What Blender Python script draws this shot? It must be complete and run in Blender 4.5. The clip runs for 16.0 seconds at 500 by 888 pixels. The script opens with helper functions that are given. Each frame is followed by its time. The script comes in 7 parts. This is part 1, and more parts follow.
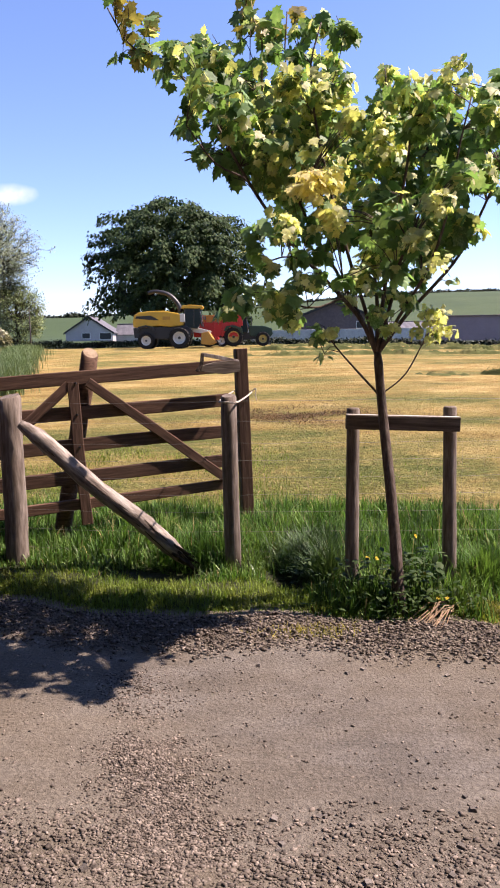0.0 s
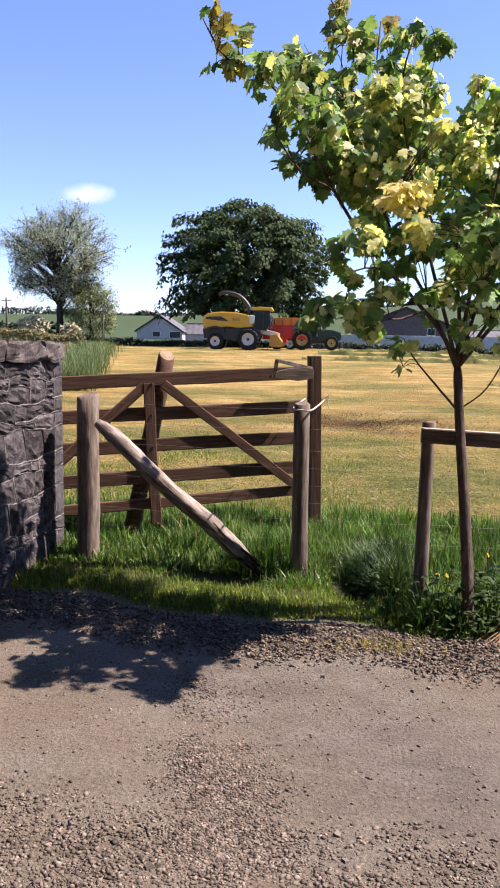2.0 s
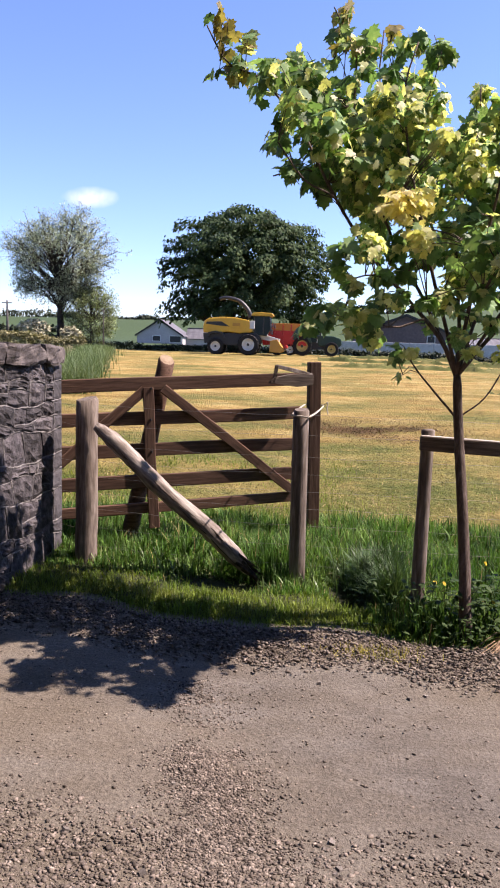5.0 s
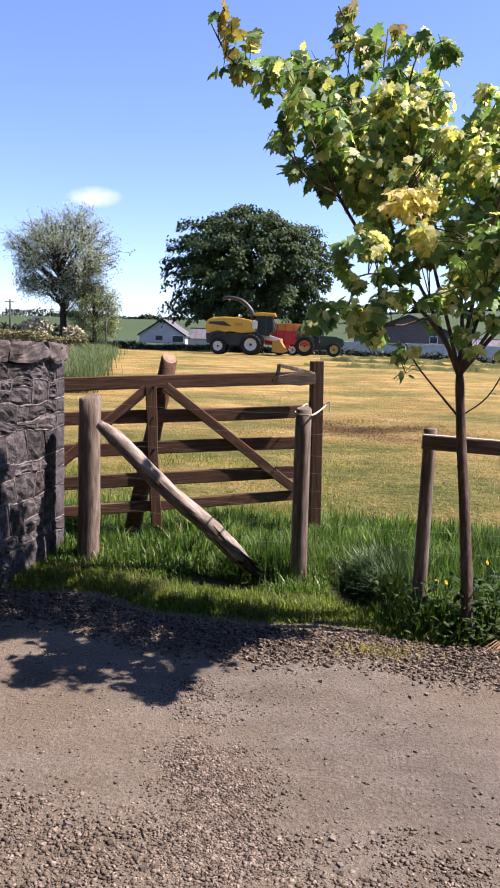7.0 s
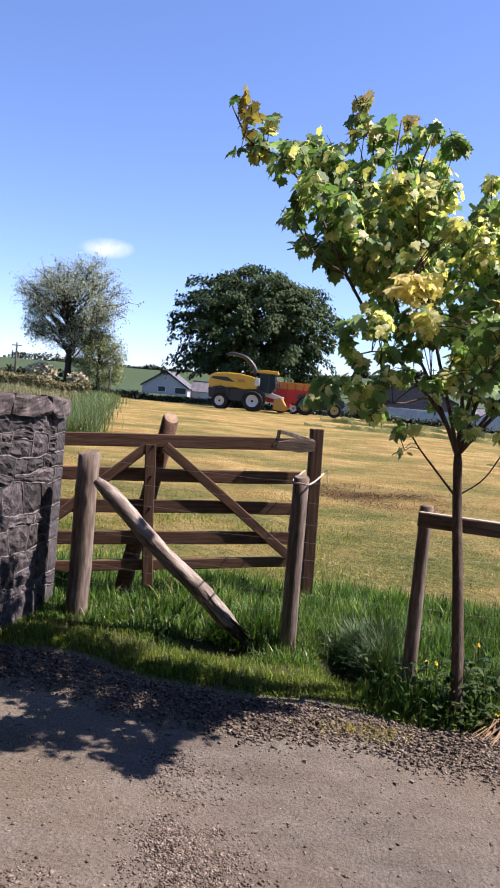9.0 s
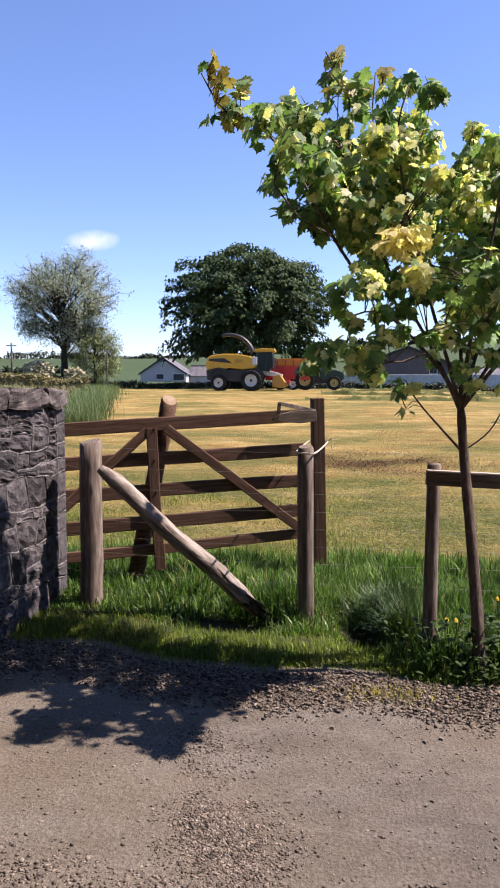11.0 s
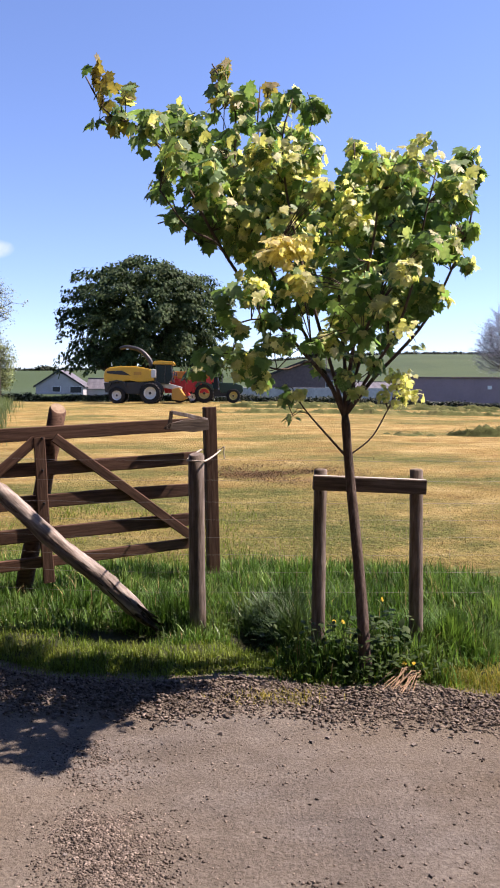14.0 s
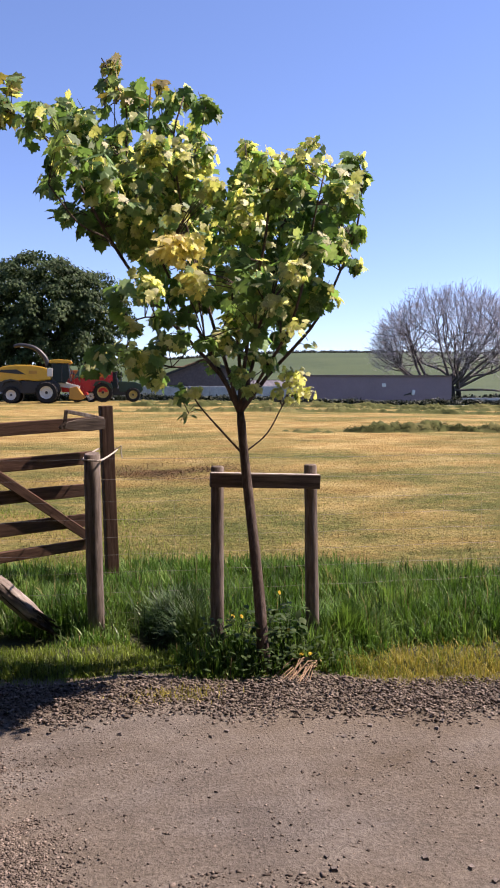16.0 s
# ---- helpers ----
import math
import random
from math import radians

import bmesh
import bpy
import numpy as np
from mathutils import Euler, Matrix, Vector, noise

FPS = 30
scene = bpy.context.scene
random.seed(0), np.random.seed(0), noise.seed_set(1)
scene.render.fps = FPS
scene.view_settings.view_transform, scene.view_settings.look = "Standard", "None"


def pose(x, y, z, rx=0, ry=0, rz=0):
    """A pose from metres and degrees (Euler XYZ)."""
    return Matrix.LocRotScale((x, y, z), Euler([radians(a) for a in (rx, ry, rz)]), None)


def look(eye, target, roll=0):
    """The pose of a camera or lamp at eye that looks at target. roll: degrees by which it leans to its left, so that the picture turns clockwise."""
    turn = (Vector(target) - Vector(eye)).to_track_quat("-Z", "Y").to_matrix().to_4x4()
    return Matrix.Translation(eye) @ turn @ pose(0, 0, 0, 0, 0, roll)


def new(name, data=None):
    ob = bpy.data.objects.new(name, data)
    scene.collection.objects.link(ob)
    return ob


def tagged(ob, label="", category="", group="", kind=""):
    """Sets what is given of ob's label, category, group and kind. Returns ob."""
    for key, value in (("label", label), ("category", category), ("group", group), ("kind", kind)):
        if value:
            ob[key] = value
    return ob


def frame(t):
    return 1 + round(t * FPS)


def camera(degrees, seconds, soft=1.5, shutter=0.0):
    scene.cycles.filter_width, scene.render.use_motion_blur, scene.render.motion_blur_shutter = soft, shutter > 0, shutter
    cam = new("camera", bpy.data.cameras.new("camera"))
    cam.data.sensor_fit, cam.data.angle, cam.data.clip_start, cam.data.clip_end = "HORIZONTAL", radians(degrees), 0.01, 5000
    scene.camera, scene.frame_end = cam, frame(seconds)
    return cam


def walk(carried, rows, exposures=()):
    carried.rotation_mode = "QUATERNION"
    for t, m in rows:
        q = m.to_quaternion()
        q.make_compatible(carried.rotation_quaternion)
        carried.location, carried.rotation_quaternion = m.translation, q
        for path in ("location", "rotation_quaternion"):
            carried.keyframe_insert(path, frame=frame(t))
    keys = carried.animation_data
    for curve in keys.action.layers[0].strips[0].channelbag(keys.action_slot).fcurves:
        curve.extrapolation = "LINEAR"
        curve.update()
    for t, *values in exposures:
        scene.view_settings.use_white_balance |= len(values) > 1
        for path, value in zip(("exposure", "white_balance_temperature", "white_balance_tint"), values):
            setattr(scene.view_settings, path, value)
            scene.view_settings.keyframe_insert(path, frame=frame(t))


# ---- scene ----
cam = camera(37.2, 16.0, soft=1.9)
PATH = [
    (0, (0.011, -0.017, 1.565), (0.007, 1.964, 1.293), -1.0),
    (0.5, (-0.011, -0.015, 1.585), (-0.04, 1.962, 1.287), -0.2),
    (1, (-0.013, -0.024, 1.587), (-0.056, 1.957, 1.313), 0.2),
    (1.5, (-0.034, -0.026, 1.592), (-0.177, 1.949, 1.313), 1.2),
    (2, (-0.048, -0.028, 1.598), (-0.221, 1.947, 1.332), 1.0),
    (2.5, (-0.04, -0.031, 1.601), (-0.219, 1.945, 1.345), 1.3),
    (3, (-0.037, -0.031, 1.606), (-0.216, 1.947, 1.372), 1.2),
    (3.5, (-0.041, -0.023, 1.592), (-0.214, 1.954, 1.346), 1.2),
    (4, (-0.047, -0.023, 1.599), (-0.22, 1.954, 1.352), 1.6),
    (6.5, (-0.048, -0.037, 1.6), (-0.218, 1.939, 1.34), 1.7),
    (7, (-0.049, -0.035, 1.589), (-0.225, 1.941, 1.337), 1.9),
    (7.5, (-0.056, -0.043, 1.597), (-0.225, 1.934, 1.345), 2.0),
    (8, (-0.056, -0.046, 1.597), (-0.245, 1.93, 1.353), 2.0),
    (8.5, (-0.043, -0.057, 1.649), (-0.201, 1.932, 1.505), 4.6),
    (8.7, (-0.057, -0.053, 1.664), (-0.231, 1.936, 1.56), 5.4),
    (10.8, (-0.047, 0.017, 1.59), (-0.259, 2.001, 1.444), 0.3),
    (11, (-0.044, 0.004, 1.619), (-0.231, 1.989, 1.461), 0.1),
    (11.5, (-0.024, 0.01, 1.582), (-0.163, 2.001, 1.458), 0.2),
    (12, (-0.016, 0.01, 1.578), (-0.113, 2.004, 1.455), 0.3),
    (12.5, (-0.025, 0.006, 1.615), (-0.097, 1.998, 1.458), 0.5),
    (13, (-0.001, 0.016, 1.579), (0.0, 2.013, 1.455), 0.1),
    (13.5, (0.008, 0.016, 1.575), (0.032, 2.012, 1.449), 0.4),
    (14, (0.022, 0.001, 1.583), (0.102, 1.996, 1.461), 0.2),
    (14.5, (0.032, -0.001, 1.58), (0.166, 1.99, 1.454), 0.1),
    (15, (0.038, -0.014, 1.581), (0.239, 1.972, 1.463), 0.1),
    (15.5, (0.043, -0.018, 1.577), (0.334, 1.956, 1.439), 0.0),
    (16, (0.049, -0.027, 1.579), (0.392, 1.939, 1.453), -0.2),
]
walk(cam, [(t, look(eye, target, roll)) for t, eye, target, roll in PATH],
     [(0, 1.45, 6650, 26), (2.5, 1.47, 6500, 25), (8.0, 1.47, 6450, 25), (8.5, 1.32, 6280, 24), (11, 1.32, 6450, 24), (12.5, 1.33, 6500, 24), (14.5, 1.33, 6650, 27), (16, 1.18, 6700, 27)])

# ---------------------------------------------------------------- light
SUN_AZ, SUN_EL = radians(9), radians(53.5)     # from +x towards +y, above the ground
SUN_DIR = Vector((math.cos(SUN_AZ) * math.cos(SUN_EL), math.sin(SUN_AZ) * math.cos(SUN_EL), math.sin(SUN_EL)))

world = bpy.data.worlds.new("sky")
scene.world = world
world.use_nodes = True
wn = world.node_tree
wn.nodes.clear()
sky = wn.nodes.new("ShaderNodeTexSky")
sky.sky_type = "NISHITA"
sky.sun_disc = False
sky.sun_elevation = SUN_EL
sky.sun_rotation = radians(90) - SUN_AZ
sky.altitude = 100
sky.air_density = 0.92
sky.dust_density = 0.02
sky.ozone_density = 5.0
back = wn.nodes.new("ShaderNodeBackground")
back.inputs["Strength"].default_value = 0.087
wout = wn.nodes.new("ShaderNodeOutputWorld")
haze = wn.nodes.new("ShaderNodeMix")
haze.data_type, haze.blend_type = "RGBA", "MULTIPLY"
haze.inputs["Factor"].default_value = 1.0
haze.inputs[7].default_value = (0.96, 0.965, 1.05, 1)      # a faintly violet air
wn.links.new(sky.outputs[0], haze.inputs[6])
wn.links.new(haze.outputs[2], back.inputs[0])
wn.links.new(back.outputs[0], wout.inputs[0])

sun = new("sun", bpy.data.lights.new("sun", "SUN"))
sun.data.energy = 5.0
sun.data.angle = radians(0.53)
sun.data.color = (1.0, 0.92, 0.785)
sun.matrix_world = look(SUN_DIR * 50, (0, 0, 0))


# ---------------------------------------------------------------- materials
def material(name, colours, scale=5.0, stretch=(1, 1, 1), coords="Object", rough=0.85, bump=0.3, bump_scale=40.0,
             fine=0.25, spec=0.3, metal=0.0, piece=0.0, island=0.0, through_light=0.0, detail=5.0, bump_dist=0.01):
    """Noise-driven paint in two scales, with relief; piece / island: how far single pieces differ in value."""
    m = bpy.data.materials.new(name)
    m.use_nodes = True
    nt = m.node_tree
    nt.nodes.clear()
    N, L = nt.nodes.new, nt.links.new
    out = N("ShaderNodeOutputMaterial")
    bsdf = N("ShaderNodeBsdfPrincipled")
    bsdf.inputs["Roughness"].default_value = rough
    bsdf.inputs["Metallic"].default_value = metal
    bsdf.inputs["Specular IOR Level"].default_value = spec
    if coords == "World":
        geo = N("ShaderNodeNewGeometry")
        src = geo.outputs["Position"]
    else:
        tc = N("ShaderNodeTexCoord")
        src = tc.outputs["Object"]
    mp = N("ShaderNodeMapping")
    mp.inputs["Scale"].default_value = stretch
    L(src, mp.inputs["Vector"])
    if piece:
        info = N("ShaderNodeObjectInfo")
        shift = N("ShaderNodeVectorMath")
        shift.operation = "MULTIPLY_ADD"
        comb = N("ShaderNodeCombineXYZ")
        for i in range(3):
            L(info.outputs["Random"], comb.inputs[i])
        L(comb.outputs[0], shift.inputs[0])
        shift.inputs[1].default_value = (37.0, 71.0, 53.0)
        L(mp.outputs[0], shift.inputs[2])
        vec = shift.outputs[0]
    else:
        vec = mp.outputs[0]
    n1 = N("ShaderNodeTexNoise")
    n1.inputs["Scale"].default_value = scale
    n1.inputs["Detail"].default_value = detail
    n1.inputs["Roughness"].default_value = 0.6
    L(vec, n1.inputs["Vector"])
    ramp = N("ShaderNodeValToRGB")
    els = ramp.color_ramp.elements
    while len(els) < len(colours):
        els.new(0.5)
    for i, c in enumerate(colours):
        els[i].position = 0.3 + 0.4 * i / max(1, len(colours) - 1)
        els[i].color = (*c, 1)
    L(n1.outputs[0], ramp.inputs[0])
    n2 = N("ShaderNodeTexNoise")
    n2.inputs["Scale"].default_value = bump_scale
    n2.inputs["Detail"].default_value = 6
    n2.inputs["Roughness"].default_value = 0.65
    L(vec, n2.inputs["Vector"])
    val = N("ShaderNodeMapRange")
    val.inputs[1].default_value, val.inputs[2].default_value = 0.25, 0.75
    val.inputs[3].default_value, val.inputs[4].default_value = 1 - fine, 1 + fine
    L(n2.outputs[0], val.inputs[0])
    hsv = N("ShaderNodeHueSaturation")
    L(ramp.outputs[0], hsv.inputs["Color"])
    value = val.outputs[0]
    for amount, kind in ((piece, "o"), (island, "i")):
        if amount:
            rnd = (N("ShaderNodeObjectInfo").outputs["Random"] if kind == "o" else N("ShaderNodeNewGeometry").outputs["Random Per Island"])
            r = N("ShaderNodeMapRange")
            r.inputs[3].default_value, r.inputs[4].default_value = 1 - amount, 1 + amount
            L(rnd, r.inputs[0])
            mul = N("ShaderNodeMath")
            mul.operation = "MULTIPLY"
            L(value, mul.inputs[0])
            L(r.outputs[0], mul.inputs[1])
            value = mul.outputs[0]
    L(value, hsv.inputs["Value"])
    L(hsv.outputs[0], bsdf.inputs["Base Color"])
    if bump:
        b = N("ShaderNodeBump")
        b.inputs["Strength"].default_value = bump
        b.inputs["Distance"].default_value = bump_dist
        L(n2.outputs[0], b.inputs["Height"])
        L(b.outputs[0], bsdf.inputs["Normal"])
    if through_light:
        tr = N("ShaderNodeBsdfTranslucent")
        warm = N("ShaderNodeMix")
        warm.data_type, warm.blend_type = "RGBA", "MULTIPLY"
        warm.inputs["Factor"].default_value = 1.0
        warm.inputs[7].default_value = (1.3, 1.35, 0.75, 1)
        L(hsv.outputs[0], warm.inputs[6])
        L(warm.outputs[2], tr.inputs["Color"])
        mix = N("ShaderNodeMixShader")
        mix.inputs[0].default_value = through_light
        L(bsdf.outputs[0], mix.inputs[1])
        L(tr.outputs[0], mix.inputs[2])
        L(mix.outputs[0], out.inputs[0])
    else:
        L(bsdf.outputs[0], out.inputs[0])
    return m


def plain(name, colour, rough=0.5, metal=0.0, spec=0.5):
    return material(name, [tuple(c * 0.82 for c in colour), colour], scale=1.5, rough=rough, bump=0.05, fine=0.1, metal=metal, spec=spec)


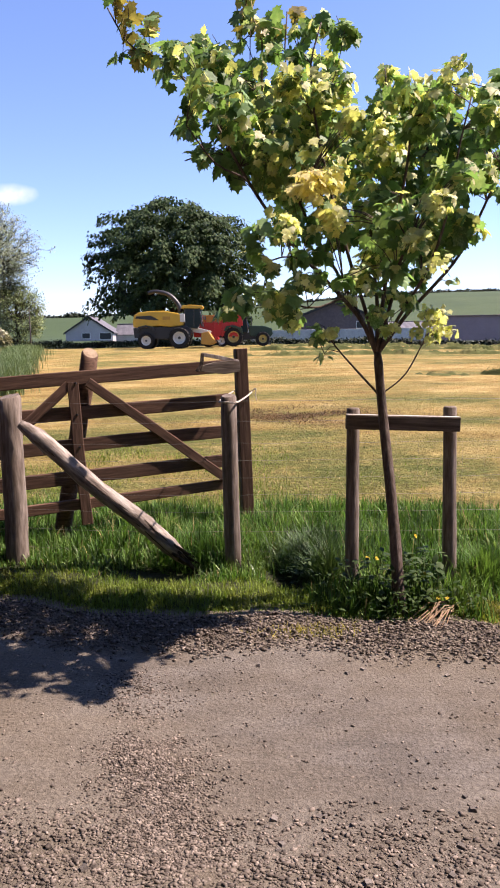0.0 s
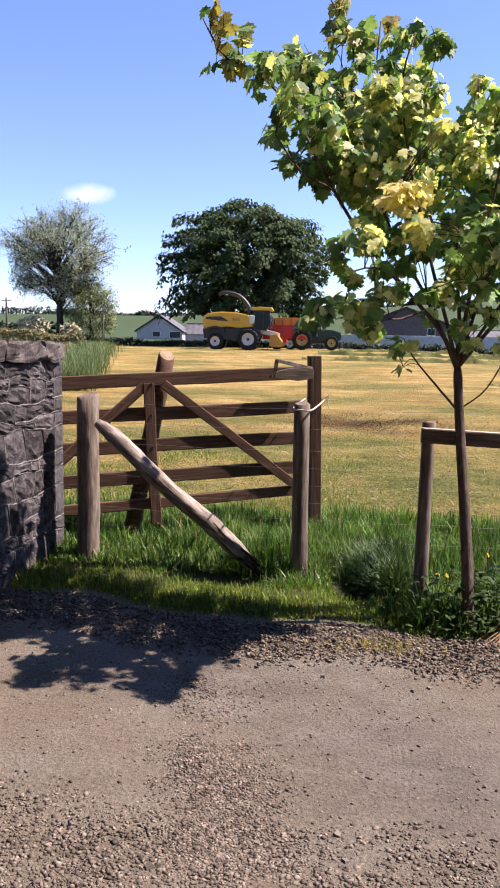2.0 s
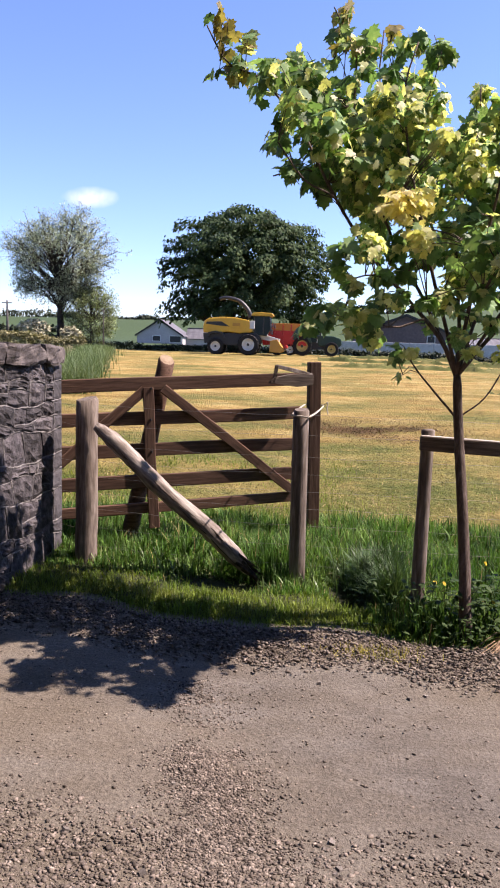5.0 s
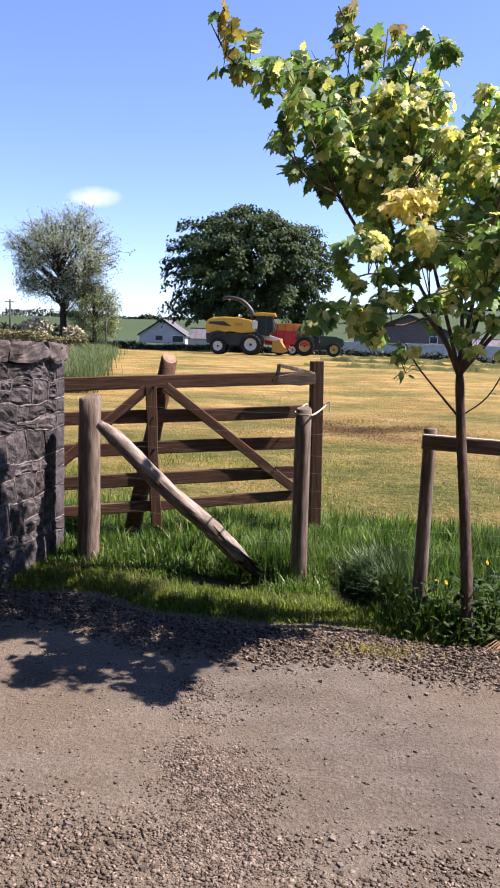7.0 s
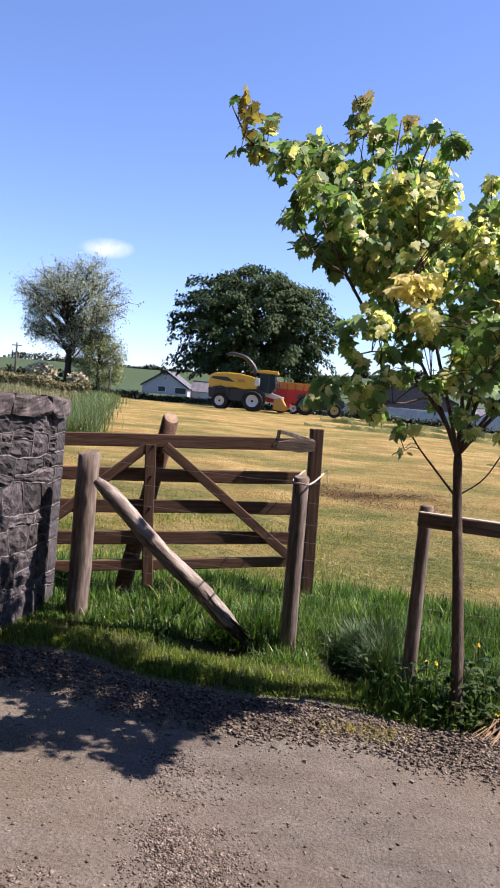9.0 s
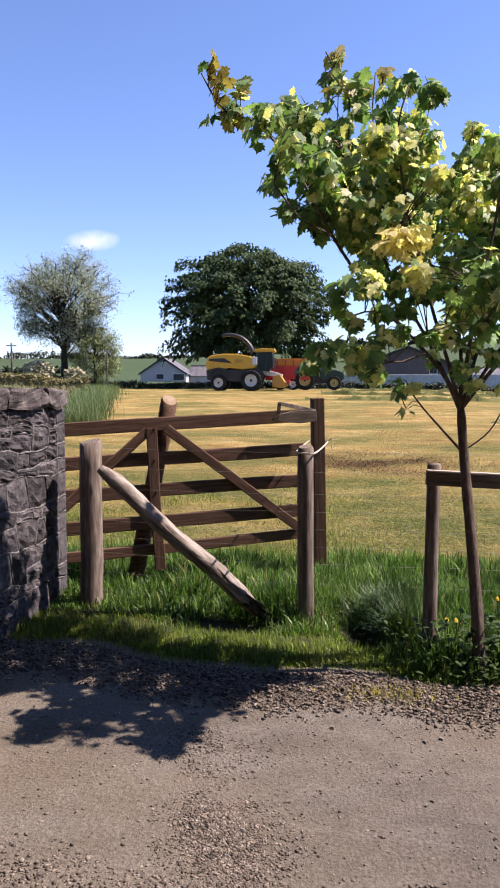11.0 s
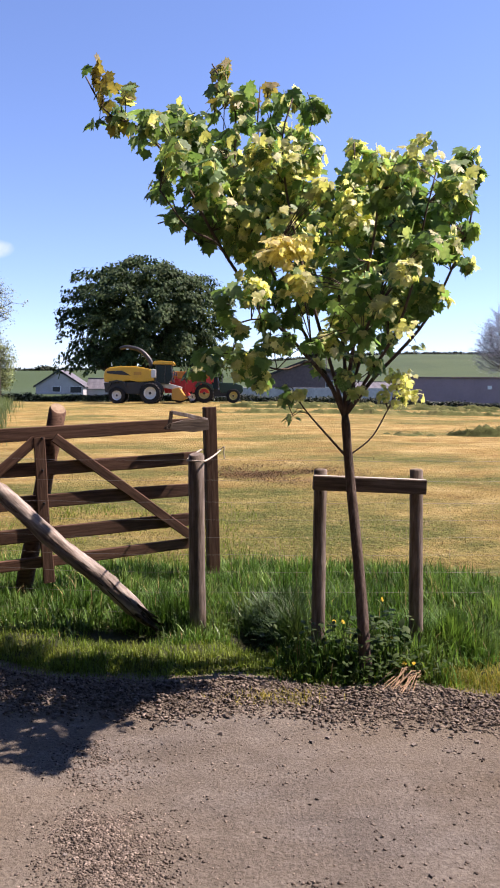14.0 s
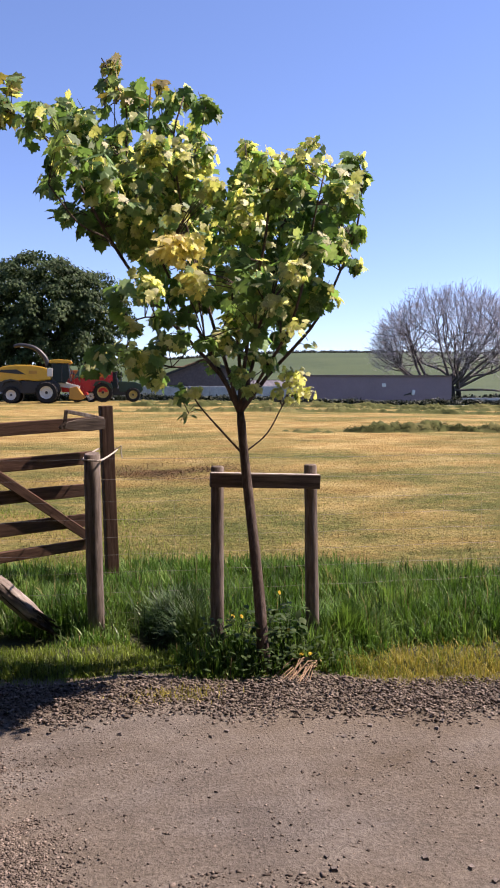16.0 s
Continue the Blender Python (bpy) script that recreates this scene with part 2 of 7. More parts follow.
M = {
    "verge": material("verge_soil", [(0.0146, 0.0173, 0.0066), (0.0252, 0.0298, 0.0093), (0.0398, 0.0372, 0.0159)], 3, coords="World", bump=0.8, bump_scale=25, bump_dist=0.03),
    "pasture": material("pasture", [(0.0240, 0.0432, 0.0108), (0.0320, 0.0544, 0.0136), (0.0416, 0.0624, 0.0184)], 0.05, coords="World", bump=0.3, bump_scale=3, bump_dist=0.1),
    "crop": material("crop_field", [(0.0274, 0.0478, 0.0093), (0.0354, 0.0591, 0.0127)], 0.03, coords="World", bump=0.3, bump_scale=3, bump_dist=0.1),
    "wood": material("weathered_wood", [(0.0694, 0.0501, 0.0385), (0.1347, 0.1042, 0.0844), (0.2203, 0.1802, 0.1539)], 7, (6, 6, 0.7), rough=0.85, bump=0.5, bump_scale=18, fine=0.35, piece=0.15, bump_dist=0.006),
    "rail": material("gate_wood", [(0.0422, 0.0197, 0.0115), (0.0842, 0.0430, 0.0257), (0.1123, 0.0634, 0.0406)], 6, (0.6, 8, 8), rough=0.85, bump=0.5, bump_scale=14, fine=0.35, piece=0.15, bump_dist=0.005),
    "post_wood": material("gate_post_wood", [(0.0422, 0.0197, 0.0115), (0.0842, 0.0430, 0.0257), (0.1123, 0.0634, 0.0406)], 6, (8, 8, 0.6), rough=0.85, bump=0.5, bump_scale=14, fine=0.35, bump_dist=0.005),
    # pale wood colour that holds the sunlight on the crossbar's top
    "sunlit_edge_wood": material("sunlit_wood", [(0.2400, 0.2000, 0.1680), (0.3520, 0.3120, 0.2720), (0.4480, 0.4080, 0.3680)], 6, (0.8, 5, 5), rough=0.8, bump=0.4, bump_scale=20, fine=0.25, bump_dist=0.004),
    "grey_wood": material("silvered_wood", [(0.0521, 0.0357, 0.0268), (0.1934, 0.1546, 0.1279), (0.3718, 0.3272, 0.2864)], 5, (5, 5, 0.8), rough=0.8, bump=0.6, bump_scale=16, fine=0.35, bump_dist=0.008),
    "end_grain": material("sawn_end", [(0.1694, 0.1129, 0.0678), (0.2822, 0.2092, 0.1408)], 14, rough=0.85, bump=0.3),
    "stone": material("whinstone", [(0.0188, 0.0160, 0.0172), (0.0480, 0.0413, 0.0441), (0.1073, 0.0939, 0.0982)], 16, rough=0.75, bump=1.0, bump_scale=30, fine=0.4, piece=0.5, bump_dist=0.02),
    "quoin": material("dressed_stone", [(0.0352, 0.0313, 0.0337), (0.0629, 0.0570, 0.0610), (0.0964, 0.0874, 0.0925)], 6, rough=0.85, bump=0.6, bump_scale=40, fine=0.3, piece=0.2, bump_dist=0.008),
    "coping": material("coping_stone", [(0.0260, 0.0211, 0.0210), (0.0680, 0.0560, 0.0546), (0.1600, 0.1352, 0.1284)], 8, rough=0.85, bump=0.9, bump_scale=26, fine=0.35, piece=0.15, bump_dist=0.015),
    "mortar": material("lime_mortar", [(0.0380, 0.0352, 0.0346), (0.1140, 0.1040, 0.1020), (0.2356, 0.2160, 0.2117)], 7, rough=0.95, bump=0.8, bump_scale=60),
    "gravel": material("gravel", [(0.0532, 0.0427, 0.0349), (0.1249, 0.1003, 0.0818), (0.2110, 0.1727, 0.1422)], 30, rough=0.85, bump=0.25, bump_scale=160, bump_dist=0.0015, fine=0.25, island=0.5, spec=0.1),
    "gravel_piece": material("gravel_stone", [(0.0568, 0.0478, 0.0415), (0.1262, 0.1076, 0.0932), (0.2271, 0.1992, 0.1793)], 30, rough=0.85, bump=0.25, bump_scale=160, bump_dist=0.0015, fine=0.25, piece=0.35, spec=0.1),
    "bark": material("young_bark", [(0.0382, 0.0245, 0.0183), (0.0839, 0.0573, 0.0443), (0.1451, 0.1106, 0.0917)], 10, (4, 4, 1), rough=0.85, bump=0.6, bump_scale=30, fine=0.3),
    "dark_bark": material("old_bark", [(0.0199, 0.0159, 0.0133), (0.0498, 0.0398, 0.0332)], 2, (3, 3, 1), rough=0.9, bump=0.8, bump_scale=8, bump_dist=0.05),
    "bar_wood": material("sawn_bar", [(0.0531, 0.0365, 0.0266), (0.0996, 0.0717, 0.0531), (0.1660, 0.1294, 0.0996)], 6, (0.6, 8, 8), rough=0.85, bump=0.5, bump_scale=14, fine=0.35, bump_dist=0.005),
    "parched": material("parched_grass", [(0.1491, 0.1515, 0.0282), (0.2794, 0.2406, 0.0521), (0.3913, 0.3209, 0.0965)], 2.5, coords="World", rough=0.7, bump=0, fine=0.15, bump_scale=9, island=0.4, through_light=0.3),
    "thatch": material("dead_thatch", [(0.0463, 0.0261, 0.0082), (0.0926, 0.0497, 0.0155), (0.1588, 0.0835, 0.0310)], 1.5, coords="World", rough=0.85, bump=0, fine=0.2, bump_scale=6, island=0.5),
    # broad blades whose pale green paints the bright glints on the grass
    "glint_blade": material("glint_grass_blade", [(0.0560, 0.1040, 0.0280), (0.1360, 0.2000, 0.0680), (0.2560, 0.3120, 0.1440)], 3, coords="World", rough=0.45, spec=0.35, bump=0, fine=0.15, bump_scale=9, island=0.5, through_light=0.3),
    "rot": material("rotten_wood", [(0.0133, 0.0086, 0.0060), (0.0398, 0.0266, 0.0186), (0.0863, 0.0598, 0.0431)], 30, (1, 1, 1), rough=0.95, bump=0.8, bump_scale=60, fine=0.3),
    "grey_bark": material("grey_bark", [(0.0664, 0.0565, 0.0531), (0.1262, 0.1095, 0.1062)], 2, (3, 3, 1), rough=0.9, bump=0.5, bump_scale=8),
    "leaf": material("maple_leaf", [(0.0616, 0.1311, 0.0428), (0.1471, 0.2503, 0.0894), (0.3428, 0.4223, 0.2037)], 3.5, rough=0.55, spec=0.3, bump=0.15, bump_scale=60, fine=0.15, island=0.45, through_light=0.42),
    "leaf_piece": material("maple_leaf_single", [(0.0616, 0.1311, 0.0428), (0.1471, 0.2503, 0.0894), (0.3428, 0.4223, 0.2037)], 9, rough=0.55, spec=0.3, bump=0.15, bump_scale=60, fine=0.15, piece=0.45, through_light=0.42),
    "leaf_yellow": material("variegated_leaf", [(0.2903, 0.3324, 0.0986), (0.5806, 0.5699, 0.2563), (0.7935, 0.7598, 0.5125)], 14, rough=0.5, spec=0.4, bump=0.15, bump_scale=60, fine=0.15, island=0.25, through_light=0.5),
    "leaf_orange": material("bleached_leaf", [(0.5311, 0.4361, 0.1605), (0.7783, 0.7137, 0.3776)], 14, rough=0.5, spec=0.4, bump=0.15, bump_scale=60, fine=0.15, island=0.2, through_light=0.55),
    "leaf_bronze": material("bronze_young_leaf", [(0.1200, 0.1190, 0.0384), (0.2880, 0.2240, 0.0768), (0.3600, 0.3360, 0.0768)], 12, rough=0.5, spec=0.4, bump=0.15, bump_scale=60, fine=0.15, island=0.25, through_light=0.35),
    "blade": material("grass_blade", [(0.0240, 0.0624, 0.0112), (0.0688, 0.1408, 0.0272), (0.1640, 0.2440, 0.0688)], 3.2, coords="World", rough=0.6, spec=0.2, bump=0, fine=0.15, bump_scale=9, island=0.75, through_light=0.35),
    "short_blade": material("short_grass", [(0.0814, 0.1357, 0.0162), (0.1320, 0.1836, 0.0257), (0.2239, 0.2202, 0.0516)], 2.5, coords="World", rough=0.6, bump=0, fine=0.15, bump_scale=9, island=0.6, through_light=0.35),
    "blue_blade": material("tussock_blade", [(0.0192, 0.0449, 0.0132), (0.0448, 0.0870, 0.0270), (0.0992, 0.1462, 0.0570)], 2.5, coords="World", rough=0.5, spec=0.25, bump=0, fine=0.15, bump_scale=9, island=0.5, through_light=0.25),
    "straw": material("cut_straw", [(0.1328, 0.0896, 0.0298), (0.2656, 0.1992, 0.0797), (0.3320, 0.2722, 0.1328)], 1.0, coords="World", rough=0.7, bump=0, fine=0.2, bump_scale=4, island=0.4),
    "swath": material("cut_grass_row", [(0.0321, 0.0397, 0.0125), (0.0642, 0.0702, 0.0238), (0.1169, 0.1069, 0.0423)], 0.7, coords="World", rough=0.95, spec=0.05, bump=0, fine=0.2, bump_scale=4, island=0.4),
    "pale_blade": material("margin_grass", [(0.0584, 0.0956, 0.0318), (0.0956, 0.1381, 0.0531), (0.1381, 0.1753, 0.0797)], 0.6, coords="World", rough=0.6, bump=0, fine=0.15, bump_scale=3, island=0.3, through_light=0.3),
    "rough": material("rough_grass", [(0.1176, 0.1098, 0.0522), (0.1848, 0.1680, 0.0835), (0.2744, 0.2352, 0.1334)], 0.4, coords="World", rough=0.7, bump=0, fine=0.2, bump_scale=3, island=0.4, through_light=0.2),
    "far_leaf": material("dense_tree_leaf", [(0.0179, 0.0346, 0.0139), (0.0359, 0.0626, 0.0219), (0.0674, 0.0971, 0.0350)], 0.5, coords="World", rough=0.75, spec=0.2, bump=0, fine=0.1, bump_scale=3, island=0.4, through_light=0.2),
    "pale_leaf": material("willow_leaf", [(0.1493, 0.1837, 0.1505), (0.2519, 0.2912, 0.2509), (0.3825, 0.4211, 0.4014)], 0.35, coords="World", rough=0.6, bump=0, fine=0.1, bump_scale=3, island=0.35, through_light=0.4),
    "olive_leaf": material("shrub_leaf", [(0.1142, 0.1472, 0.0586), (0.2040, 0.2484, 0.1056), (0.2938, 0.3404, 0.1720)], 0.6, coords="World", rough=0.6, bump=0, fine=0.1, bump_scale=3, island=0.35, through_light=0.2),
    # far twigs: the haze of distance is put into this pale mauve
    "hazed_twig": material("haze_pale_twig", [(0.3840, 0.3552, 0.3744), (0.4992, 0.4704, 0.4896)], 1, rough=0.8, bump=0, fine=0.1, bump_scale=3, island=0.3),
    "hedge": material("hedge_leaf", [(0.0119, 0.0186, 0.0080), (0.0233, 0.0332, 0.0133), (0.0398, 0.0498, 0.0213)], 0.6, coords="World", rough=0.6, bump=0, fine=0.1, bump_scale=3, island=0.4),
    "may": material("hawthorn_blossom", [(0.2417, 0.2200, 0.1381), (0.5179, 0.4822, 0.3315)], 0.9, coords="World", rough=0.7, bump=0, fine=0.1, bump_scale=3, island=0.3),
    "weed": material("dock_leaf", [(0.0176, 0.0368, 0.0112), (0.0400, 0.0672, 0.0208), (0.0800, 0.1080, 0.0440)], 9, rough=0.6, spec=0.12, bump=0.2, fine=0.15, island=0.35, through_light=0.25),
    "petal": material("dandelion_petal", [(0.4980, 0.3320, 0.0133), (0.5644, 0.4316, 0.0266)], 30, rough=0.6, bump=0, fine=0.1),
    "dry": material("dry_stalk", [(0.1992, 0.1262, 0.0730), (0.3187, 0.2191, 0.1394)], 10, rough=0.8, bump=0.2, island=0.3),
    "wire": plain("galvanised_wire", (0.2720, 0.2480, 0.2240), 0.5, 0.7),
    "rope": material("baler_twine", [(0.2988, 0.2523, 0.1992), (0.4117, 0.3652, 0.3054)], 60, rough=0.9, bump=0.4, bump_scale=200),
    "yellow": plain("harvester_yellow", (0.5600, 0.3200, 0.0240), 0.35),
    "dark_yellow": plain("header_yellow", (0.4000, 0.2000, 0.0240), 0.5),
    "red": plain("trailer_red", (0.4400, 0.0144, 0.0112), 0.4),
    "orange": plain("trailer_orange", (0.4640, 0.1760, 0.0160), 0.4),
    "green": plain("tractor_green", (0.0096, 0.0360, 0.0160), 0.4),
    "black": plain("black_steel", (0.0144, 0.0144, 0.0160), 0.5),
    "tyre": material("rubber_tyre", [(0.0080, 0.0080, 0.0080), (0.0199, 0.0186, 0.0173)], 4, rough=0.9, bump=0.3),
    "rim": plain("pale_rim", (0.5280, 0.5280, 0.4960), 0.45),
    "rim_yellow": plain("yellow_rim", (0.4000, 0.3040, 0.0800), 0.45),
    "glass": plain("cab_glass", (0.0240, 0.0360, 0.0400), 0.08, 0.0, 0.8),
    "render": material("white_render", [(0.3286, 0.3107, 0.3107), (0.4064, 0.3884, 0.3884)], 0.4, rough=0.9, bump=0.2),
    "slate": material("slate_roof", [(0.0797, 0.0763, 0.0863), (0.1262, 0.1195, 0.1294)], 0.8, rough=0.7, bump=0.3, bump_scale=4, piece=0.1),
    "barn_roof": material("weathered_roof_sheet", [(0.2320, 0.1696, 0.1880), (0.2720, 0.2016, 0.2200)], 0.25, rough=0.9, bump=0.1, bump_scale=3, fine=0.08),
    "sheet": material("fibre_cement_sheet", [(0.1004, 0.0757, 0.0774), (0.1434, 0.1090, 0.1091)], 0.25, (1, 1, 1), rough=0.85, bump=0.2, bump_scale=3),
    "block": material("pale_concrete_wall", [(0.3600, 0.3520, 0.3600), (0.4640, 0.4560, 0.4640)], 0.3, rough=0.9, bump=0.2, bump_scale=3),
    "white": plain("white_paint", (0.75, 0.75, 0.74), 0.5),
    "car": plain("dark_car_paint", (0.0240, 0.0256, 0.0320), 0.2, 0.2, 0.6),
}


def two_grounds(name, a, b, sa, sb, stretch, mask_scale, lo, hi, bump, bump_scale, bump_dist, near=None, speck=0.28, axis=1):
    """A ground of two mingled covers, in world metres."""
    m = bpy.data.materials.new(name)
    m.use_nodes = True
    nt = m.node_tree
    nt.nodes.clear()
    N, L = nt.nodes.new, nt.links.new
    out, bsdf, geo = N("ShaderNodeOutputMaterial"), N("ShaderNodeBsdfPrincipled"), N("ShaderNodeNewGeometry")
    bsdf.inputs["Roughness"].default_value = 0.92
    bsdf.inputs["Specular IOR Level"].default_value = 0.08

    def noisy(scale, det=6, st=(1, 1, 1)):
        mp, n = N("ShaderNodeMapping"), N("ShaderNodeTexNoise")
        mp.inputs["Scale"].default_value = st
        n.inputs["Scale"].default_value, n.inputs["Detail"].default_value, n.inputs["Roughness"].default_value = scale, det, 0.62
        L(geo.outputs["Position"], mp.inputs[0])
        L(mp.outputs[0], n.inputs["Vector"])
        return n.outputs[0]

    def ramp(src, cols):
        r = N("ShaderNodeValToRGB")
        els = r.color_ramp.elements
        while len(els) < len(cols):
            els.new(0.5)
        for i, c in enumerate(cols):
            els[i].position, els[i].color = 0.3 + 0.4 * i / (len(cols) - 1), (*c, 1)
        L(src, r.inputs[0])
        return r.outputs[0]

    mask = N("ShaderNodeMapRange")
    mask.inputs[1].default_value, mask.inputs[2].default_value = lo, hi
    L(noisy(mask_scale, 5, stretch), mask.inputs[0])
    share = mask.outputs[0]
    if near:                                   # more of the second cover in the stretch next to the verge
        sep, grad, add = N("ShaderNodeSeparateXYZ"), N("ShaderNodeMapRange"), N("ShaderNodeMath")
        L(geo.outputs["Position"], sep.inputs[0])
        L(sep.outputs[axis], grad.inputs[0])
        grad.inputs[1].default_value, grad.inputs[2].default_value, grad.inputs[3].default_value, grad.inputs[4].default_value = near
        add.operation, add.use_clamp = "ADD", True
        L(share, add.inputs[0])
        L(grad.outputs[0], add.inputs[1])
        share = add.outputs[0]
    mix = N("ShaderNodeMix")
    mix.data_type = "RGBA"
    L(share, mix.inputs["Factor"])
    L(ramp(noisy(sa, 6, stretch), a), mix.inputs[6])
    L(ramp(noisy(sb, 6, stretch), b), mix.inputs[7])
    fine = noisy(bump_scale, 7)
    hsv, val = N("ShaderNodeHueSaturation"), N("ShaderNodeMapRange")
    val.inputs[1].default_value, val.inputs[2].default_value = 0.25, 0.75
    val.inputs[3].default_value, val.inputs[4].default_value = 1 - speck, 1 + speck
    L(fine, val.inputs[0])
    L(val.outputs[0], hsv.inputs["Value"])
    L(mix.outputs[2], hsv.inputs["Color"])
    L(hsv.outputs[0], bsdf.inputs["Base Color"])
    b = N("ShaderNodeBump")
    b.inputs["Strength"].default_value, b.inputs["Distance"].default_value = bump, bump_dist
    L(fine, b.inputs["Height"])
    L(b.outputs[0], bsdf.inputs["Normal"])
    L(bsdf.outputs[0], out.inputs[0])
    return m


M["field"] = two_grounds("mown_field", [(0.1671, 0.0965, 0.0300), (0.2801, 0.1946, 0.0667), (0.3885, 0.3036, 0.1294)], [(0.0501, 0.0633, 0.0131), (0.1008, 0.1039, 0.0278), (0.1815, 0.1420, 0.0502)],
                         1.5, 3.8, (0.52, 0.80, 1.0), 0.42, 0.41, 0.61, 1.0, 15, 0.10, near=(6.5, 19, 0.50, -0.12), speck=0.5)
M["road"] = two_grounds("compacted_track", [(0.0925, 0.0749, 0.0562), (0.1255, 0.1041, 0.0799), (0.1693, 0.1446, 0.1126)], [(0.0662, 0.0571, 0.0496), (0.0977, 0.0861, 0.0759), (0.1338, 0.1198, 0.1057)],
                        2.2, 6.0, (0.5, 1.0, 1.0), 0.55, 0.42, 0.60, 0.9, 70, 0.012, near=(1.0, 3.2, -0.15, 0.5), speck=0.42, axis=0)



# ---------------------------------------------------------------- mesh helpers
def link_mesh(name, V, F, mat, parent=None, label="", smooth=False):
    me = bpy.data.meshes.new(name)
    me.from_pydata([tuple(v) for v in V], [], F)
    me.materials.append(mat)
    if smooth:
        me.polygons.foreach_set("use_smooth", [True] * len(me.polygons))
    me.update()
    ob = new(name, me)
    ob.parent = parent
    if label:
        tagged(ob, label)
    return ob


def batch(name, TV, TF, R, P, mat, parent=None, smooth=False):
    """Many copies of one small template (TV, TF) with 3x3 matrices R and places P, as one mesh."""
    TV, R, P = np.asarray(TV, float), np.asarray(R, float), np.asarray(P, float)
    V = (np.einsum("nij,kj->nki", R, TV) + P[:, None, :]).reshape(-1, 3)
    n, k = len(P), len(TV)
    loops, starts, total = [], [], 0
    sizes = np.array([len(f) for f in TF])
    flat = np.concatenate([np.array(f) for f in TF])
    loops = (flat[None, :] + (np.arange(n) * k)[:, None]).ravel()
    begin = np.concatenate([[0], np.cumsum(sizes)[:-1]])
    starts = (begin[None, :] + (np.arange(n) * sizes.sum())[:, None]).ravel()
    me = bpy.data.meshes.new(name)
    me.vertices.add(len(V))
    me.vertices.foreach_set("co", V.ravel())
    me.loops.add(len(loops))
    me.loops.foreach_set("vertex_index", loops.astype(np.int32))
    me.polygons.add(len(starts))
    me.polygons.foreach_set("loop_start", starts.astype(np.int32))
    me.materials.append(mat)
    me.update(calc_edges=True)
    if smooth:
        me.polygons.foreach_set("use_smooth", [True] * len(me.polygons))
    ob = new(name, me)
    ob.parent = parent
    return ob


def part(name, bm, mat, parent=None, label="", smooth=False):
    me = bpy.data.meshes.new(name)
    bm.to_mesh(me)
    bm.free()
    me.materials.append(mat)
    if smooth:
        me.polygons.foreach_set("use_smooth", [True] * len(me.polygons))
    ob = new(name, me)
    ob.parent = parent
    if label:
        tagged(ob, label)
    return ob


def thing(name, m, label, category, group="", kind=""):
    ob = new(name)
    ob.empty_display_size = 0.1
    ob.matrix_world = m
    return tagged(ob, label, category, group, kind)


def box(size, m=None, bevel=0.0, bm=None, taper=1.0):
    """A bevelled box centred on m's origin; taper narrows its top."""
    bm = bm or bmesh.new()
    made = bmesh.ops.create_cube(bm, size=1.0)["verts"]
    for v in made:
        k = taper if v.co.z > 0 else 1.0
        v.co = Vector((v.co.x * size[0] * k, v.co.y * size[1] * k, v.co.z * size[2]))
    if bevel:
        edges = list({e for v in made for e in v.link_edges})
        res = bmesh.ops.bevel(bm, geom=edges, offset=bevel, segments=2, affect="EDGES", profile=0.6)
        made = list({v for f in res["faces"] for v in f.verts} | {v for v in made if v.is_valid})
    if m is not None:
        bmesh.ops.transform(bm, matrix=m, verts=made)
    return bm


def prism(outline, depth, bevel=0.0):
    """An outline in x, z swept along y by depth, centred."""
    bm = bmesh.new()
    a = [bm.verts.new((x, -depth / 2, z)) for x, z in outline]
    b = [bm.verts.new((x, depth / 2, z)) for x, z in outline]
    bm.faces.new(a)
    bm.faces.new(b[::-1])
    n = len(a)
    for i in range(n):
        bm.faces.new((a[i], b[i], b[(i + 1) % n], a[(i + 1) % n]))
    bmesh.ops.recalc_face_normals(bm, faces=bm.faces)
    if bevel:
        bmesh.ops.bevel(bm, geom=list(bm.edges), offset=bevel, segments=2, affect="EDGES", profile=0.6)
    return bm


def tube(points, radii, sides=8, rough=0.0, rng=None, caps=True):
    """Vertices and faces of a tapering tube along points."""
    pts = [Vector(p) for p in points]
    V, F = [], []
    ref = Vector((0.31, 0.87, 0.12)).normalized()
    for i, p in enumerate(pts):
        d = (pts[min(i + 1, len(pts) - 1)] - pts[max(i - 1, 0)]).normalized()
        u = d.cross(ref)
        if u.length < 1e-3:
            u = d.cross(Vector((1, 0, 0)))
        u.normalize()
        w = d.cross(u)
        for k in range(sides):
            a = 2 * math.pi * k / sides
            r = radii[i] * (1 + (rng.uniform(-rough, rough) if rough else 0))
            V.append(p + (u * math.cos(a) + w * math.sin(a)) * r)
    for i in range(len(pts) - 1):
        for k in range(sides):
            k2 = (k + 1) % sides
            F.append((i * sides + k, i * sides + k2, (i + 1) * sides + k2, (i + 1) * sides + k))
    if caps:
        F.append(tuple(range(sides))[::-1])
        F.append(tuple((len(pts) - 1) * sides + k for k in range(sides)))
    return V, F


def merge(parts):
    V, F = [], []
    for v, f in parts:
        o = len(V)
        V.extend(v)
        F.extend(tuple(i + o for i in face) for face in f)
    return V, F


def bend(points, n):
    """A smooth line of n points through the given ones."""
    P = [np.array(p, float) for p in points]
    P = [2 * P[0] - P[1]] + P + [2 * P[-1] - P[-2]]
    out = []
    m = len(P) - 3
    for j in range(n):
        s = j / (n - 1) * m
        i = min(int(s), m - 1)
        t = s - i
        a, b, c, d = P[i:i + 4]
        out.append(0.5 * (2 * b + (c - a) * t + (2 * a - 5 * b + 4 * c - d) * t * t + (3 * b - a - 3 * c + d) * t ** 3))
    return out


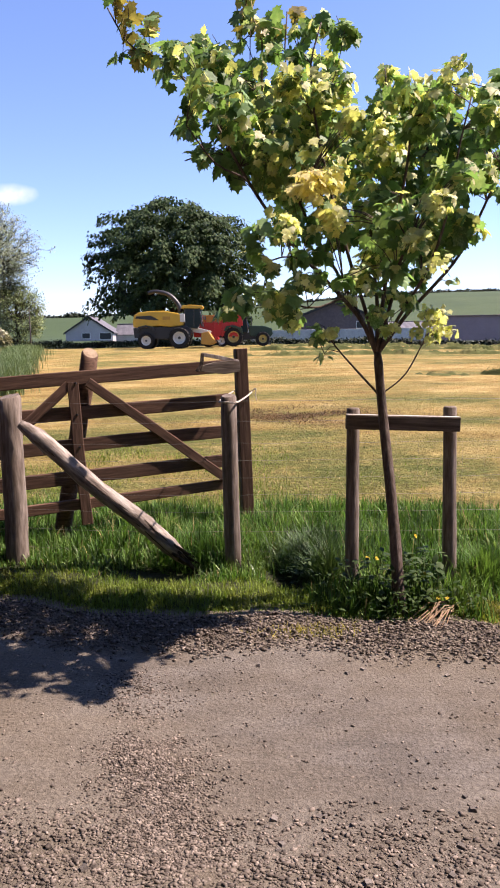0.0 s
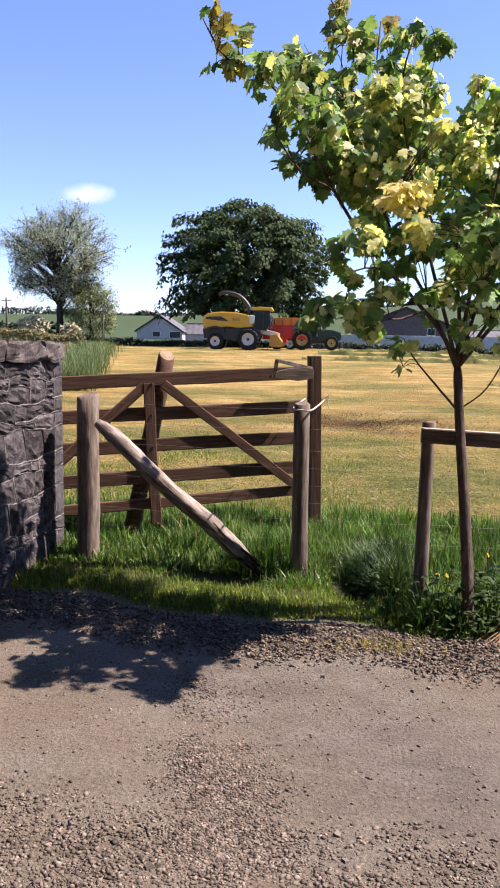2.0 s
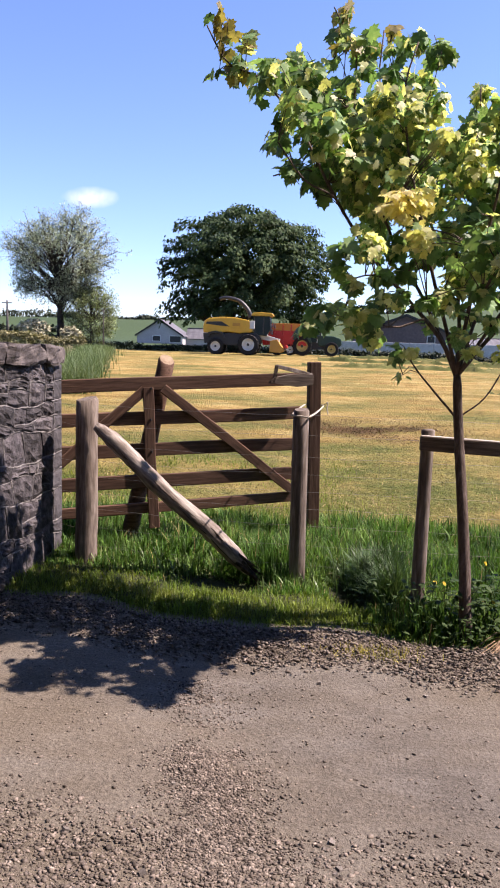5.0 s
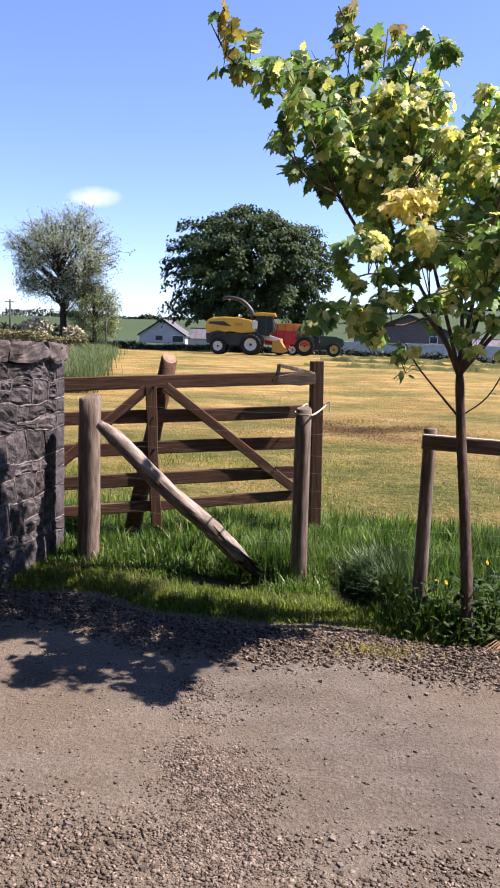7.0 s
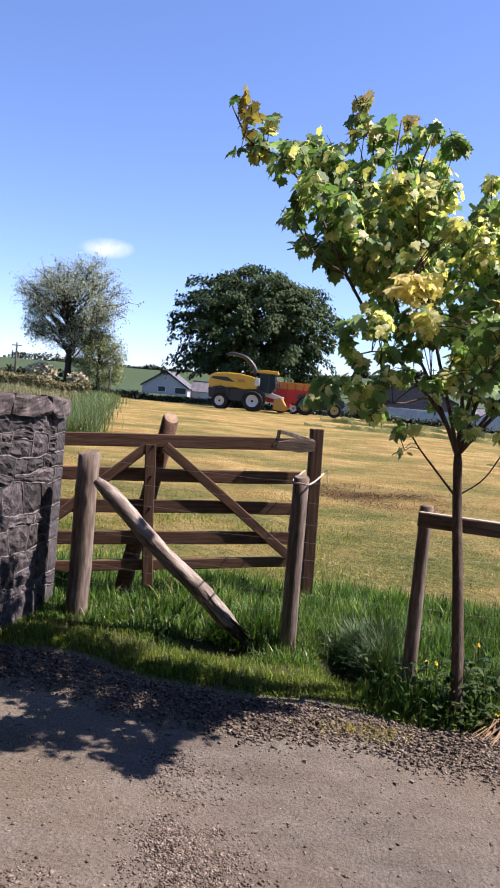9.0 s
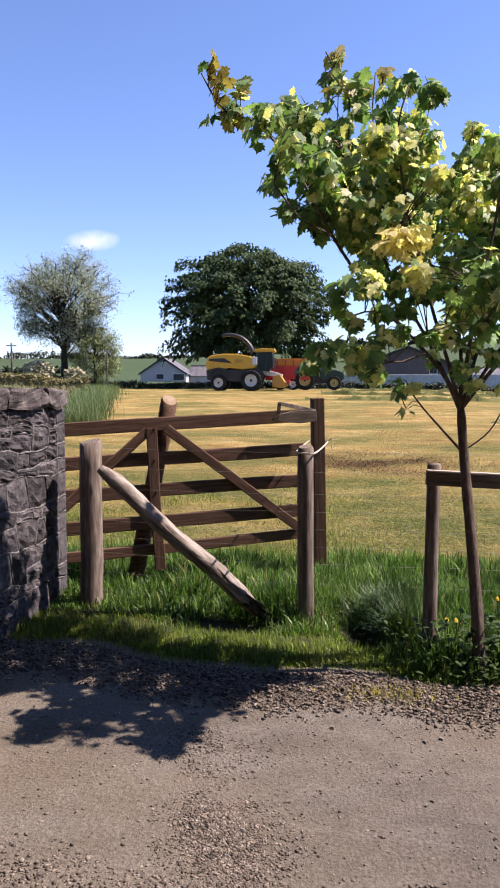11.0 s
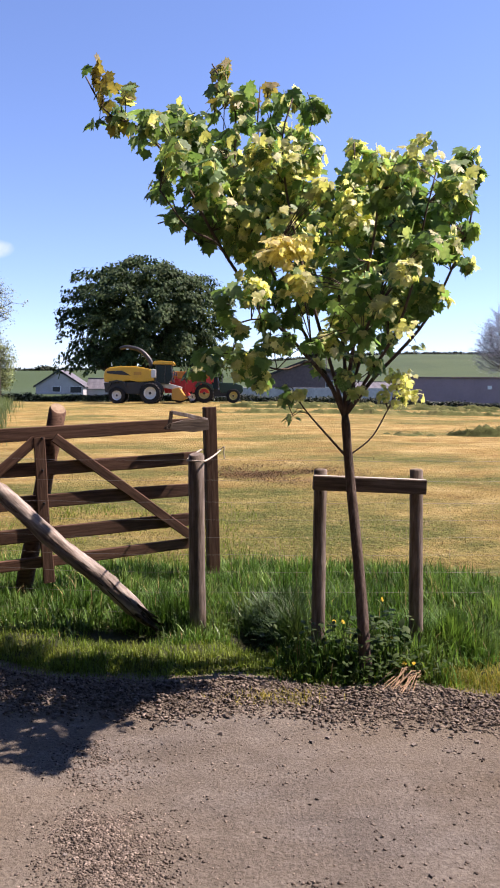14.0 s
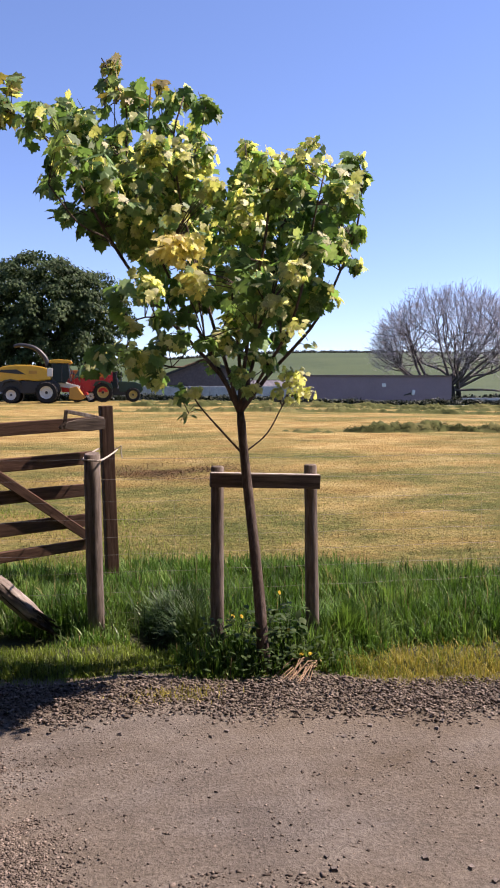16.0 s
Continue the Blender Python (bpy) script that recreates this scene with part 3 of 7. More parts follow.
def turns(yaw, tilt, roll, size):
    """3x3 matrices: roll about z, then tilt about x, then yaw about z, times size."""
    cy, sy, ct, st, cr, sr = np.cos(yaw), np.sin(yaw), np.cos(tilt), np.sin(tilt), np.cos(roll), np.sin(roll)
    z, o = np.zeros_like(cy), np.ones_like(cy)
    A = np.stack([cy, -sy, z, sy, cy, z, z, z, o], -1).reshape(-1, 3, 3)
    B = np.stack([o, z, z, z, ct, -st, z, st, ct], -1).reshape(-1, 3, 3)
    C = np.stack([cr, -sr, z, sr, cr, z, z, z, o], -1).reshape(-1, 3, 3)
    return (A @ B @ C) * np.asarray(size)[:, None, None]


def smooth_step(a, b, x):
    t = np.clip((x - a) / (b - a), 0, 1)
    return t * t * (3 - 2 * t)


# ---------------------------------------------------------------- ground, track
def verge_edge(x):
    """Where the track ends and the grass begins."""
    return 4.27 - 0.19 * x - 0.10 * np.exp(-((x - 0.85) / 0.35) ** 2) + 0.05 * np.sin(3.1 * x + 0.5) + 0.03 * np.sin(7.7 * x) - 0.07 * smooth_step(1.1, 1.7, x) - 0.09 - 0.15 * smooth_step(0.95, 0.25, x)


def verge_back(x):
    """Where the long grass ends and the mown field begins."""
    return np.where(x > 0.2, 6.62 - 0.14 * (x - 0.2), 6.62) - 0.5 * smooth_step(1.6, 3.2, x) + 0.1 * np.sin(2.3 * x) + 0.05 * np.sin(6.1 * x)


def height(x, y):
    x, y = np.asarray(x, float), np.asarray(y, float)
    edge = verge_edge(np.clip(x, -8, 8))
    z = -0.05 + 0.08 * smooth_step(edge - 0.05, edge + 0.3, y)
    rise = 1.07 - 0.62 * smooth_step(6, 34, x)
    z = z + rise * np.clip((y - 6) / 64, 0, 1.12)
    hill = 13.8 + 11.7 * smooth_step(-90, 110, x)
    z = z + hill * smooth_step(130, 420, y)
    z = z + 0.9 * smooth_step(-21, -29, x) * smooth_step(55, 70, y)
    far = smooth_step(430, 900, y)
    z = z * (1 - 0.4 * far)
    z = z - 0.15 * np.exp(-((x + 0.58) / 0.24) ** 2 - ((y - 4.86) / 0.15) ** 2) - 0.16 * np.exp(-((x - 0.28) / 0.16) ** 2 - ((y - 4.80) / 0.26) ** 2)
    z = z + np.where(y > 6.5, 0.02 * np.sin(0.9 * x + 0.4 * y) * np.sin(1.3 * y), 0)
    return z


def spread(*spans):
    return np.concatenate([np.arange(a, b, s) for a, b, s in spans])


gx = spread((0, 7, 0.25), (7, 60, 1.5), (60, 600, 15), (600, 4300, 250))
gx = np.concatenate([-gx[:0:-1], gx])
gy = spread((-4000, -600, 300), (-600, -40, 40), (-40, -12, 4), (-12, 9, 0.25), (9, 90, 1.2), (90, 600, 10), (600, 4400, 200))
GX, GY = np.meshgrid(gx, gy)
GZ = height(GX, GY)
nx = len(gx)
quads = [(j * nx + i, j * nx + i + 1, (j + 1) * nx + i + 1, (j + 1) * nx + i) for j in range(len(gy) - 1) for i in range(nx - 1)]
ground = link_mesh("ground", np.stack([GX.ravel(), GY.ravel(), GZ.ravel()], 1), quads, M["verge"], smooth=True)
for extra in ("field", "pasture", "crop"):
    ground.data.materials.append(M[extra])
cx, cy = GX[:-1, :-1].ravel() + 0.12, GY[:-1, :-1].ravel() + 0.12
cover = np.zeros(len(quads), np.int32)
cover[(cy > verge_back(np.clip(cx, -8, 8)) - 0.1)] = 1
cover[(cy > 14) & (cx < -5.6 - 15.5 * (cy - 13) / 55)] = 2
cover[cy > 79] = 2
cover[(cy > 200) & (cx < 20)] = 3
cover[cy < -9] = 2
ground.data.polygons.foreach_set("material_index", cover)
tagged(ground, "mown golden hay field rising to green hills beyond a grass verge", "ground", kind="structure")

def road_height(x, y):
    return 0.008 * np.sin(1.7 * x + 0.6) * np.sin(2.1 * y) + 0.006 * np.sin(5.3 * x + 2 * y)


rx = np.arange(-14, 14.01, 0.1)
rv = np.linspace(0, 1, 120) ** 0.8
RX, RV = np.meshgrid(rx, rv)
top_edge = verge_edge(np.clip(RX, -8, 8)) + 0.14
RY = -9 + (top_edge + 9) * RV
rng = np.random.default_rng(3)
RZ = road_height(RX, RY) + 0.0015 * rng.standard_normal(RX.shape)
nrx = len(rx)
rq = [(j * nrx + i, j * nrx + i + 1, (j + 1) * nrx + i + 1, (j + 1) * nrx + i) for j in range(len(rv) - 1) for i in range(nrx - 1)]
road = link_mesh("road", np.stack([RX.ravel(), RY.ravel(), RZ.ravel()], 1), rq, M["road"], smooth=True)
tagged(road, "dusty compacted farm track with loose grey gravel along its edge", "track", kind="structure")

# a crushed stone: a skewed block of twelve triangles
ICO = [(sx * (1.0 if sz < 0 else 0.72), sy * (0.95 if sz < 0 else 0.78), sz * 0.9) for sx in (-1, 1) for sy in (-1, 1) for sz in (-1, 1)]
hull = bmesh.new()
for p in ICO:
    hull.verts.new(p)
bmesh.ops.convex_hull(hull, input=hull.verts)
hull.verts.index_update()
ICO_V = np.array([v.co[:] for v in hull.verts]) / 1.35
ICO_F = [tuple(v.index for v in f.verts) for f in hull.faces]
hull.free()


def loose_stones(name, xy, sizes, seed, label, flat=0.6, heap=0.0):
    r = np.random.default_rng(seed)
    n = len(xy)
    R = turns(r.uniform(0, 6.3, n), r.uniform(-0.9, 0.9, n), r.uniform(0, 6.3, n), sizes)
    R = R * np.stack([r.uniform(0.8, 1.35, n), r.uniform(0.7, 1.1, n), np.full(n, flat)], 1)[:, :, None]
    P = np.stack([xy[:, 0], xy[:, 1], np.maximum(road_height(xy[:, 0], xy[:, 1]), height(xy[:, 0], xy[:, 1])) + sizes * 0.15 + heap * r.uniform(0, 1, n) ** 2], 1)
    for k in range(6):
        TV = ICO_V * (1 + r.uniform(-0.55, 0.45, (len(ICO_V), 3))) * ((1.45, 0.8, 0.9), (1.1, 1.1, 0.7), (0.8, 0.95, 1.25))[k % 3]
        tagged(batch(name, TV, ICO_F, R[k::6], P[k::6], M["gravel"]), label, "gravel", kind="stuff")


def scatter(n, x0, x1, yfun, seed):
    r = np.random.default_rng(seed)
    x = r.uniform(x0, x1, n)
    lo, hi = yfun(x)
    return np.stack([x, lo + (hi - lo) * r.uniform(0, 1, n)], 1)


def stone_sizes(n, lo, hi, seed):
    r = np.random.default_rng(seed)
    return lo * (hi / lo) ** (r.uniform(0, 1, n) ** 2.2)


band = scatter(50000, -5.6, 6.4, lambda x: (verge_edge(x) - 0.58, verge_edge(x) + 0.03), 11)
keep = np.random.default_rng(5).uniform(0, 1, len(band)) < smooth_step(0, 0.34, band[:, 1] - verge_edge(band[:, 0]) + 0.60)
band = band[keep]
loose_stones("gravel", band, stone_sizes(len(band), 0.0042, 0.0135, 12), 13, "coarse grey gravel banked along the track's edge", heap=0.022)
near = np.concatenate([scatter(76000, -6.5, 6.5, lambda x: (np.full_like(x, 0.3), 2.30 - 0.10 * x + 0.09 * np.sin(4 * x)), 21),
                       scatter(52000, -2.6, 2.6, lambda x: (np.full_like(x, 1.1), 2.30 - 0.10 * x + 0.09 * np.sin(4 * x)), 24)])
fade = (1 - 0.75 * smooth_step(1.7, 3.2, np.abs(near[:, 0]))) * (1 - smooth_step(4.5, 6.4, np.abs(near[:, 0]))) * (0.22 * smooth_step(0.3, 0.9, near[:, 1]) + 0.78 * smooth_step(1.0, 1.45, near[:, 1])) * (0.12 + 0.88 * smooth_step(2.42, 1.95, near[:, 1] + 0.10 * near[:, 0]))
near = near[np.random.default_rng(6).uniform(0, 1, len(near)) < fade]
loose_stones("gravel", near, stone_sizes(len(near), 0.0034, 0.0118, 22), 23, "coarse loose gravel on the crown of the track")
r31 = np.random.default_rng(31)
py = np.concatenate([r31.uniform(2.0, 2.75, 8600), r31.uniform(2.6, 3.4, 1600)])
patch = np.stack([-0.30 - 0.22 * (py - 2.2) + r31.normal(0, 0.105, 10200), py + r31.normal(0, 0.03, 10200)], 1)
loose_stones("gravel", patch, stone_sizes(10200, 0.0030, 0.0088, 32), 33, "patch of loose tan gravel across the wheel track")
sparse = scatter(22000, -5, 6, lambda x: (np.full_like(x, 1.4), verge_edge(x)), 41)
loose_stones("gravel", sparse, stone_sizes(22000, 0.0018, 0.0086, 42), 43, "scattered small stones on the compacted track")


# ---------------------------------------------------------------- a wisp of cloud, far off
cm = bpy.data.materials.new("cloud_wisp")
cm.use_nodes = True
ct = cm.node_tree
ct.nodes.clear()
CN, CL = ct.nodes.new, ct.links.new
co, ce, cp, cx2 = CN("ShaderNodeOutputMaterial"), CN("ShaderNodeEmission"), CN("ShaderNodeBsdfTransparent"), CN("ShaderNodeMixShader")
# the flat sheet glows by itself, in place of sunlight on the cloud
ce.inputs["Color"].default_value, ce.inputs["Strength"].default_value = (0.92, 0.95, 1.0, 1), 0.60
ctc, cn, cg, cgm = CN("ShaderNodeTexCoord"), CN("ShaderNodeTexNoise"), CN("ShaderNodeTexGradient"), CN("ShaderNodeMapping")
cg.gradient_type = "SPHERICAL"
CL(ctc.outputs["Object"], cgm.inputs[0])
cgm.inputs["Scale"].default_value = (1 / 120, 1 / 120, 1 / 45)
CL(cgm.outputs[0], cg.inputs[0])
cn.inputs["Scale"].default_value, cn.inputs["Detail"].default_value = 0.018, 5
CL(ctc.outputs["Object"], cn.inputs["Vector"])
cmul = CN("ShaderNodeMath")
cmul.operation = "MULTIPLY"
CL(cg.outputs["Fac"], cmul.inputs[0])
CL(cn.outputs[0], cmul.inputs[1])
cr = CN("ShaderNodeMapRange")
cr.inputs[1].default_value, cr.inputs[2].default_value, cr.inputs[4].default_value = 0.06, 0.5, 0.7
CL(cmul.outputs[0], cr.inputs[0])
CL(cr.outputs[0], cx2.inputs[0])
CL(cp.outputs[0], cx2.inputs[1])
CL(ce.outputs[0], cx2.inputs[2])
CL(cx2.outputs[0], co.inputs[0])
cloud = link_mesh("cloud_backdrop", [(-130, 0, -60), (130, 0, -60), (130, 0, 60), (-130, 0, 60)], [(0, 1, 2, 3)], cm)
cloud.location = (-806, 2600, 508)
tagged(cloud, "small white wisp of cloud in a clear blue sky", "cloud", kind="structure")


# ---------------------------------------------------------------- fence posts, prop, wires
def post(name, foot, top, r0, r1, mat, label, category, group="", sides=18, seed=1, cut=0.0):
    """A round post standing in the ground, slightly out of true, with a chamfered top."""
    rr = random.Random(seed)
    foot, top = Vector(foot), Vector(top)
    base = thing(name, Matrix.Translation(foot), label, category, group)
    d = top - foot
    n = 9
    pts = [foot + d * (-0.12 + 1.12 * i / (n - 1)) + Vector((rr.uniform(-1, 1), rr.uniform(-1, 1), 0)) * r0 * 0.04 for i in range(n)]
    rad = [r0 + (r1 - r0) * i / (n - 1) for i in range(n)]
    pts = [p - foot for p in pts] + [d + d.normalized() * 0.012]
    rad.append(r1 * 0.86)
    V, F = tube(pts, rad, sides, 0.007, rr)
    axis = d.normalized()
    if cut:                                    # sawn off aslant, the face towards the track
        for k in range(len(V) - 2 * sides, len(V)):
            off = V[k] - d
            V[k] = V[k] + axis * cut * (off.y - 0.35 * off.x)
    link_mesh("shaft", V, F[:-1], mat, base, smooth=True)
    cap = [V[len(V) - sides + k] + axis * 0.001 for k in range(sides)]
    link_mesh("top_face", cap, [tuple(range(sides))], M["end_grain"] if cut else mat, base)
    return base


post("fence_post", (-1.675, 5.15, 0.0), (-1.670, 5.15, 1.208), 0.081, 0.078, M["wood"], "thick round weathered fence post beside the wall", "post", "fence posts", seed=4)
post("fence_post", (-0.127, 4.952, 0.0), (-0.138, 4.952, 1.20), 0.056, 0.053, M["wood"], "slim round weathered fence post tied to the gate", "post", "fence posts", seed=7)
post("fence_post", (4.2, 4.95, 0.0), (4.2, 4.95, 1.2), 0.056, 0.053, M["wood"], "slim round weathered fence post in long grass", "post", "fence posts", seed=8)

prop = thing("prop_pole", Matrix.Translation((-0.42, 4.99, 0.0)), "silvered round pole propped slantwise against a fence post", "pole")
rr = random.Random(5)
a, b = Vector((-1.575, 5.055, 1.035)), Vector((-0.455, 4.965, 0.085))
pts = [a + (b - a) * (i / 29) + Vector((0, 0, 0.012 * math.sin(i * 0.37))) - Vector((-0.42, 4.99, 0)) for i in range(30)]
rad = [(0.031 + 0.025 * min(1.0, i / 3) + 0.009 * i / 29) * (1 + 0.05 * math.sin(2.1 * i) * math.sin(0.9 * i + 1) + rr.uniform(-0.03, 0.03)) for i in range(27)] + [0.054, 0.047, 0.036]
V, F = tube(pts, rad, 18, 0.05, rr)
lie = (b - a).to_track_quat("Z", "Y").to_matrix().to_4x4()
shaft = link_mesh("shaft", [lie.inverted() @ Vector(v) for v in V], F, M["grey_wood"], prop, smooth=True)
shaft.matrix_basis = lie
along = (b - a).normalized()
facing = (Vector((0, -1, 0)) - along * along.dot(Vector((0, -1, 0)))).normalized()
upward = along.cross(facing)
if upward.z < 0:
    upward = -upward
for t0, t1, turn in ((0.34, 0.70, 0.25), (0.62, 0.95, -0.35), (0.66, 0.90, 0.55), (0.12, 0.30, -0.2)):
    side = facing * math.cos(turn) + upward * math.sin(turn)
    line = []
    for i in range(9):
        u = t0 + (t1 - t0) * i / 8
        line.append(a + (b - a) * u + Vector((0, 0, 0.012 * math.sin(u * 29 * 0.37))) + side * (0.0525 + 0.009 * u) + upward * rr.uniform(-0.004, 0.004) - Vector((-0.42, 4.99, 0)))
    V, F = tube(line, [0.001, 0.003, 0.004, 0.0055, 0.0065, 0.0055, 0.004, 0.003, 0.001], 6)
    link_mesh("split", V, F, M["rot"], prop, "dark drying split along the pole")
for i in range(14):
    u, turn = rr.uniform(0.90, 1.0), rr.uniform(-1.6, 1.6)
    p0 = a + (b - a) * u + (facing * math.cos(turn) + upward * math.sin(turn)) * rr.uniform(0.015, 0.045) - Vector((-0.42, 4.99, 0))
    p1 = p0 + along * rr.uniform(0.06, 0.17) + upward * rr.uniform(-0.02, 0.03) + facing * rr.uniform(-0.01, 0.03)
    V, F = tube([p0 - along * 0.06, (p0 + p1) / 2, p1], [rr.uniform(0.010, 0.018), 0.011, 0.003], 5)
    link_mesh("splinter", V, F, M["rot"], prop, "dark rotten splinter of the broken foot")

fence = thing("wire_fence", Matrix.Translation((-0.13, 5.03, 0.0)), "thin galvanised stock netting and line wires strung between posts", "fence")
lines = [1.17, 1.03, 0.88, 0.76, 0.64, 0.52, 0.40, 0.26, 0.12]
ends = [(-1.95, 5.31), (-1.675, 5.24), (-0.13, 5.02), (4.2, 5.01)]
for k, z in enumerate(lines):
    segs = []
    for (x0, y0), (x1, y1) in zip(ends[:-1], ends[1:]):
        n = max(2, int(abs(x1 - x0) / 0.3))
        pp = [(x0 + (x1 - x0) * i / n + 0.13, y0 + (y1 - y0) * i / n - 5.03, z - 0.012 * math.sin(math.pi * i / n) + 0.004 * math.sin(9.1 * i + k)) for i in range(n + 1)]
        segs.append(tube(pp, [0.0008] * len(pp), 4, caps=False))
    V, F = merge(segs)
    link_mesh("line_wire", V, F, M["wire"], fence)
for i in range(28):
    x = 0.1 + i * 0.15
    V, F = tube([(x + 0.13 + 0.004 * math.sin(7 * z + i), -0.022, z) for z in lines[2:]], [0.0006] * len(lines[2:]), 3, caps=False)
    link_mesh("stay_wire", V, F, M["wire"], fence)

# ---------------------------------------------------------------- gate
GATE_A, GATE_B = Vector((-1.955, 5.418, 0)), Vector((-0.133, 6.119, 0))
along = (GATE_B - GATE_A).normalized()
yaw = math.degrees(math.atan2(along.y, along.x))
SPAN = (GATE_B - GATE_A).length
gate = thing("field_gate", Matrix.Translation(GATE_A), "brown weathered five-bar timber field gate with diagonal braces", "gate")


def on_gate(u, z, off=0.0):
    """A place u metres along the gate, off metres towards the track; local to the gate."""
    return along * u + Vector((along.y, -along.x, 0)) * off + Vector((0, 0, z))


def board(name, u0, z0, u1, z1, w, t, off, mat, parent, seed, label=""):
    """A sawn board from one place of the gate to another: slight bow, worn arrises."""
    rr = random.Random(seed)
    p0, p1 = on_gate(u0, z0, off), on_gate(u1, z1, off)
    d = p1 - p0
    ax = d.normalized()
    out = Vector((along.y, -along.x, 0))
    up = ax.cross(out)
    if up.z < 0 and abs(up.z) > 0.2:
        up = -up
    n = 10
    V, F = [], []
    c = 0.006
    ring = [(-w / 2, -t / 2 + c), (-w / 2 + c, -t / 2), (w / 2 - c, -t / 2), (w / 2, -t / 2 + c), (w / 2, t / 2 - c), (w / 2 - c, t / 2), (-w / 2 + c, t / 2), (-w / 2, t / 2 - c)]
    bow, phase = rr.uniform(-0.006, 0.006), rr.uniform(0, 6)
    L = d.length
    for i in range(n + 1):
        s = i / n
        for a, b in ring:
            V.append(((s - 0.5) * L, b + rr.uniform(-0.001, 0.001), a + bow * math.sin(math.pi * s) + 0.002 * math.sin(9 * s + phase) + rr.uniform(-0.0015, 0.0015)))
    for i in range(n):
        for k in range(8):
            F.append((i * 8 + k, i * 8 + (k + 1) % 8, (i + 1) * 8 + (k + 1) % 8, (i + 1) * 8 + k))
    F += [tuple(range(8))[::-1], tuple(n * 8 + k for k in range(8))]
    ob = link_mesh(name, V, F, mat, parent, label)
    rot = Matrix((ax, -out, up)).transposed().to_4x4()
    ob.matrix_basis = Matrix.Translation((p0 + p1) / 2) @ rot
    return ob


left = -0.75                                   # the gate runs on behind the wall
for k, (za, zb, w) in enumerate(((1.277, 1.375, 0.103), (1.026, 1.096, 0.104), (0.771, 0.838, 0.103), (0.521, 0.592, 0.105), (0.300, 0.395, 0.085))):
    slope = (zb - za) / SPAN
    board("rail", left, za + slope * left, SPAN + (0.0 if k == 0 else -0.04), zb, w, 0.032, 0.0, M["rail"], gate, 20 + k)
board("upright", 0.712, 0.18, 0.650, 1.285, 0.085, 0.03, 0.034, M["rail"], gate, 31)
board("upright", SPAN - 0.035, 0.36, SPAN - 0.035, 1.12, 0.085, 0.03, -0.033, M["rail"], gate, 32)
board("brace", 0.765, 1.285, SPAN - 0.09, 0.45, 0.075, 0.028, 0.031, M["rail"], gate, 33)
board("brace", 0.625, 1.272, -0.02, 0.69, 0.075, 0.028, 0.031, M["rail"], gate, 34)
for u, z in ((0.67, 1.28), (0.67, 1.04), (0.68, 0.79), (0.69, 0.54)):
    part("bolt_head", box((0.016, 0.012, 0.016), Matrix.Translation(on_gate(u, z, 0.05)), 0.003), M["black"], gate)

gate_post = thing("gate_post", Matrix.Translation((-0.03, 6.20, 0.0)), "square dark brown timber gate post", "post")
part("timber", box((0.098, 0.098, 1.72), None, 0.006), M["post_wood"], gate_post).matrix_basis = Matrix.Translation((-0.018, 0, 0.645)) @ pose(0, 0, 0.008, 0, -1.5, 16)
post("leaning_post", (-1.52, 5.74, 0.0), (-1.232, 5.80, 1.49), 0.066, 0.066, M["rail"], "short round sawn post leaning behind the gate", "post", seed=14, cut=0.45)

stub = thing("broken_rail", Matrix.Translation((-0.12, 6.09, 1.36)), "grey splintered end of a broken rail on the gate", "timber")
for outline, thick, off, mat in (([(-0.30, -0.02), (-0.285, 0.025), (-0.18, 0.05), (-0.04, 0.06), (0.035, 0.05), (0.035, -0.03), (-0.10, -0.048), (-0.22, -0.035)], 0.045, -0.045, "bar_wood"),
                                 ([(-0.285, 0.100), (-0.275, 0.128), (-0.12, 0.098), (0.03, 0.062), (0.03, 0.036), (-0.14, 0.070)], 0.022, -0.035, "grey_wood"),
                                 ([(-0.315, -0.03), (-0.275, 0.0), (-0.262, 0.118), (-0.288, 0.124), (-0.30, 0.03), (-0.34, -0.015)], 0.020, -0.055, "rot")):
    ob = part("splinter", prism(outline, thick, 0.004), M[mat], stub)
    ob.matrix_basis = pose(0.01, off, 0, 0, 0, 21)

tie = thing("twine_tie", Matrix.Translation((-0.1, 5.5, 1.15)), "pale twine looped round the gate post and fence post", "rope")
pts = bend([(-0.103, -0.548, 0.02), (-0.037, -0.615, 0.022), (0.03, -0.54, 0.02), (0.12, 0.64, 0.005), (0.06, 0.765, 0.0), (-0.025, 0.70, 0.01), (-0.10, -0.53, 0.025)], 44)
V, F = tube(pts, [0.0065] * 44, 6)
link_mesh("loop", V, F, M["rope"], tie)
pts = bend([(0.12, 0.63, 0.01), (0.155, 0.62, 0.035), (0.15, 0.61, -0.01), (0.16, 0.60, -0.06)], 12)
V, F = tube(pts, [0.005] * 12, 5)
link_mesh("loose_end", V, F, M["rope"], tie)

# ---------------------------------------------------------------- tree support
support = thing("tree_support", Matrix.Translation((0.9, 4.385, 0.0)), "two round stakes joined by a sawn crossbar behind the sapling", "support")
for foot, top in ((0.610, 0.619), (1.211, 1.194)):
    rr = random.Random(int(foot * 100))
    f, t = Vector((foot - 0.9, 0, 0)), Vector((top - 0.9, 0, 1.158))
    pts = [f + (t - f) * (-0.1 + 1.1 * i / 8) for i in range(9)] + [t + Vector((0, 0, 0.008))]
    V, F = tube(pts, [0.043, 0.043, 0.042, 0.042, 0.041, 0.040, 0.039, 0.039, 0.039, 0.033], 16, 0.02, rr)
    link_mesh("stake", V, F, M["wood"], support, smooth=True)
bar = part("crossbar", box((0.668, 0.052, 0.083), None, 0.005), M["bar_wood"], support)
bar.matrix_basis = pose(0.0005, -0.067, 1.078, 0, 2.3, 0)
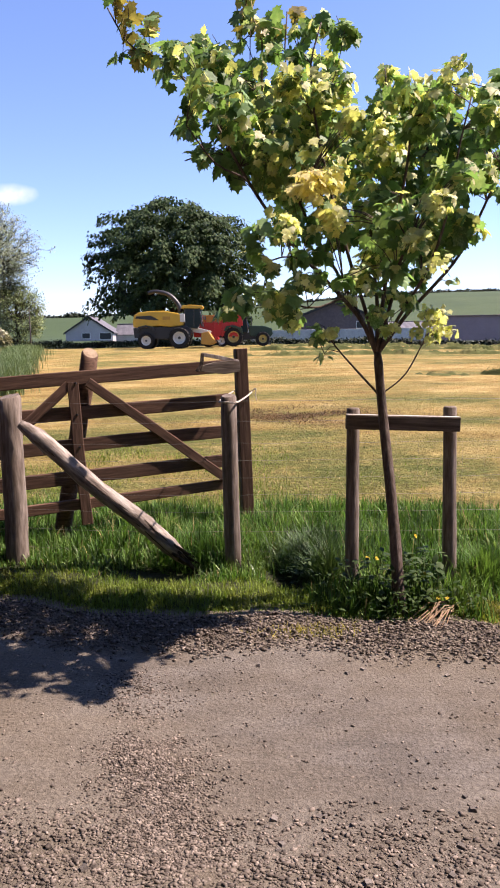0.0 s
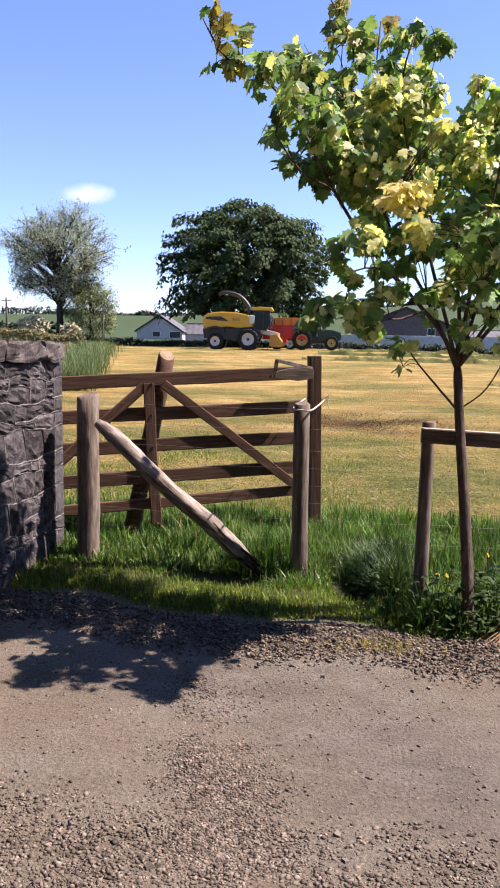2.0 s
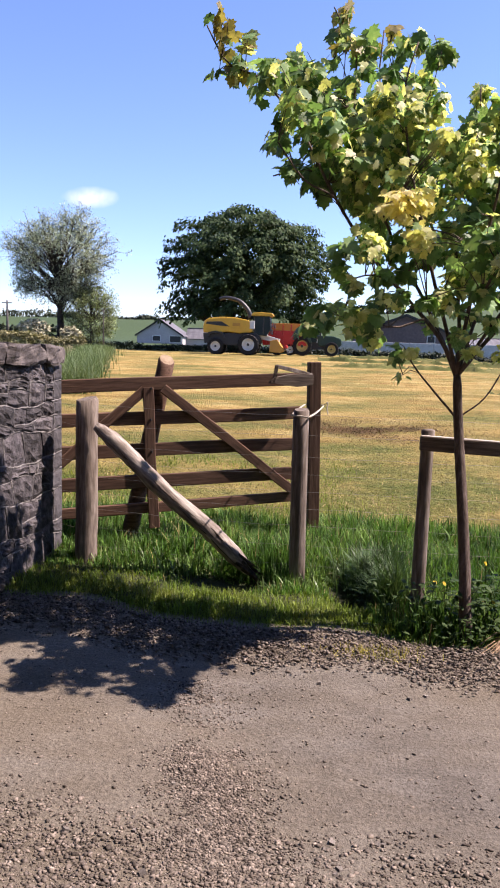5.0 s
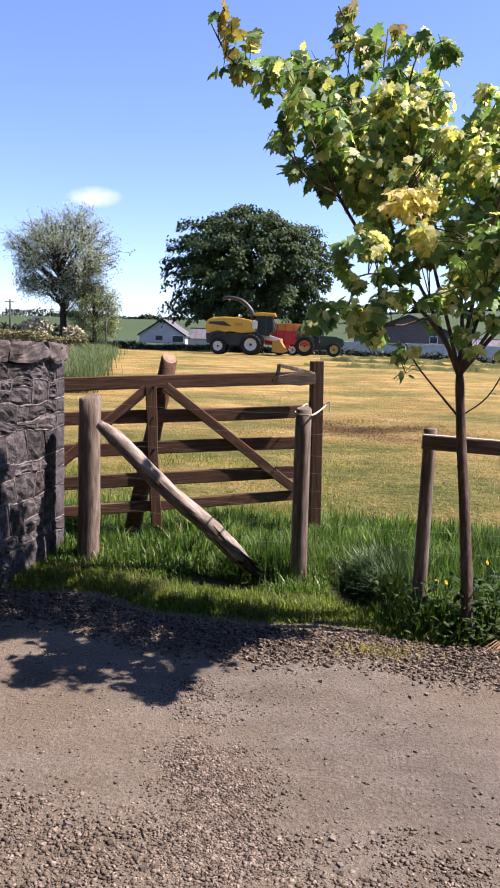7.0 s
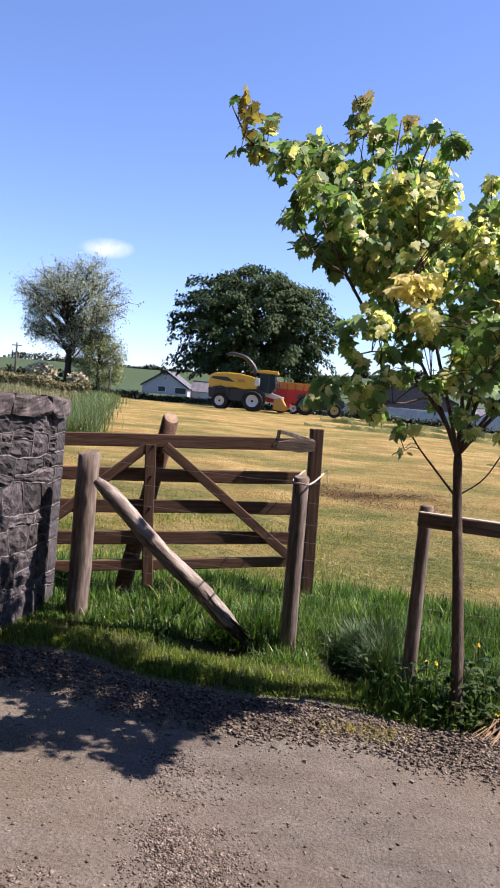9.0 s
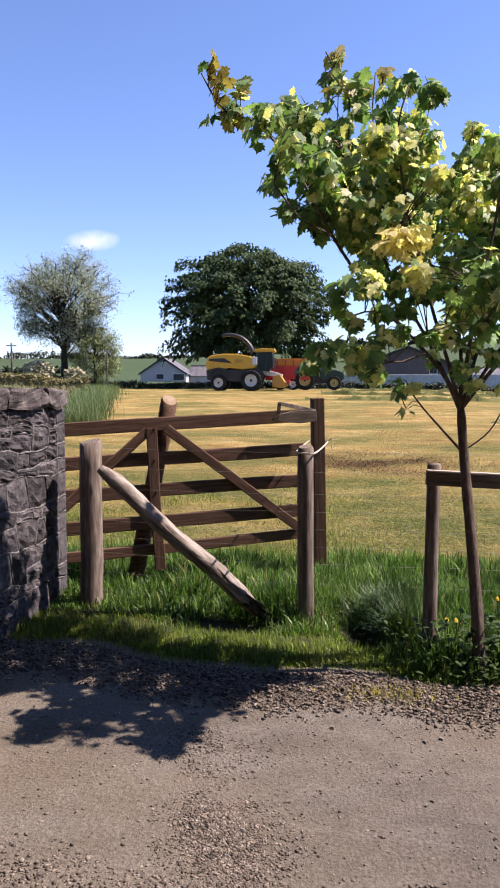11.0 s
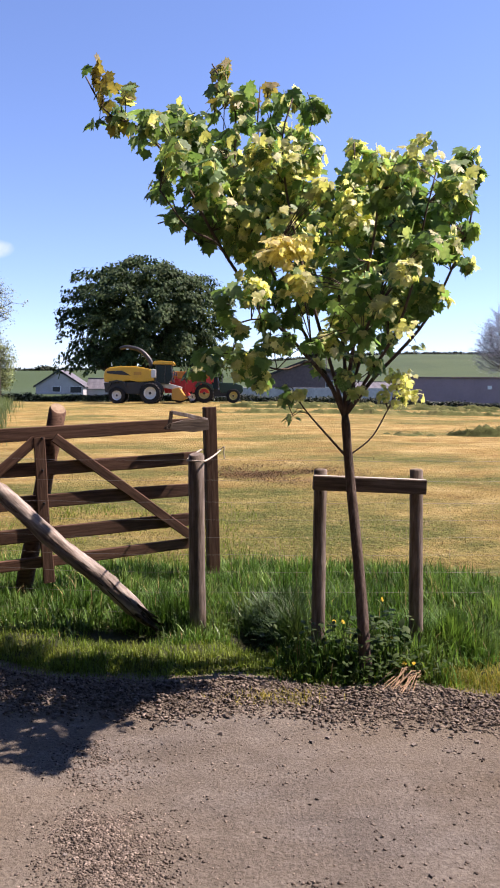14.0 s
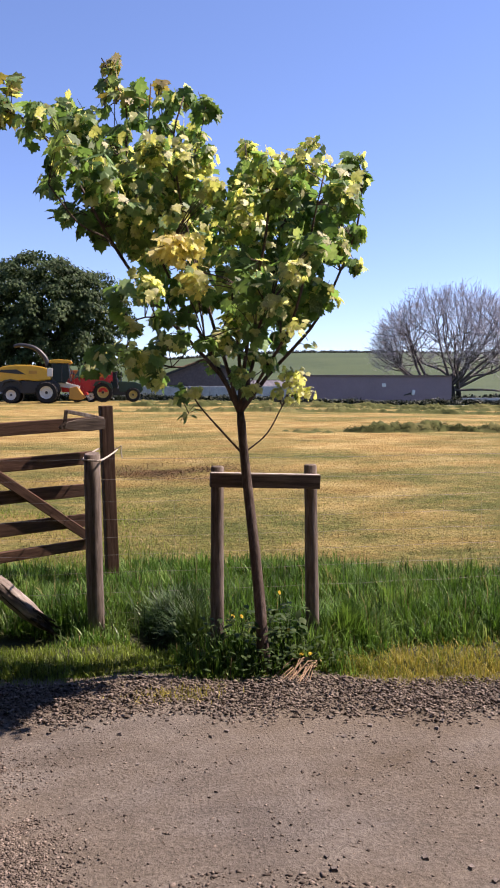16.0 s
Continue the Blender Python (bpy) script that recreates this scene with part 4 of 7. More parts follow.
# thin pale strip: the sun on the bar's top edge, painted as colour
lit_strip = part("sunlit_top", box((0.664, 0.047, 0.006), None, 0.002), M["sunlit_edge_wood"], support, "pale strip that paints the crossbar's sunlit upper edge")
lit_strip.matrix_basis = bar.matrix_basis @ Matrix.Translation((0, 0, 0.0425))
part("rubber_tie", box((0.026, 0.10, 0.018), pose(-0.122, -0.12, 1.078), 0.004), M["black"], support, "black rubber tree tie")

# ---------------------------------------------------------------- young maple
maple = thing("maple_sapling", Matrix.Translation((0.853, 4.06, 0.0)), "young maple with green and cream-variegated leaves tied to stakes", "tree")
ORIGIN = Vector((0.853, 4.06, 0.0))
rng = np.random.default_rng(17)
wood_parts, leaf_spots = [], []


G, Y, O, B = 0, 1, 2, 3
wood_points = []


def limb(points, r0, r1, n=14, sides=7):
    pts = bend(points, n)
    rad = [0.8 * r0 + (r1 - 0.8 * r0) * (i / (n - 1)) ** 0.7 for i in range(n)]
    V, F = tube([Vector(p) - ORIGIN for p in pts], rad, sides, 0.05, random.Random(int(points[-1][0] * 1000)))
    wood_parts.append((V, F))
    wood_points.extend(tuple(p) for p in pts[n // 4:])
    return pts


def tuft(x, y, z, r, g=0, cream=0, o=0, b=0, size=1.0):
    """A tuft of leaves on shoots that spring from the nearest limb."""
    c = np.array((x, y, z))
    W = np.array(wood_points)
    far = np.linalg.norm(W - c + (0, 0, 0.06), axis=1)
    order = np.argsort(far)[:2]
    near = W[order if far[order[1]] < 1.35 * far[order[0]] else order[[0, 0]]]
    tints = [G] * int(g * (1.75 if x > 0.8 else 1.3)) + [Y] * int(cream * (1.5 if x > 0.9 else 1.3 if x < 0.1 else 2.8)) + [O] * int(o * 2.1) + [B] * b
    rng.shuffle(tints)
    shoots = max(2, len(tints) // 9) if far[order[0]] < 0.3 else 1
    ends = []
    for k in range(shoots):
        q = c + rng.normal(0, 0.55, 3) * r * (1, 1.4, 1)
        p = near[k % 2]
        V, F = tube([Vector(p) - ORIGIN, Vector((p + q) / 2 + (0, 0, 0.02)) - ORIGIN, Vector(q) - ORIGIN], [0.003, 0.0024, 0.0014], 4, caps=False)
        wood_parts.append((V, F))
        ends.append(q)
    wood_points.append((x, y, z))
    for k, tint in enumerate(tints):
        v = rng.normal(0, 1, 3)
        v *= rng.uniform(0.25, 1.0) ** 0.5 / np.linalg.norm(v)
        d = v * (1, 1, 0.5) + (c - np.array((0.6, 4.25, c[2]))) * 0.6
        q = c * 0.55 + ends[k % shoots] * 0.45 + v * r * (1, 1.5, 1)
        leaf_spots.append((q[0], q[1] - (0.06 if tint == Y else 0.0), q[2], d[0], d[1], size * rng.uniform(0.65, 1.3) * (0.70 if tint == Y else 1.0), tint))


trunk = bend([(0.853, 4.06, -0.05), (0.838, 4.10, 0.2), (0.826, 4.13, 0.423), (0.80, 4.18, 0.773), (0.774, 4.24, 1.093), (0.758, 4.25, 1.273), (0.738, 4.25, 1.50)], 22)
V, F = tube([Vector(p) - ORIGIN for p in trunk], [0.048, 0.042, 0.037] + [0.035 - 0.0006 * i for i in range(17)] + [0.026, 0.019], 14, 0.03, random.Random(2))
link_mesh("trunk", V, F, M["bark"], maple, smooth=True)
F0 = (0.735, 4.250, 1.483)
# main limbs, from the fork upwards
arm = limb([F0, (0.64, 4.24, 1.68), (0.47, 4.22, 1.87), (0.23, 4.18, 2.12), (0.01, 4.12, 2.43), (-0.18, 4.08, 2.76), (-0.39, 4.08, 3.01), (-0.58, 4.1, 3.10), (-0.70, 4.12, 3.30)], 0.019, 0.004, 22)
leader = limb([F0, (0.67, 4.3, 1.65), (0.54, 4.36, 1.92), (0.36, 4.42, 2.25), (0.23, 4.46, 2.58), (0.11, 4.52, 2.96), (0.11, 4.58, 3.30), (-0.03, 4.6, 3.59)], 0.017, 0.004, 22)
spire = limb([F0, (0.67, 4.22, 1.71), (0.56, 4.15, 2.02), (0.45, 4.1, 2.39), (0.38, 4.12, 2.72), (0.36, 4.16, 3.01), (0.42, 4.2, 3.24)], 0.017, 0.004, 20)
limb([F0, (0.75, 4.34, 1.78), (0.73, 4.45, 2.16), (0.74, 4.5, 2.54), (0.83, 4.55, 2.89), (0.83, 4.58, 3.13)], 0.018, 0.004, 18)
front = limb([F0, (0.75, 4.16, 1.77), (0.78, 4.02, 2.10), (0.83, 3.96, 2.42), (0.86, 3.95, 2.69), (0.88, 3.97, 2.84)], 0.018, 0.004, 18)
back = limb([F0, (0.83, 4.34, 1.78), (0.96, 4.45, 2.19), (1.03, 4.5, 2.54), (1.13, 4.5, 2.88), (1.22, 4.48, 3.15)], 0.017, 0.004, 18)
limb([F0, (0.90, 4.25, 1.70), (1.06, 4.24, 1.87), (1.20, 4.24, 2.04), (1.34, 4.25, 2.32), (1.45, 4.27, 2.60), (1.48, 4.29, 2.86), (1.45, 4.3, 3.00)], 0.018, 0.004, 22)
limb([F0, (0.85, 4.14, 1.71), (0.97, 4.0, 1.95), (1.04, 3.9, 2.24), (1.07, 3.86, 2.49), (1.13, 3.86, 2.75)], 0.016, 0.004, 18)
low = limb([tuple(arm[6]), (0.40, 4.1, 1.94), (0.24, 4.02, 2.01), (0.08, 3.96, 1.97)], 0.009, 0.004, 10)
limb([tuple(arm[4]), (0.51, 4.14, 1.79), (0.36, 4.04, 1.74), (0.17, 3.96, 1.78), (-0.03, 3.92, 1.84)], 0.01, 0.004, 12)
limb([tuple(arm[12]), (-0.08, 4.3, 2.76), (-0.26, 4.36, 2.62), (-0.34, 4.38, 2.59)], 0.009, 0.004, 10)
side = limb([tuple(arm[10]), (-0.01, 3.98, 2.41), (-0.15, 3.92, 2.47), (-0.29, 3.9, 2.65)], 0.009, 0.004, 10)
limb([tuple(spire[8]), (0.34, 3.84, 2.33), (0.27, 3.76, 2.37)], 0.008, 0.004, 8)
fork = limb([tuple(leader[12]), (0.36, 4.3, 2.77), (0.24, 4.36, 3.07), (0.25, 4.4, 3.38)], 0.008, 0.004, 10)
limb([(0.74, 4.25, 1.26), (0.61, 4.22, 1.40), (0.51, 4.19, 1.51), (0.43, 4.16, 1.62)], 0.01, 0.004, 12)
limb([(0.77, 4.25, 1.26), (0.89, 4.24, 1.36), (0.97, 4.23, 1.50), (1.03, 4.22, 1.63)], 0.006, 0.004, 12)
limb([(0.43, 4.196, 2.82), (0.50, 4.169, 3.00), (0.54, 4.151, 3.19)], 0.004, 0.0015, 8, 4)
limb([(0.10, 4.4, 2.82), (0.07, 4.43, 3.00), (0.04, 4.45, 3.15)], 0.004, 0.0015, 8, 4)
# tufts of leaves on short shoots, along the arm, the spires and the crown
tuft(0.77, 4.10, 1.64, 0.027, g=2, cream=5)
tuft(0.94, 4.22, 1.62, 0.042, cream=22, size=0.62)
tuft(0.43, 4.18, 1.49, 0.035, g=5, size=0.8)
tuft(1.03, 4.20, 1.58, 0.045, cream=26, size=0.62)
tuft(0.46, 4.10, 1.61, 0.029, cream=8, size=0.8)
tuft(1.02, 4.22, 1.69, 0.057, cream=52, size=0.62)
tuft(0.78, 4.55, 1.72, 0.054, g=9, cream=4)
tuft(0.38, 4.15, 1.61, 0.045, g=8, cream=3, size=0.85)
tuft(1.11, 4.22, 1.62, 0.037, cream=20, size=0.62)
tuft(0.66, 4.02, 1.86, 0.037, g=10)
tuft(0.95, 4.10, 1.92, 0.031, cream=6, size=0.85)
tuft(0.60, 3.94, 1.91, 0.066, g=18, cream=6)
tuft(0.71, 4.19, 2.02, 0.084, g=26, cream=10)
tuft(1.14, 4.22, 1.89, 0.025, g=1, cream=3)
tuft(0.39, 4.08, 1.92, 0.048, g=14)
tuft(0.25, 4.00, 1.70, 0.064, g=11, cream=4)
tuft(0.48, 3.76, 1.87, 0.037, g=10)
tuft(0.95, 3.85, 1.97, 0.045, cream=14, size=0.85)
tuft(0.29, 4.00, 1.88, 0.040, g=7, cream=4)
tuft(0.94, 4.20, 2.13, 0.081, g=31, cream=5)
tuft(0.19, 3.89, 1.79, 0.063, g=12, cream=8)
tuft(0.55, 4.47, 2.15, 0.054, g=14, cream=4)
tuft(0.71, 3.58, 1.89, 0.043, g=16)
tuft(0.27, 4.05, 2.00, 0.048, g=16)
tuft(0.12, 3.89, 1.73, 0.039, g=5, cream=4)
tuft(0.745, 3.45, 1.995, 0.050, g=8, cream=20, size=0.8)
tuft(0.35, 4.29, 2.18, 0.080, g=24, cream=4)
tuft(0.08, 3.81, 1.81, 0.067, g=18, cream=5)
tuft(1.17, 4.14, 2.18, 0.063, g=26, cream=3)
tuft(0.69, 3.59, 2.09, 0.099, g=48, cream=6)
tuft(1.27, 4.22, 2.16, 0.032, g=3, cream=6)
tuft(0.69, 3.94, 2.30, 0.118, g=56, cream=4)
tuft(1.15, 4.43, 2.09, 0.070, g=23)
tuft(0.11, 3.70, 1.93, 0.028, g=4, cream=4)
tuft(0.18, 3.98, 2.18, 0.075, g=20, cream=12)
tuft(-0.10, 3.81, 1.73, 0.037, g=9)
tuft(0.42, 3.58, 2.14, 0.061, g=6, cream=12, o=12, size=0.8)
tuft(0.85, 3.45, 2.16, 0.055, g=8, cream=18, size=0.8)
tuft(-0.04, 3.64, 1.79, 0.050, g=18, cream=2)
tuft(0.04, 3.71, 2.01, 0.026, g=6)
tuft(1.07, 3.99, 2.38, 0.116, g=70, cream=5)
tuft(0.94, 4.48, 2.43, 0.145, g=62, cream=12)
tuft(1.12, 4.44, 2.25, 0.118, g=65, cream=4)
tuft(0.06, 3.67, 2.10, 0.050, g=13)
tuft(1.24, 4.10, 2.43, 0.082, g=28, cream=10)
tuft(1.29, 4.09, 2.40, 0.047, g=10, cream=8)
tuft(0.26, 4.50, 2.42, 0.072, g=13, cream=3)
tuft(0.79, 4.39, 2.61, 0.123, g=36, cream=22)
tuft(1.45, 4.28, 2.36, 0.032, g=11, cream=3)
tuft(0.36, 4.16, 2.54, 0.088, g=16, cream=16)
tuft(0.41, 3.55, 2.31, 0.042, cream=6, o=14, size=0.75)
tuft(0.15, 4.33, 2.48, 0.081, g=24, cream=4)
tuft(0.29, 3.50, 2.29, 0.072, o=48, size=0.72)
tuft(0.95, 4.53, 2.64, 0.146, g=46, cream=24)
tuft(0.87, 3.83, 2.65, 0.095, g=36, cream=14)
tuft(0.78, 4.33, 2.73, 0.074, g=10, cream=24)
tuft(1.25, 4.23, 2.64, 0.084, g=33, cream=4)
tuft(0.18, 4.16, 2.58, 0.105, g=38, cream=14)
tuft(0.41, 4.58, 2.64, 0.082, g=9, cream=9)
tuft(0.47, 4.31, 2.73, 0.109, g=22, cream=34)
tuft(1.17, 4.50, 2.68, 0.131, g=59, cream=8)
tuft(1.44, 4.30, 2.57, 0.043, g=15)
tuft(0.04, 4.14, 2.55, 0.087, g=32, cream=8)
tuft(0.28, 4.76, 2.47, 0.092, g=22, cream=6)
tuft(-0.07, 4.28, 2.48, 0.046, g=10)
tuft(1.26, 3.83, 2.62, 0.067, g=33, cream=3)
tuft(0.15, 4.70, 2.54, 0.076, g=14, cream=2)
tuft(0.79, 3.83, 2.76, 0.072, g=16, cream=20)
tuft(0.69, 4.79, 2.56, 0.107, g=34, cream=14)
tuft(0.96, 4.08, 2.80, 0.054, g=10, cream=10)
tuft(0.71, 4.68, 2.74, 0.069, g=10, cream=16)
tuft(0.90, 4.05, 2.85, 0.054, g=8, cream=13)
tuft(0.91, 3.60, 2.72, 0.059, g=8, cream=18)
tuft(1.12, 3.53, 2.62, 0.075, g=20, cream=6)
tuft(0.97, 3.49, 2.31, 0.060, g=12, cream=6)
tuft(0.21, 4.58, 2.68, 0.098, g=22, cream=8)
tuft(0.52, 3.71, 2.59, 0.055, g=12, cream=18)
tuft(0.05, 4.56, 2.65, 0.081, g=19, cream=4)
tuft(-0.11, 4.22, 2.58, 0.073, g=24)
tuft(0.39, 4.21, 2.88, 0.101, g=12, cream=40)
tuft(0.31, 4.58, 2.83, 0.098, g=18, cream=18)
tuft(0.51, 4.29, 2.93, 0.080, g=10, cream=28)
tuft(0.23, 3.83, 2.80, 0.058, g=4, cream=16)
tuft(1.35, 4.53, 2.84, 0.048, g=12, cream=8)
tuft(-0.22, 4.21, 2.61, 0.048, g=10)
tuft(1.18, 4.56, 2.92, 0.067, g=18, cream=8)
tuft(0.15, 4.28, 2.86, 0.093, g=20, cream=15)
tuft(0.02, 4.39, 2.79, 0.104, g=27, cream=13)
tuft(-0.05, 3.95, 2.73, 0.100, g=46, cream=8)
tuft(0.235, 3.79, 2.80, 0.064, g=8, cream=28)
tuft(-0.11, 4.64, 2.69, 0.068, g=14)
tuft(1.23, 4.42, 2.98, 0.065, g=8, cream=18)
tuft(1.37, 4.38, 2.94, 0.053, g=16)
tuft(1.49, 4.34, 2.89, 0.040, g=11, cream=3)
tuft(0.83, 4.74, 2.94, 0.104, g=28, cream=14)
tuft(-0.13, 4.29, 2.79, 0.092, g=27, cream=4)
tuft(0.42, 4.63, 3.01, 0.094, g=7, cream=24)
tuft(-0.24, 4.61, 2.71, 0.062, g=18)
tuft(1.44, 4.34, 2.99, 0.048, g=10, cream=9)
tuft(0.29, 4.20, 3.07, 0.047, g=9)
tuft(-0.28, 4.15, 2.73, 0.047, g=9)
tuft(0.15, 4.67, 2.98, 0.119, g=34, cream=26)
tuft(0.53, 4.25, 3.18, 0.068, g=28)
tuft(1.20, 4.52, 3.10, 0.052, cream=17, size=0.85)
tuft(0.32, 4.79, 2.89, 0.126, g=30, cream=30)
tuft(0.01, 4.71, 2.88, 0.134, g=46, cream=22)
tuft(-0.20, 3.90, 2.83, 0.080, g=34, cream=5)
tuft(-0.30, 4.15, 2.84, 0.033, g=8)
tuft(0.15, 4.33, 3.16, 0.049, g=9)
tuft(-0.05, 4.47, 3.03, 0.108, g=40, cream=12)
tuft(-0.24, 4.22, 2.93, 0.072, g=20, cream=3)
tuft(-0.32, 4.55, 2.84, 0.061, g=16)
tuft(0.86, 4.75, 3.16, 0.042, g=7, cream=7)
tuft(0.33, 4.60, 3.23, 0.061, g=15)
tuft(0.07, 4.51, 3.15, 0.067, g=14)
tuft(-0.13, 4.42, 3.14, 0.065, g=13, cream=5)
tuft(-0.34, 3.89, 2.97, 0.068, g=26, cream=6)
tuft(0.44, 4.59, 3.37, 0.080, g=22, b=2)
tuft(-0.21, 4.34, 3.15, 0.087, g=32, cream=9)
tuft(0.30, 4.59, 3.36, 0.030, g=5)
tuft(0.17, 4.69, 3.28, 0.063, g=15)
tuft(0.53, 4.80, 3.26, 0.087, g=24, cream=4)
tuft(0.14, 4.52, 3.35, 0.062, g=14, b=3)
tuft(-0.06, 4.75, 3.15, 0.100, g=24, cream=7)
tuft(-0.45, 4.34, 3.04, 0.046, g=10)
tuft(0.02, 4.41, 3.36, 0.050, g=7, b=3)
tuft(-0.38, 4.36, 3.16, 0.064, g=15, cream=3)
tuft(0.07, 4.77, 3.23, 0.062, g=8)
tuft(-0.51, 4.13, 3.09, 0.060, g=14, cream=3, b=7)
tuft(0.32, 4.66, 3.49, 0.031, b=5)
tuft(-0.12, 4.73, 3.25, 0.060, g=7, cream=3)
tuft(-0.48, 4.08, 3.21, 0.044, g=6, b=3)
tuft(-0.22, 4.70, 3.28, 0.081, g=19, cream=5)
tuft(-0.64, 4.13, 3.07, 0.027, g=4)
tuft(-0.02, 4.75, 3.35, 0.029, g=4)
tuft(-0.59, 4.11, 3.21, 0.050, g=3, b=7)
tuft(0.03, 4.56, 3.55, 0.044, g=3, b=4)
tuft(0.14, 4.76, 3.45, 0.079, g=24, b=5)
tuft(0.01, 4.72, 3.48, 0.064, g=12, b=5)
tuft(-0.58, 4.55, 3.26, 0.056, g=8, cream=2, b=4)
tuft(-0.63, 4.05, 3.29, 0.053, g=2, b=9)
tuft(0.02, 4.78, 3.64, 0.056, g=5, b=8)
# the far side of the crown: unseen tufts, set to fill out its shadow
tuft(0.30, 4.98, 2.95, 0.130, g=34)
tuft(0.15, 4.95, 3.04, 0.130, g=34)
tuft(0.42, 5.05, 3.00, 0.130, g=34)
tuft(0.36, 4.98, 3.12, 0.130, g=34)
tuft(0.00, 4.93, 3.05, 0.130, g=34)
tuft(0.22, 5.05, 2.85, 0.130, g=34)
tuft(0.50, 5.00, 2.95, 0.130, g=34)
tuft(0.26, 4.97, 3.16, 0.130, g=34)
tuft(0.62, 4.95, 2.90, 0.130, g=34)
# the back of the crown: hidden tufts, added to close gaps in its shadow
tuft(0.42, 4.42, 2.52, 0.120, g=24)
tuft(0.42, 4.20, 2.62, 0.110, g=18)
tuft(0.35, 4.10, 2.47, 0.100, g=14)
tuft(0.41, 4.70, 2.59, 0.130, g=16, cream=3)
tuft(0.23, 4.68, 2.50, 0.130, g=16, cream=3)
tuft(0.54, 4.72, 2.73, 0.120, g=14, cream=3)
tuft(0.20, 4.72, 2.73, 0.120, g=14, cream=3)
tuft(0.36, 4.76, 2.38, 0.120, g=13)
tuft(0.11, 4.60, 2.65, 0.120, g=14, cream=3)
tuft(0.30, 4.30, 2.75, 0.120, g=14, cream=4)
tuft(0.20, 4.22, 2.65, 0.110, g=13, cream=4)
tuft(0.35, 4.45, 2.88, 0.110, g=12, cream=4)
tuft(0.47, 4.55, 2.35, 0.120, g=13, cream=3)
tuft(-0.03, 4.70, 2.79, 0.110, g=12)
tuft(-0.02, 4.50, 2.69, 0.110, g=12)
tuft(0.56, 4.76, 2.47, 0.120, g=13, cream=3)
tuft(0.48, 4.30, 2.55, 0.110, g=12, cream=4)
# leaves that half hide the fork
tuft(0.62, 4.00, 1.89, 0.050, g=8, cream=4)
tuft(0.81, 4.35, 1.84, 0.050, g=7, cream=3)
tuft(0.88, 4.10, 1.77, 0.040, g=5, cream=3)
tuft(0.58, 4.30, 1.78, 0.040, g=5)
tuft(0.77, 3.92, 2.01, 0.060, g=12, cream=5)
tuft(1.05, 4.40, 2.06, 0.060, g=18, cream=4)
tuft(0.74, 4.50, 2.15, 0.070, g=22, cream=4)
tuft(0.42, 4.35, 2.04, 0.060, g=16, cream=3)
tuft(0.32, 4.30, 1.91, 0.050, g=12)
tuft(1.01, 4.45, 1.93, 0.045, g=10, cream=3)
tuft(0.72, 4.05, 1.72, 0.040, g=7, cream=3)
tuft(1.15, 4.20, 2.10, 0.050, g=12, cream=2)
tuft(0.46, 3.81, 2.16, 0.060, g=16, cream=4)
V, F = merge(wood_parts)
tagged(link_mesh("branchwork", V, F, M["bark"], maple, smooth=True), kind="stuff")

# a maple leaf: five toothed lobes, folded a little along the midrib, stalk at the origin
outline = [(0.00, 0.02), (0.16, -0.03), (0.30, -0.08), (0.36, 0.10), (0.56, 0.16), (0.50, 0.30), (0.64, 0.50), (0.46, 0.52), (0.36, 0.50), (0.34, 0.72), (0.16, 0.76), (0.0, 1.02)]
half = [(x, y, -0.28 * x * x - 0.22 * y * y + 0.10 * abs(x)) for x, y in outline]
LEAF_V = [(0.0, 0.42, -0.03)] + half + [(-x, y, z) for x, y, z in half[-2:0:-1]]
m = len(LEAF_V) - 1
LEAF_F = [(0, 1 + i, 1 + (i + 1) % m) for i in range(m)]
spots = np.array(leaf_spots)
nl = len(spots)
facing = np.arctan2(spots[:, 4], spots[:, 3]) - math.pi / 2 + rng.normal(0, 0.7, nl)
R = turns(facing, rng.normal(-1.05, 0.5, nl), rng.normal(0, 0.6, nl), 0.069 * spots[:, 5])
P = spots[:, :3] - np.array(ORIGIN)
tint = spots[:, 6].astype(int)
swap = rng.uniform(0, 1, nl)
tint = np.where((tint == G) & (swap < 0.10), Y, np.where((tint == Y) & (swap < 0.22) & (spots[:, 5] > 0.55), G, tint))
single = np.zeros(nl, bool)
single[rng.permutation(np.where(tint == G)[0])[:290]] = True
for which, name, mat, label in ((G, "green_foliage", "leaf", "dense green lobed leaves"), (Y, "variegated_foliage", "leaf_yellow", "cream and lime variegated leaves"),
                                (O, "bleached_foliage", "leaf_orange", "pale orange bleached leaves"), (B, "bronze_foliage", "leaf_bronze", "bronze young leaves")):
    pick = (tint == which) & ~single
    ob = batch(name, LEAF_V, LEAF_F, R[pick], P[pick], M[mat], maple)
    tagged(ob, label, kind="stuff")
leaf_mesh = bpy.data.meshes.new("leaf")
leaf_mesh.from_pydata(LEAF_V, [], LEAF_F)
leaf_mesh.materials.append(M["leaf_piece"])
for i in np.where(single)[0]:
    ob = new("leaf", leaf_mesh)
    ob.parent = maple
    m4 = Matrix(R[i].tolist()).to_4x4()
    m4.translation = P[i].tolist()
    ob.matrix_basis = m4


# ---------------------------------------------------------------- grass, weeds
BLADE_V = [(-0.5, 0, 0), (0.5, 0, 0), (0.42, 0.05, 0.38), (-0.42, 0.05, 0.38), (0.3, 0.22, 0.72), (-0.3, 0.22, 0.72), (0, 0.5, 0.98)]
BLADE_F = [(0, 1, 2, 3), (3, 2, 4, 5), (5, 4, 6)]
STIFF_V = [(-0.5, 0, 0), (0.5, 0, 0), (0.32, 0.05, 0.55), (-0.32, 0.05, 0.55), (0, 0.18, 1.0)]
STIFF_F = [(0, 1, 2, 3), (3, 2, 4)]


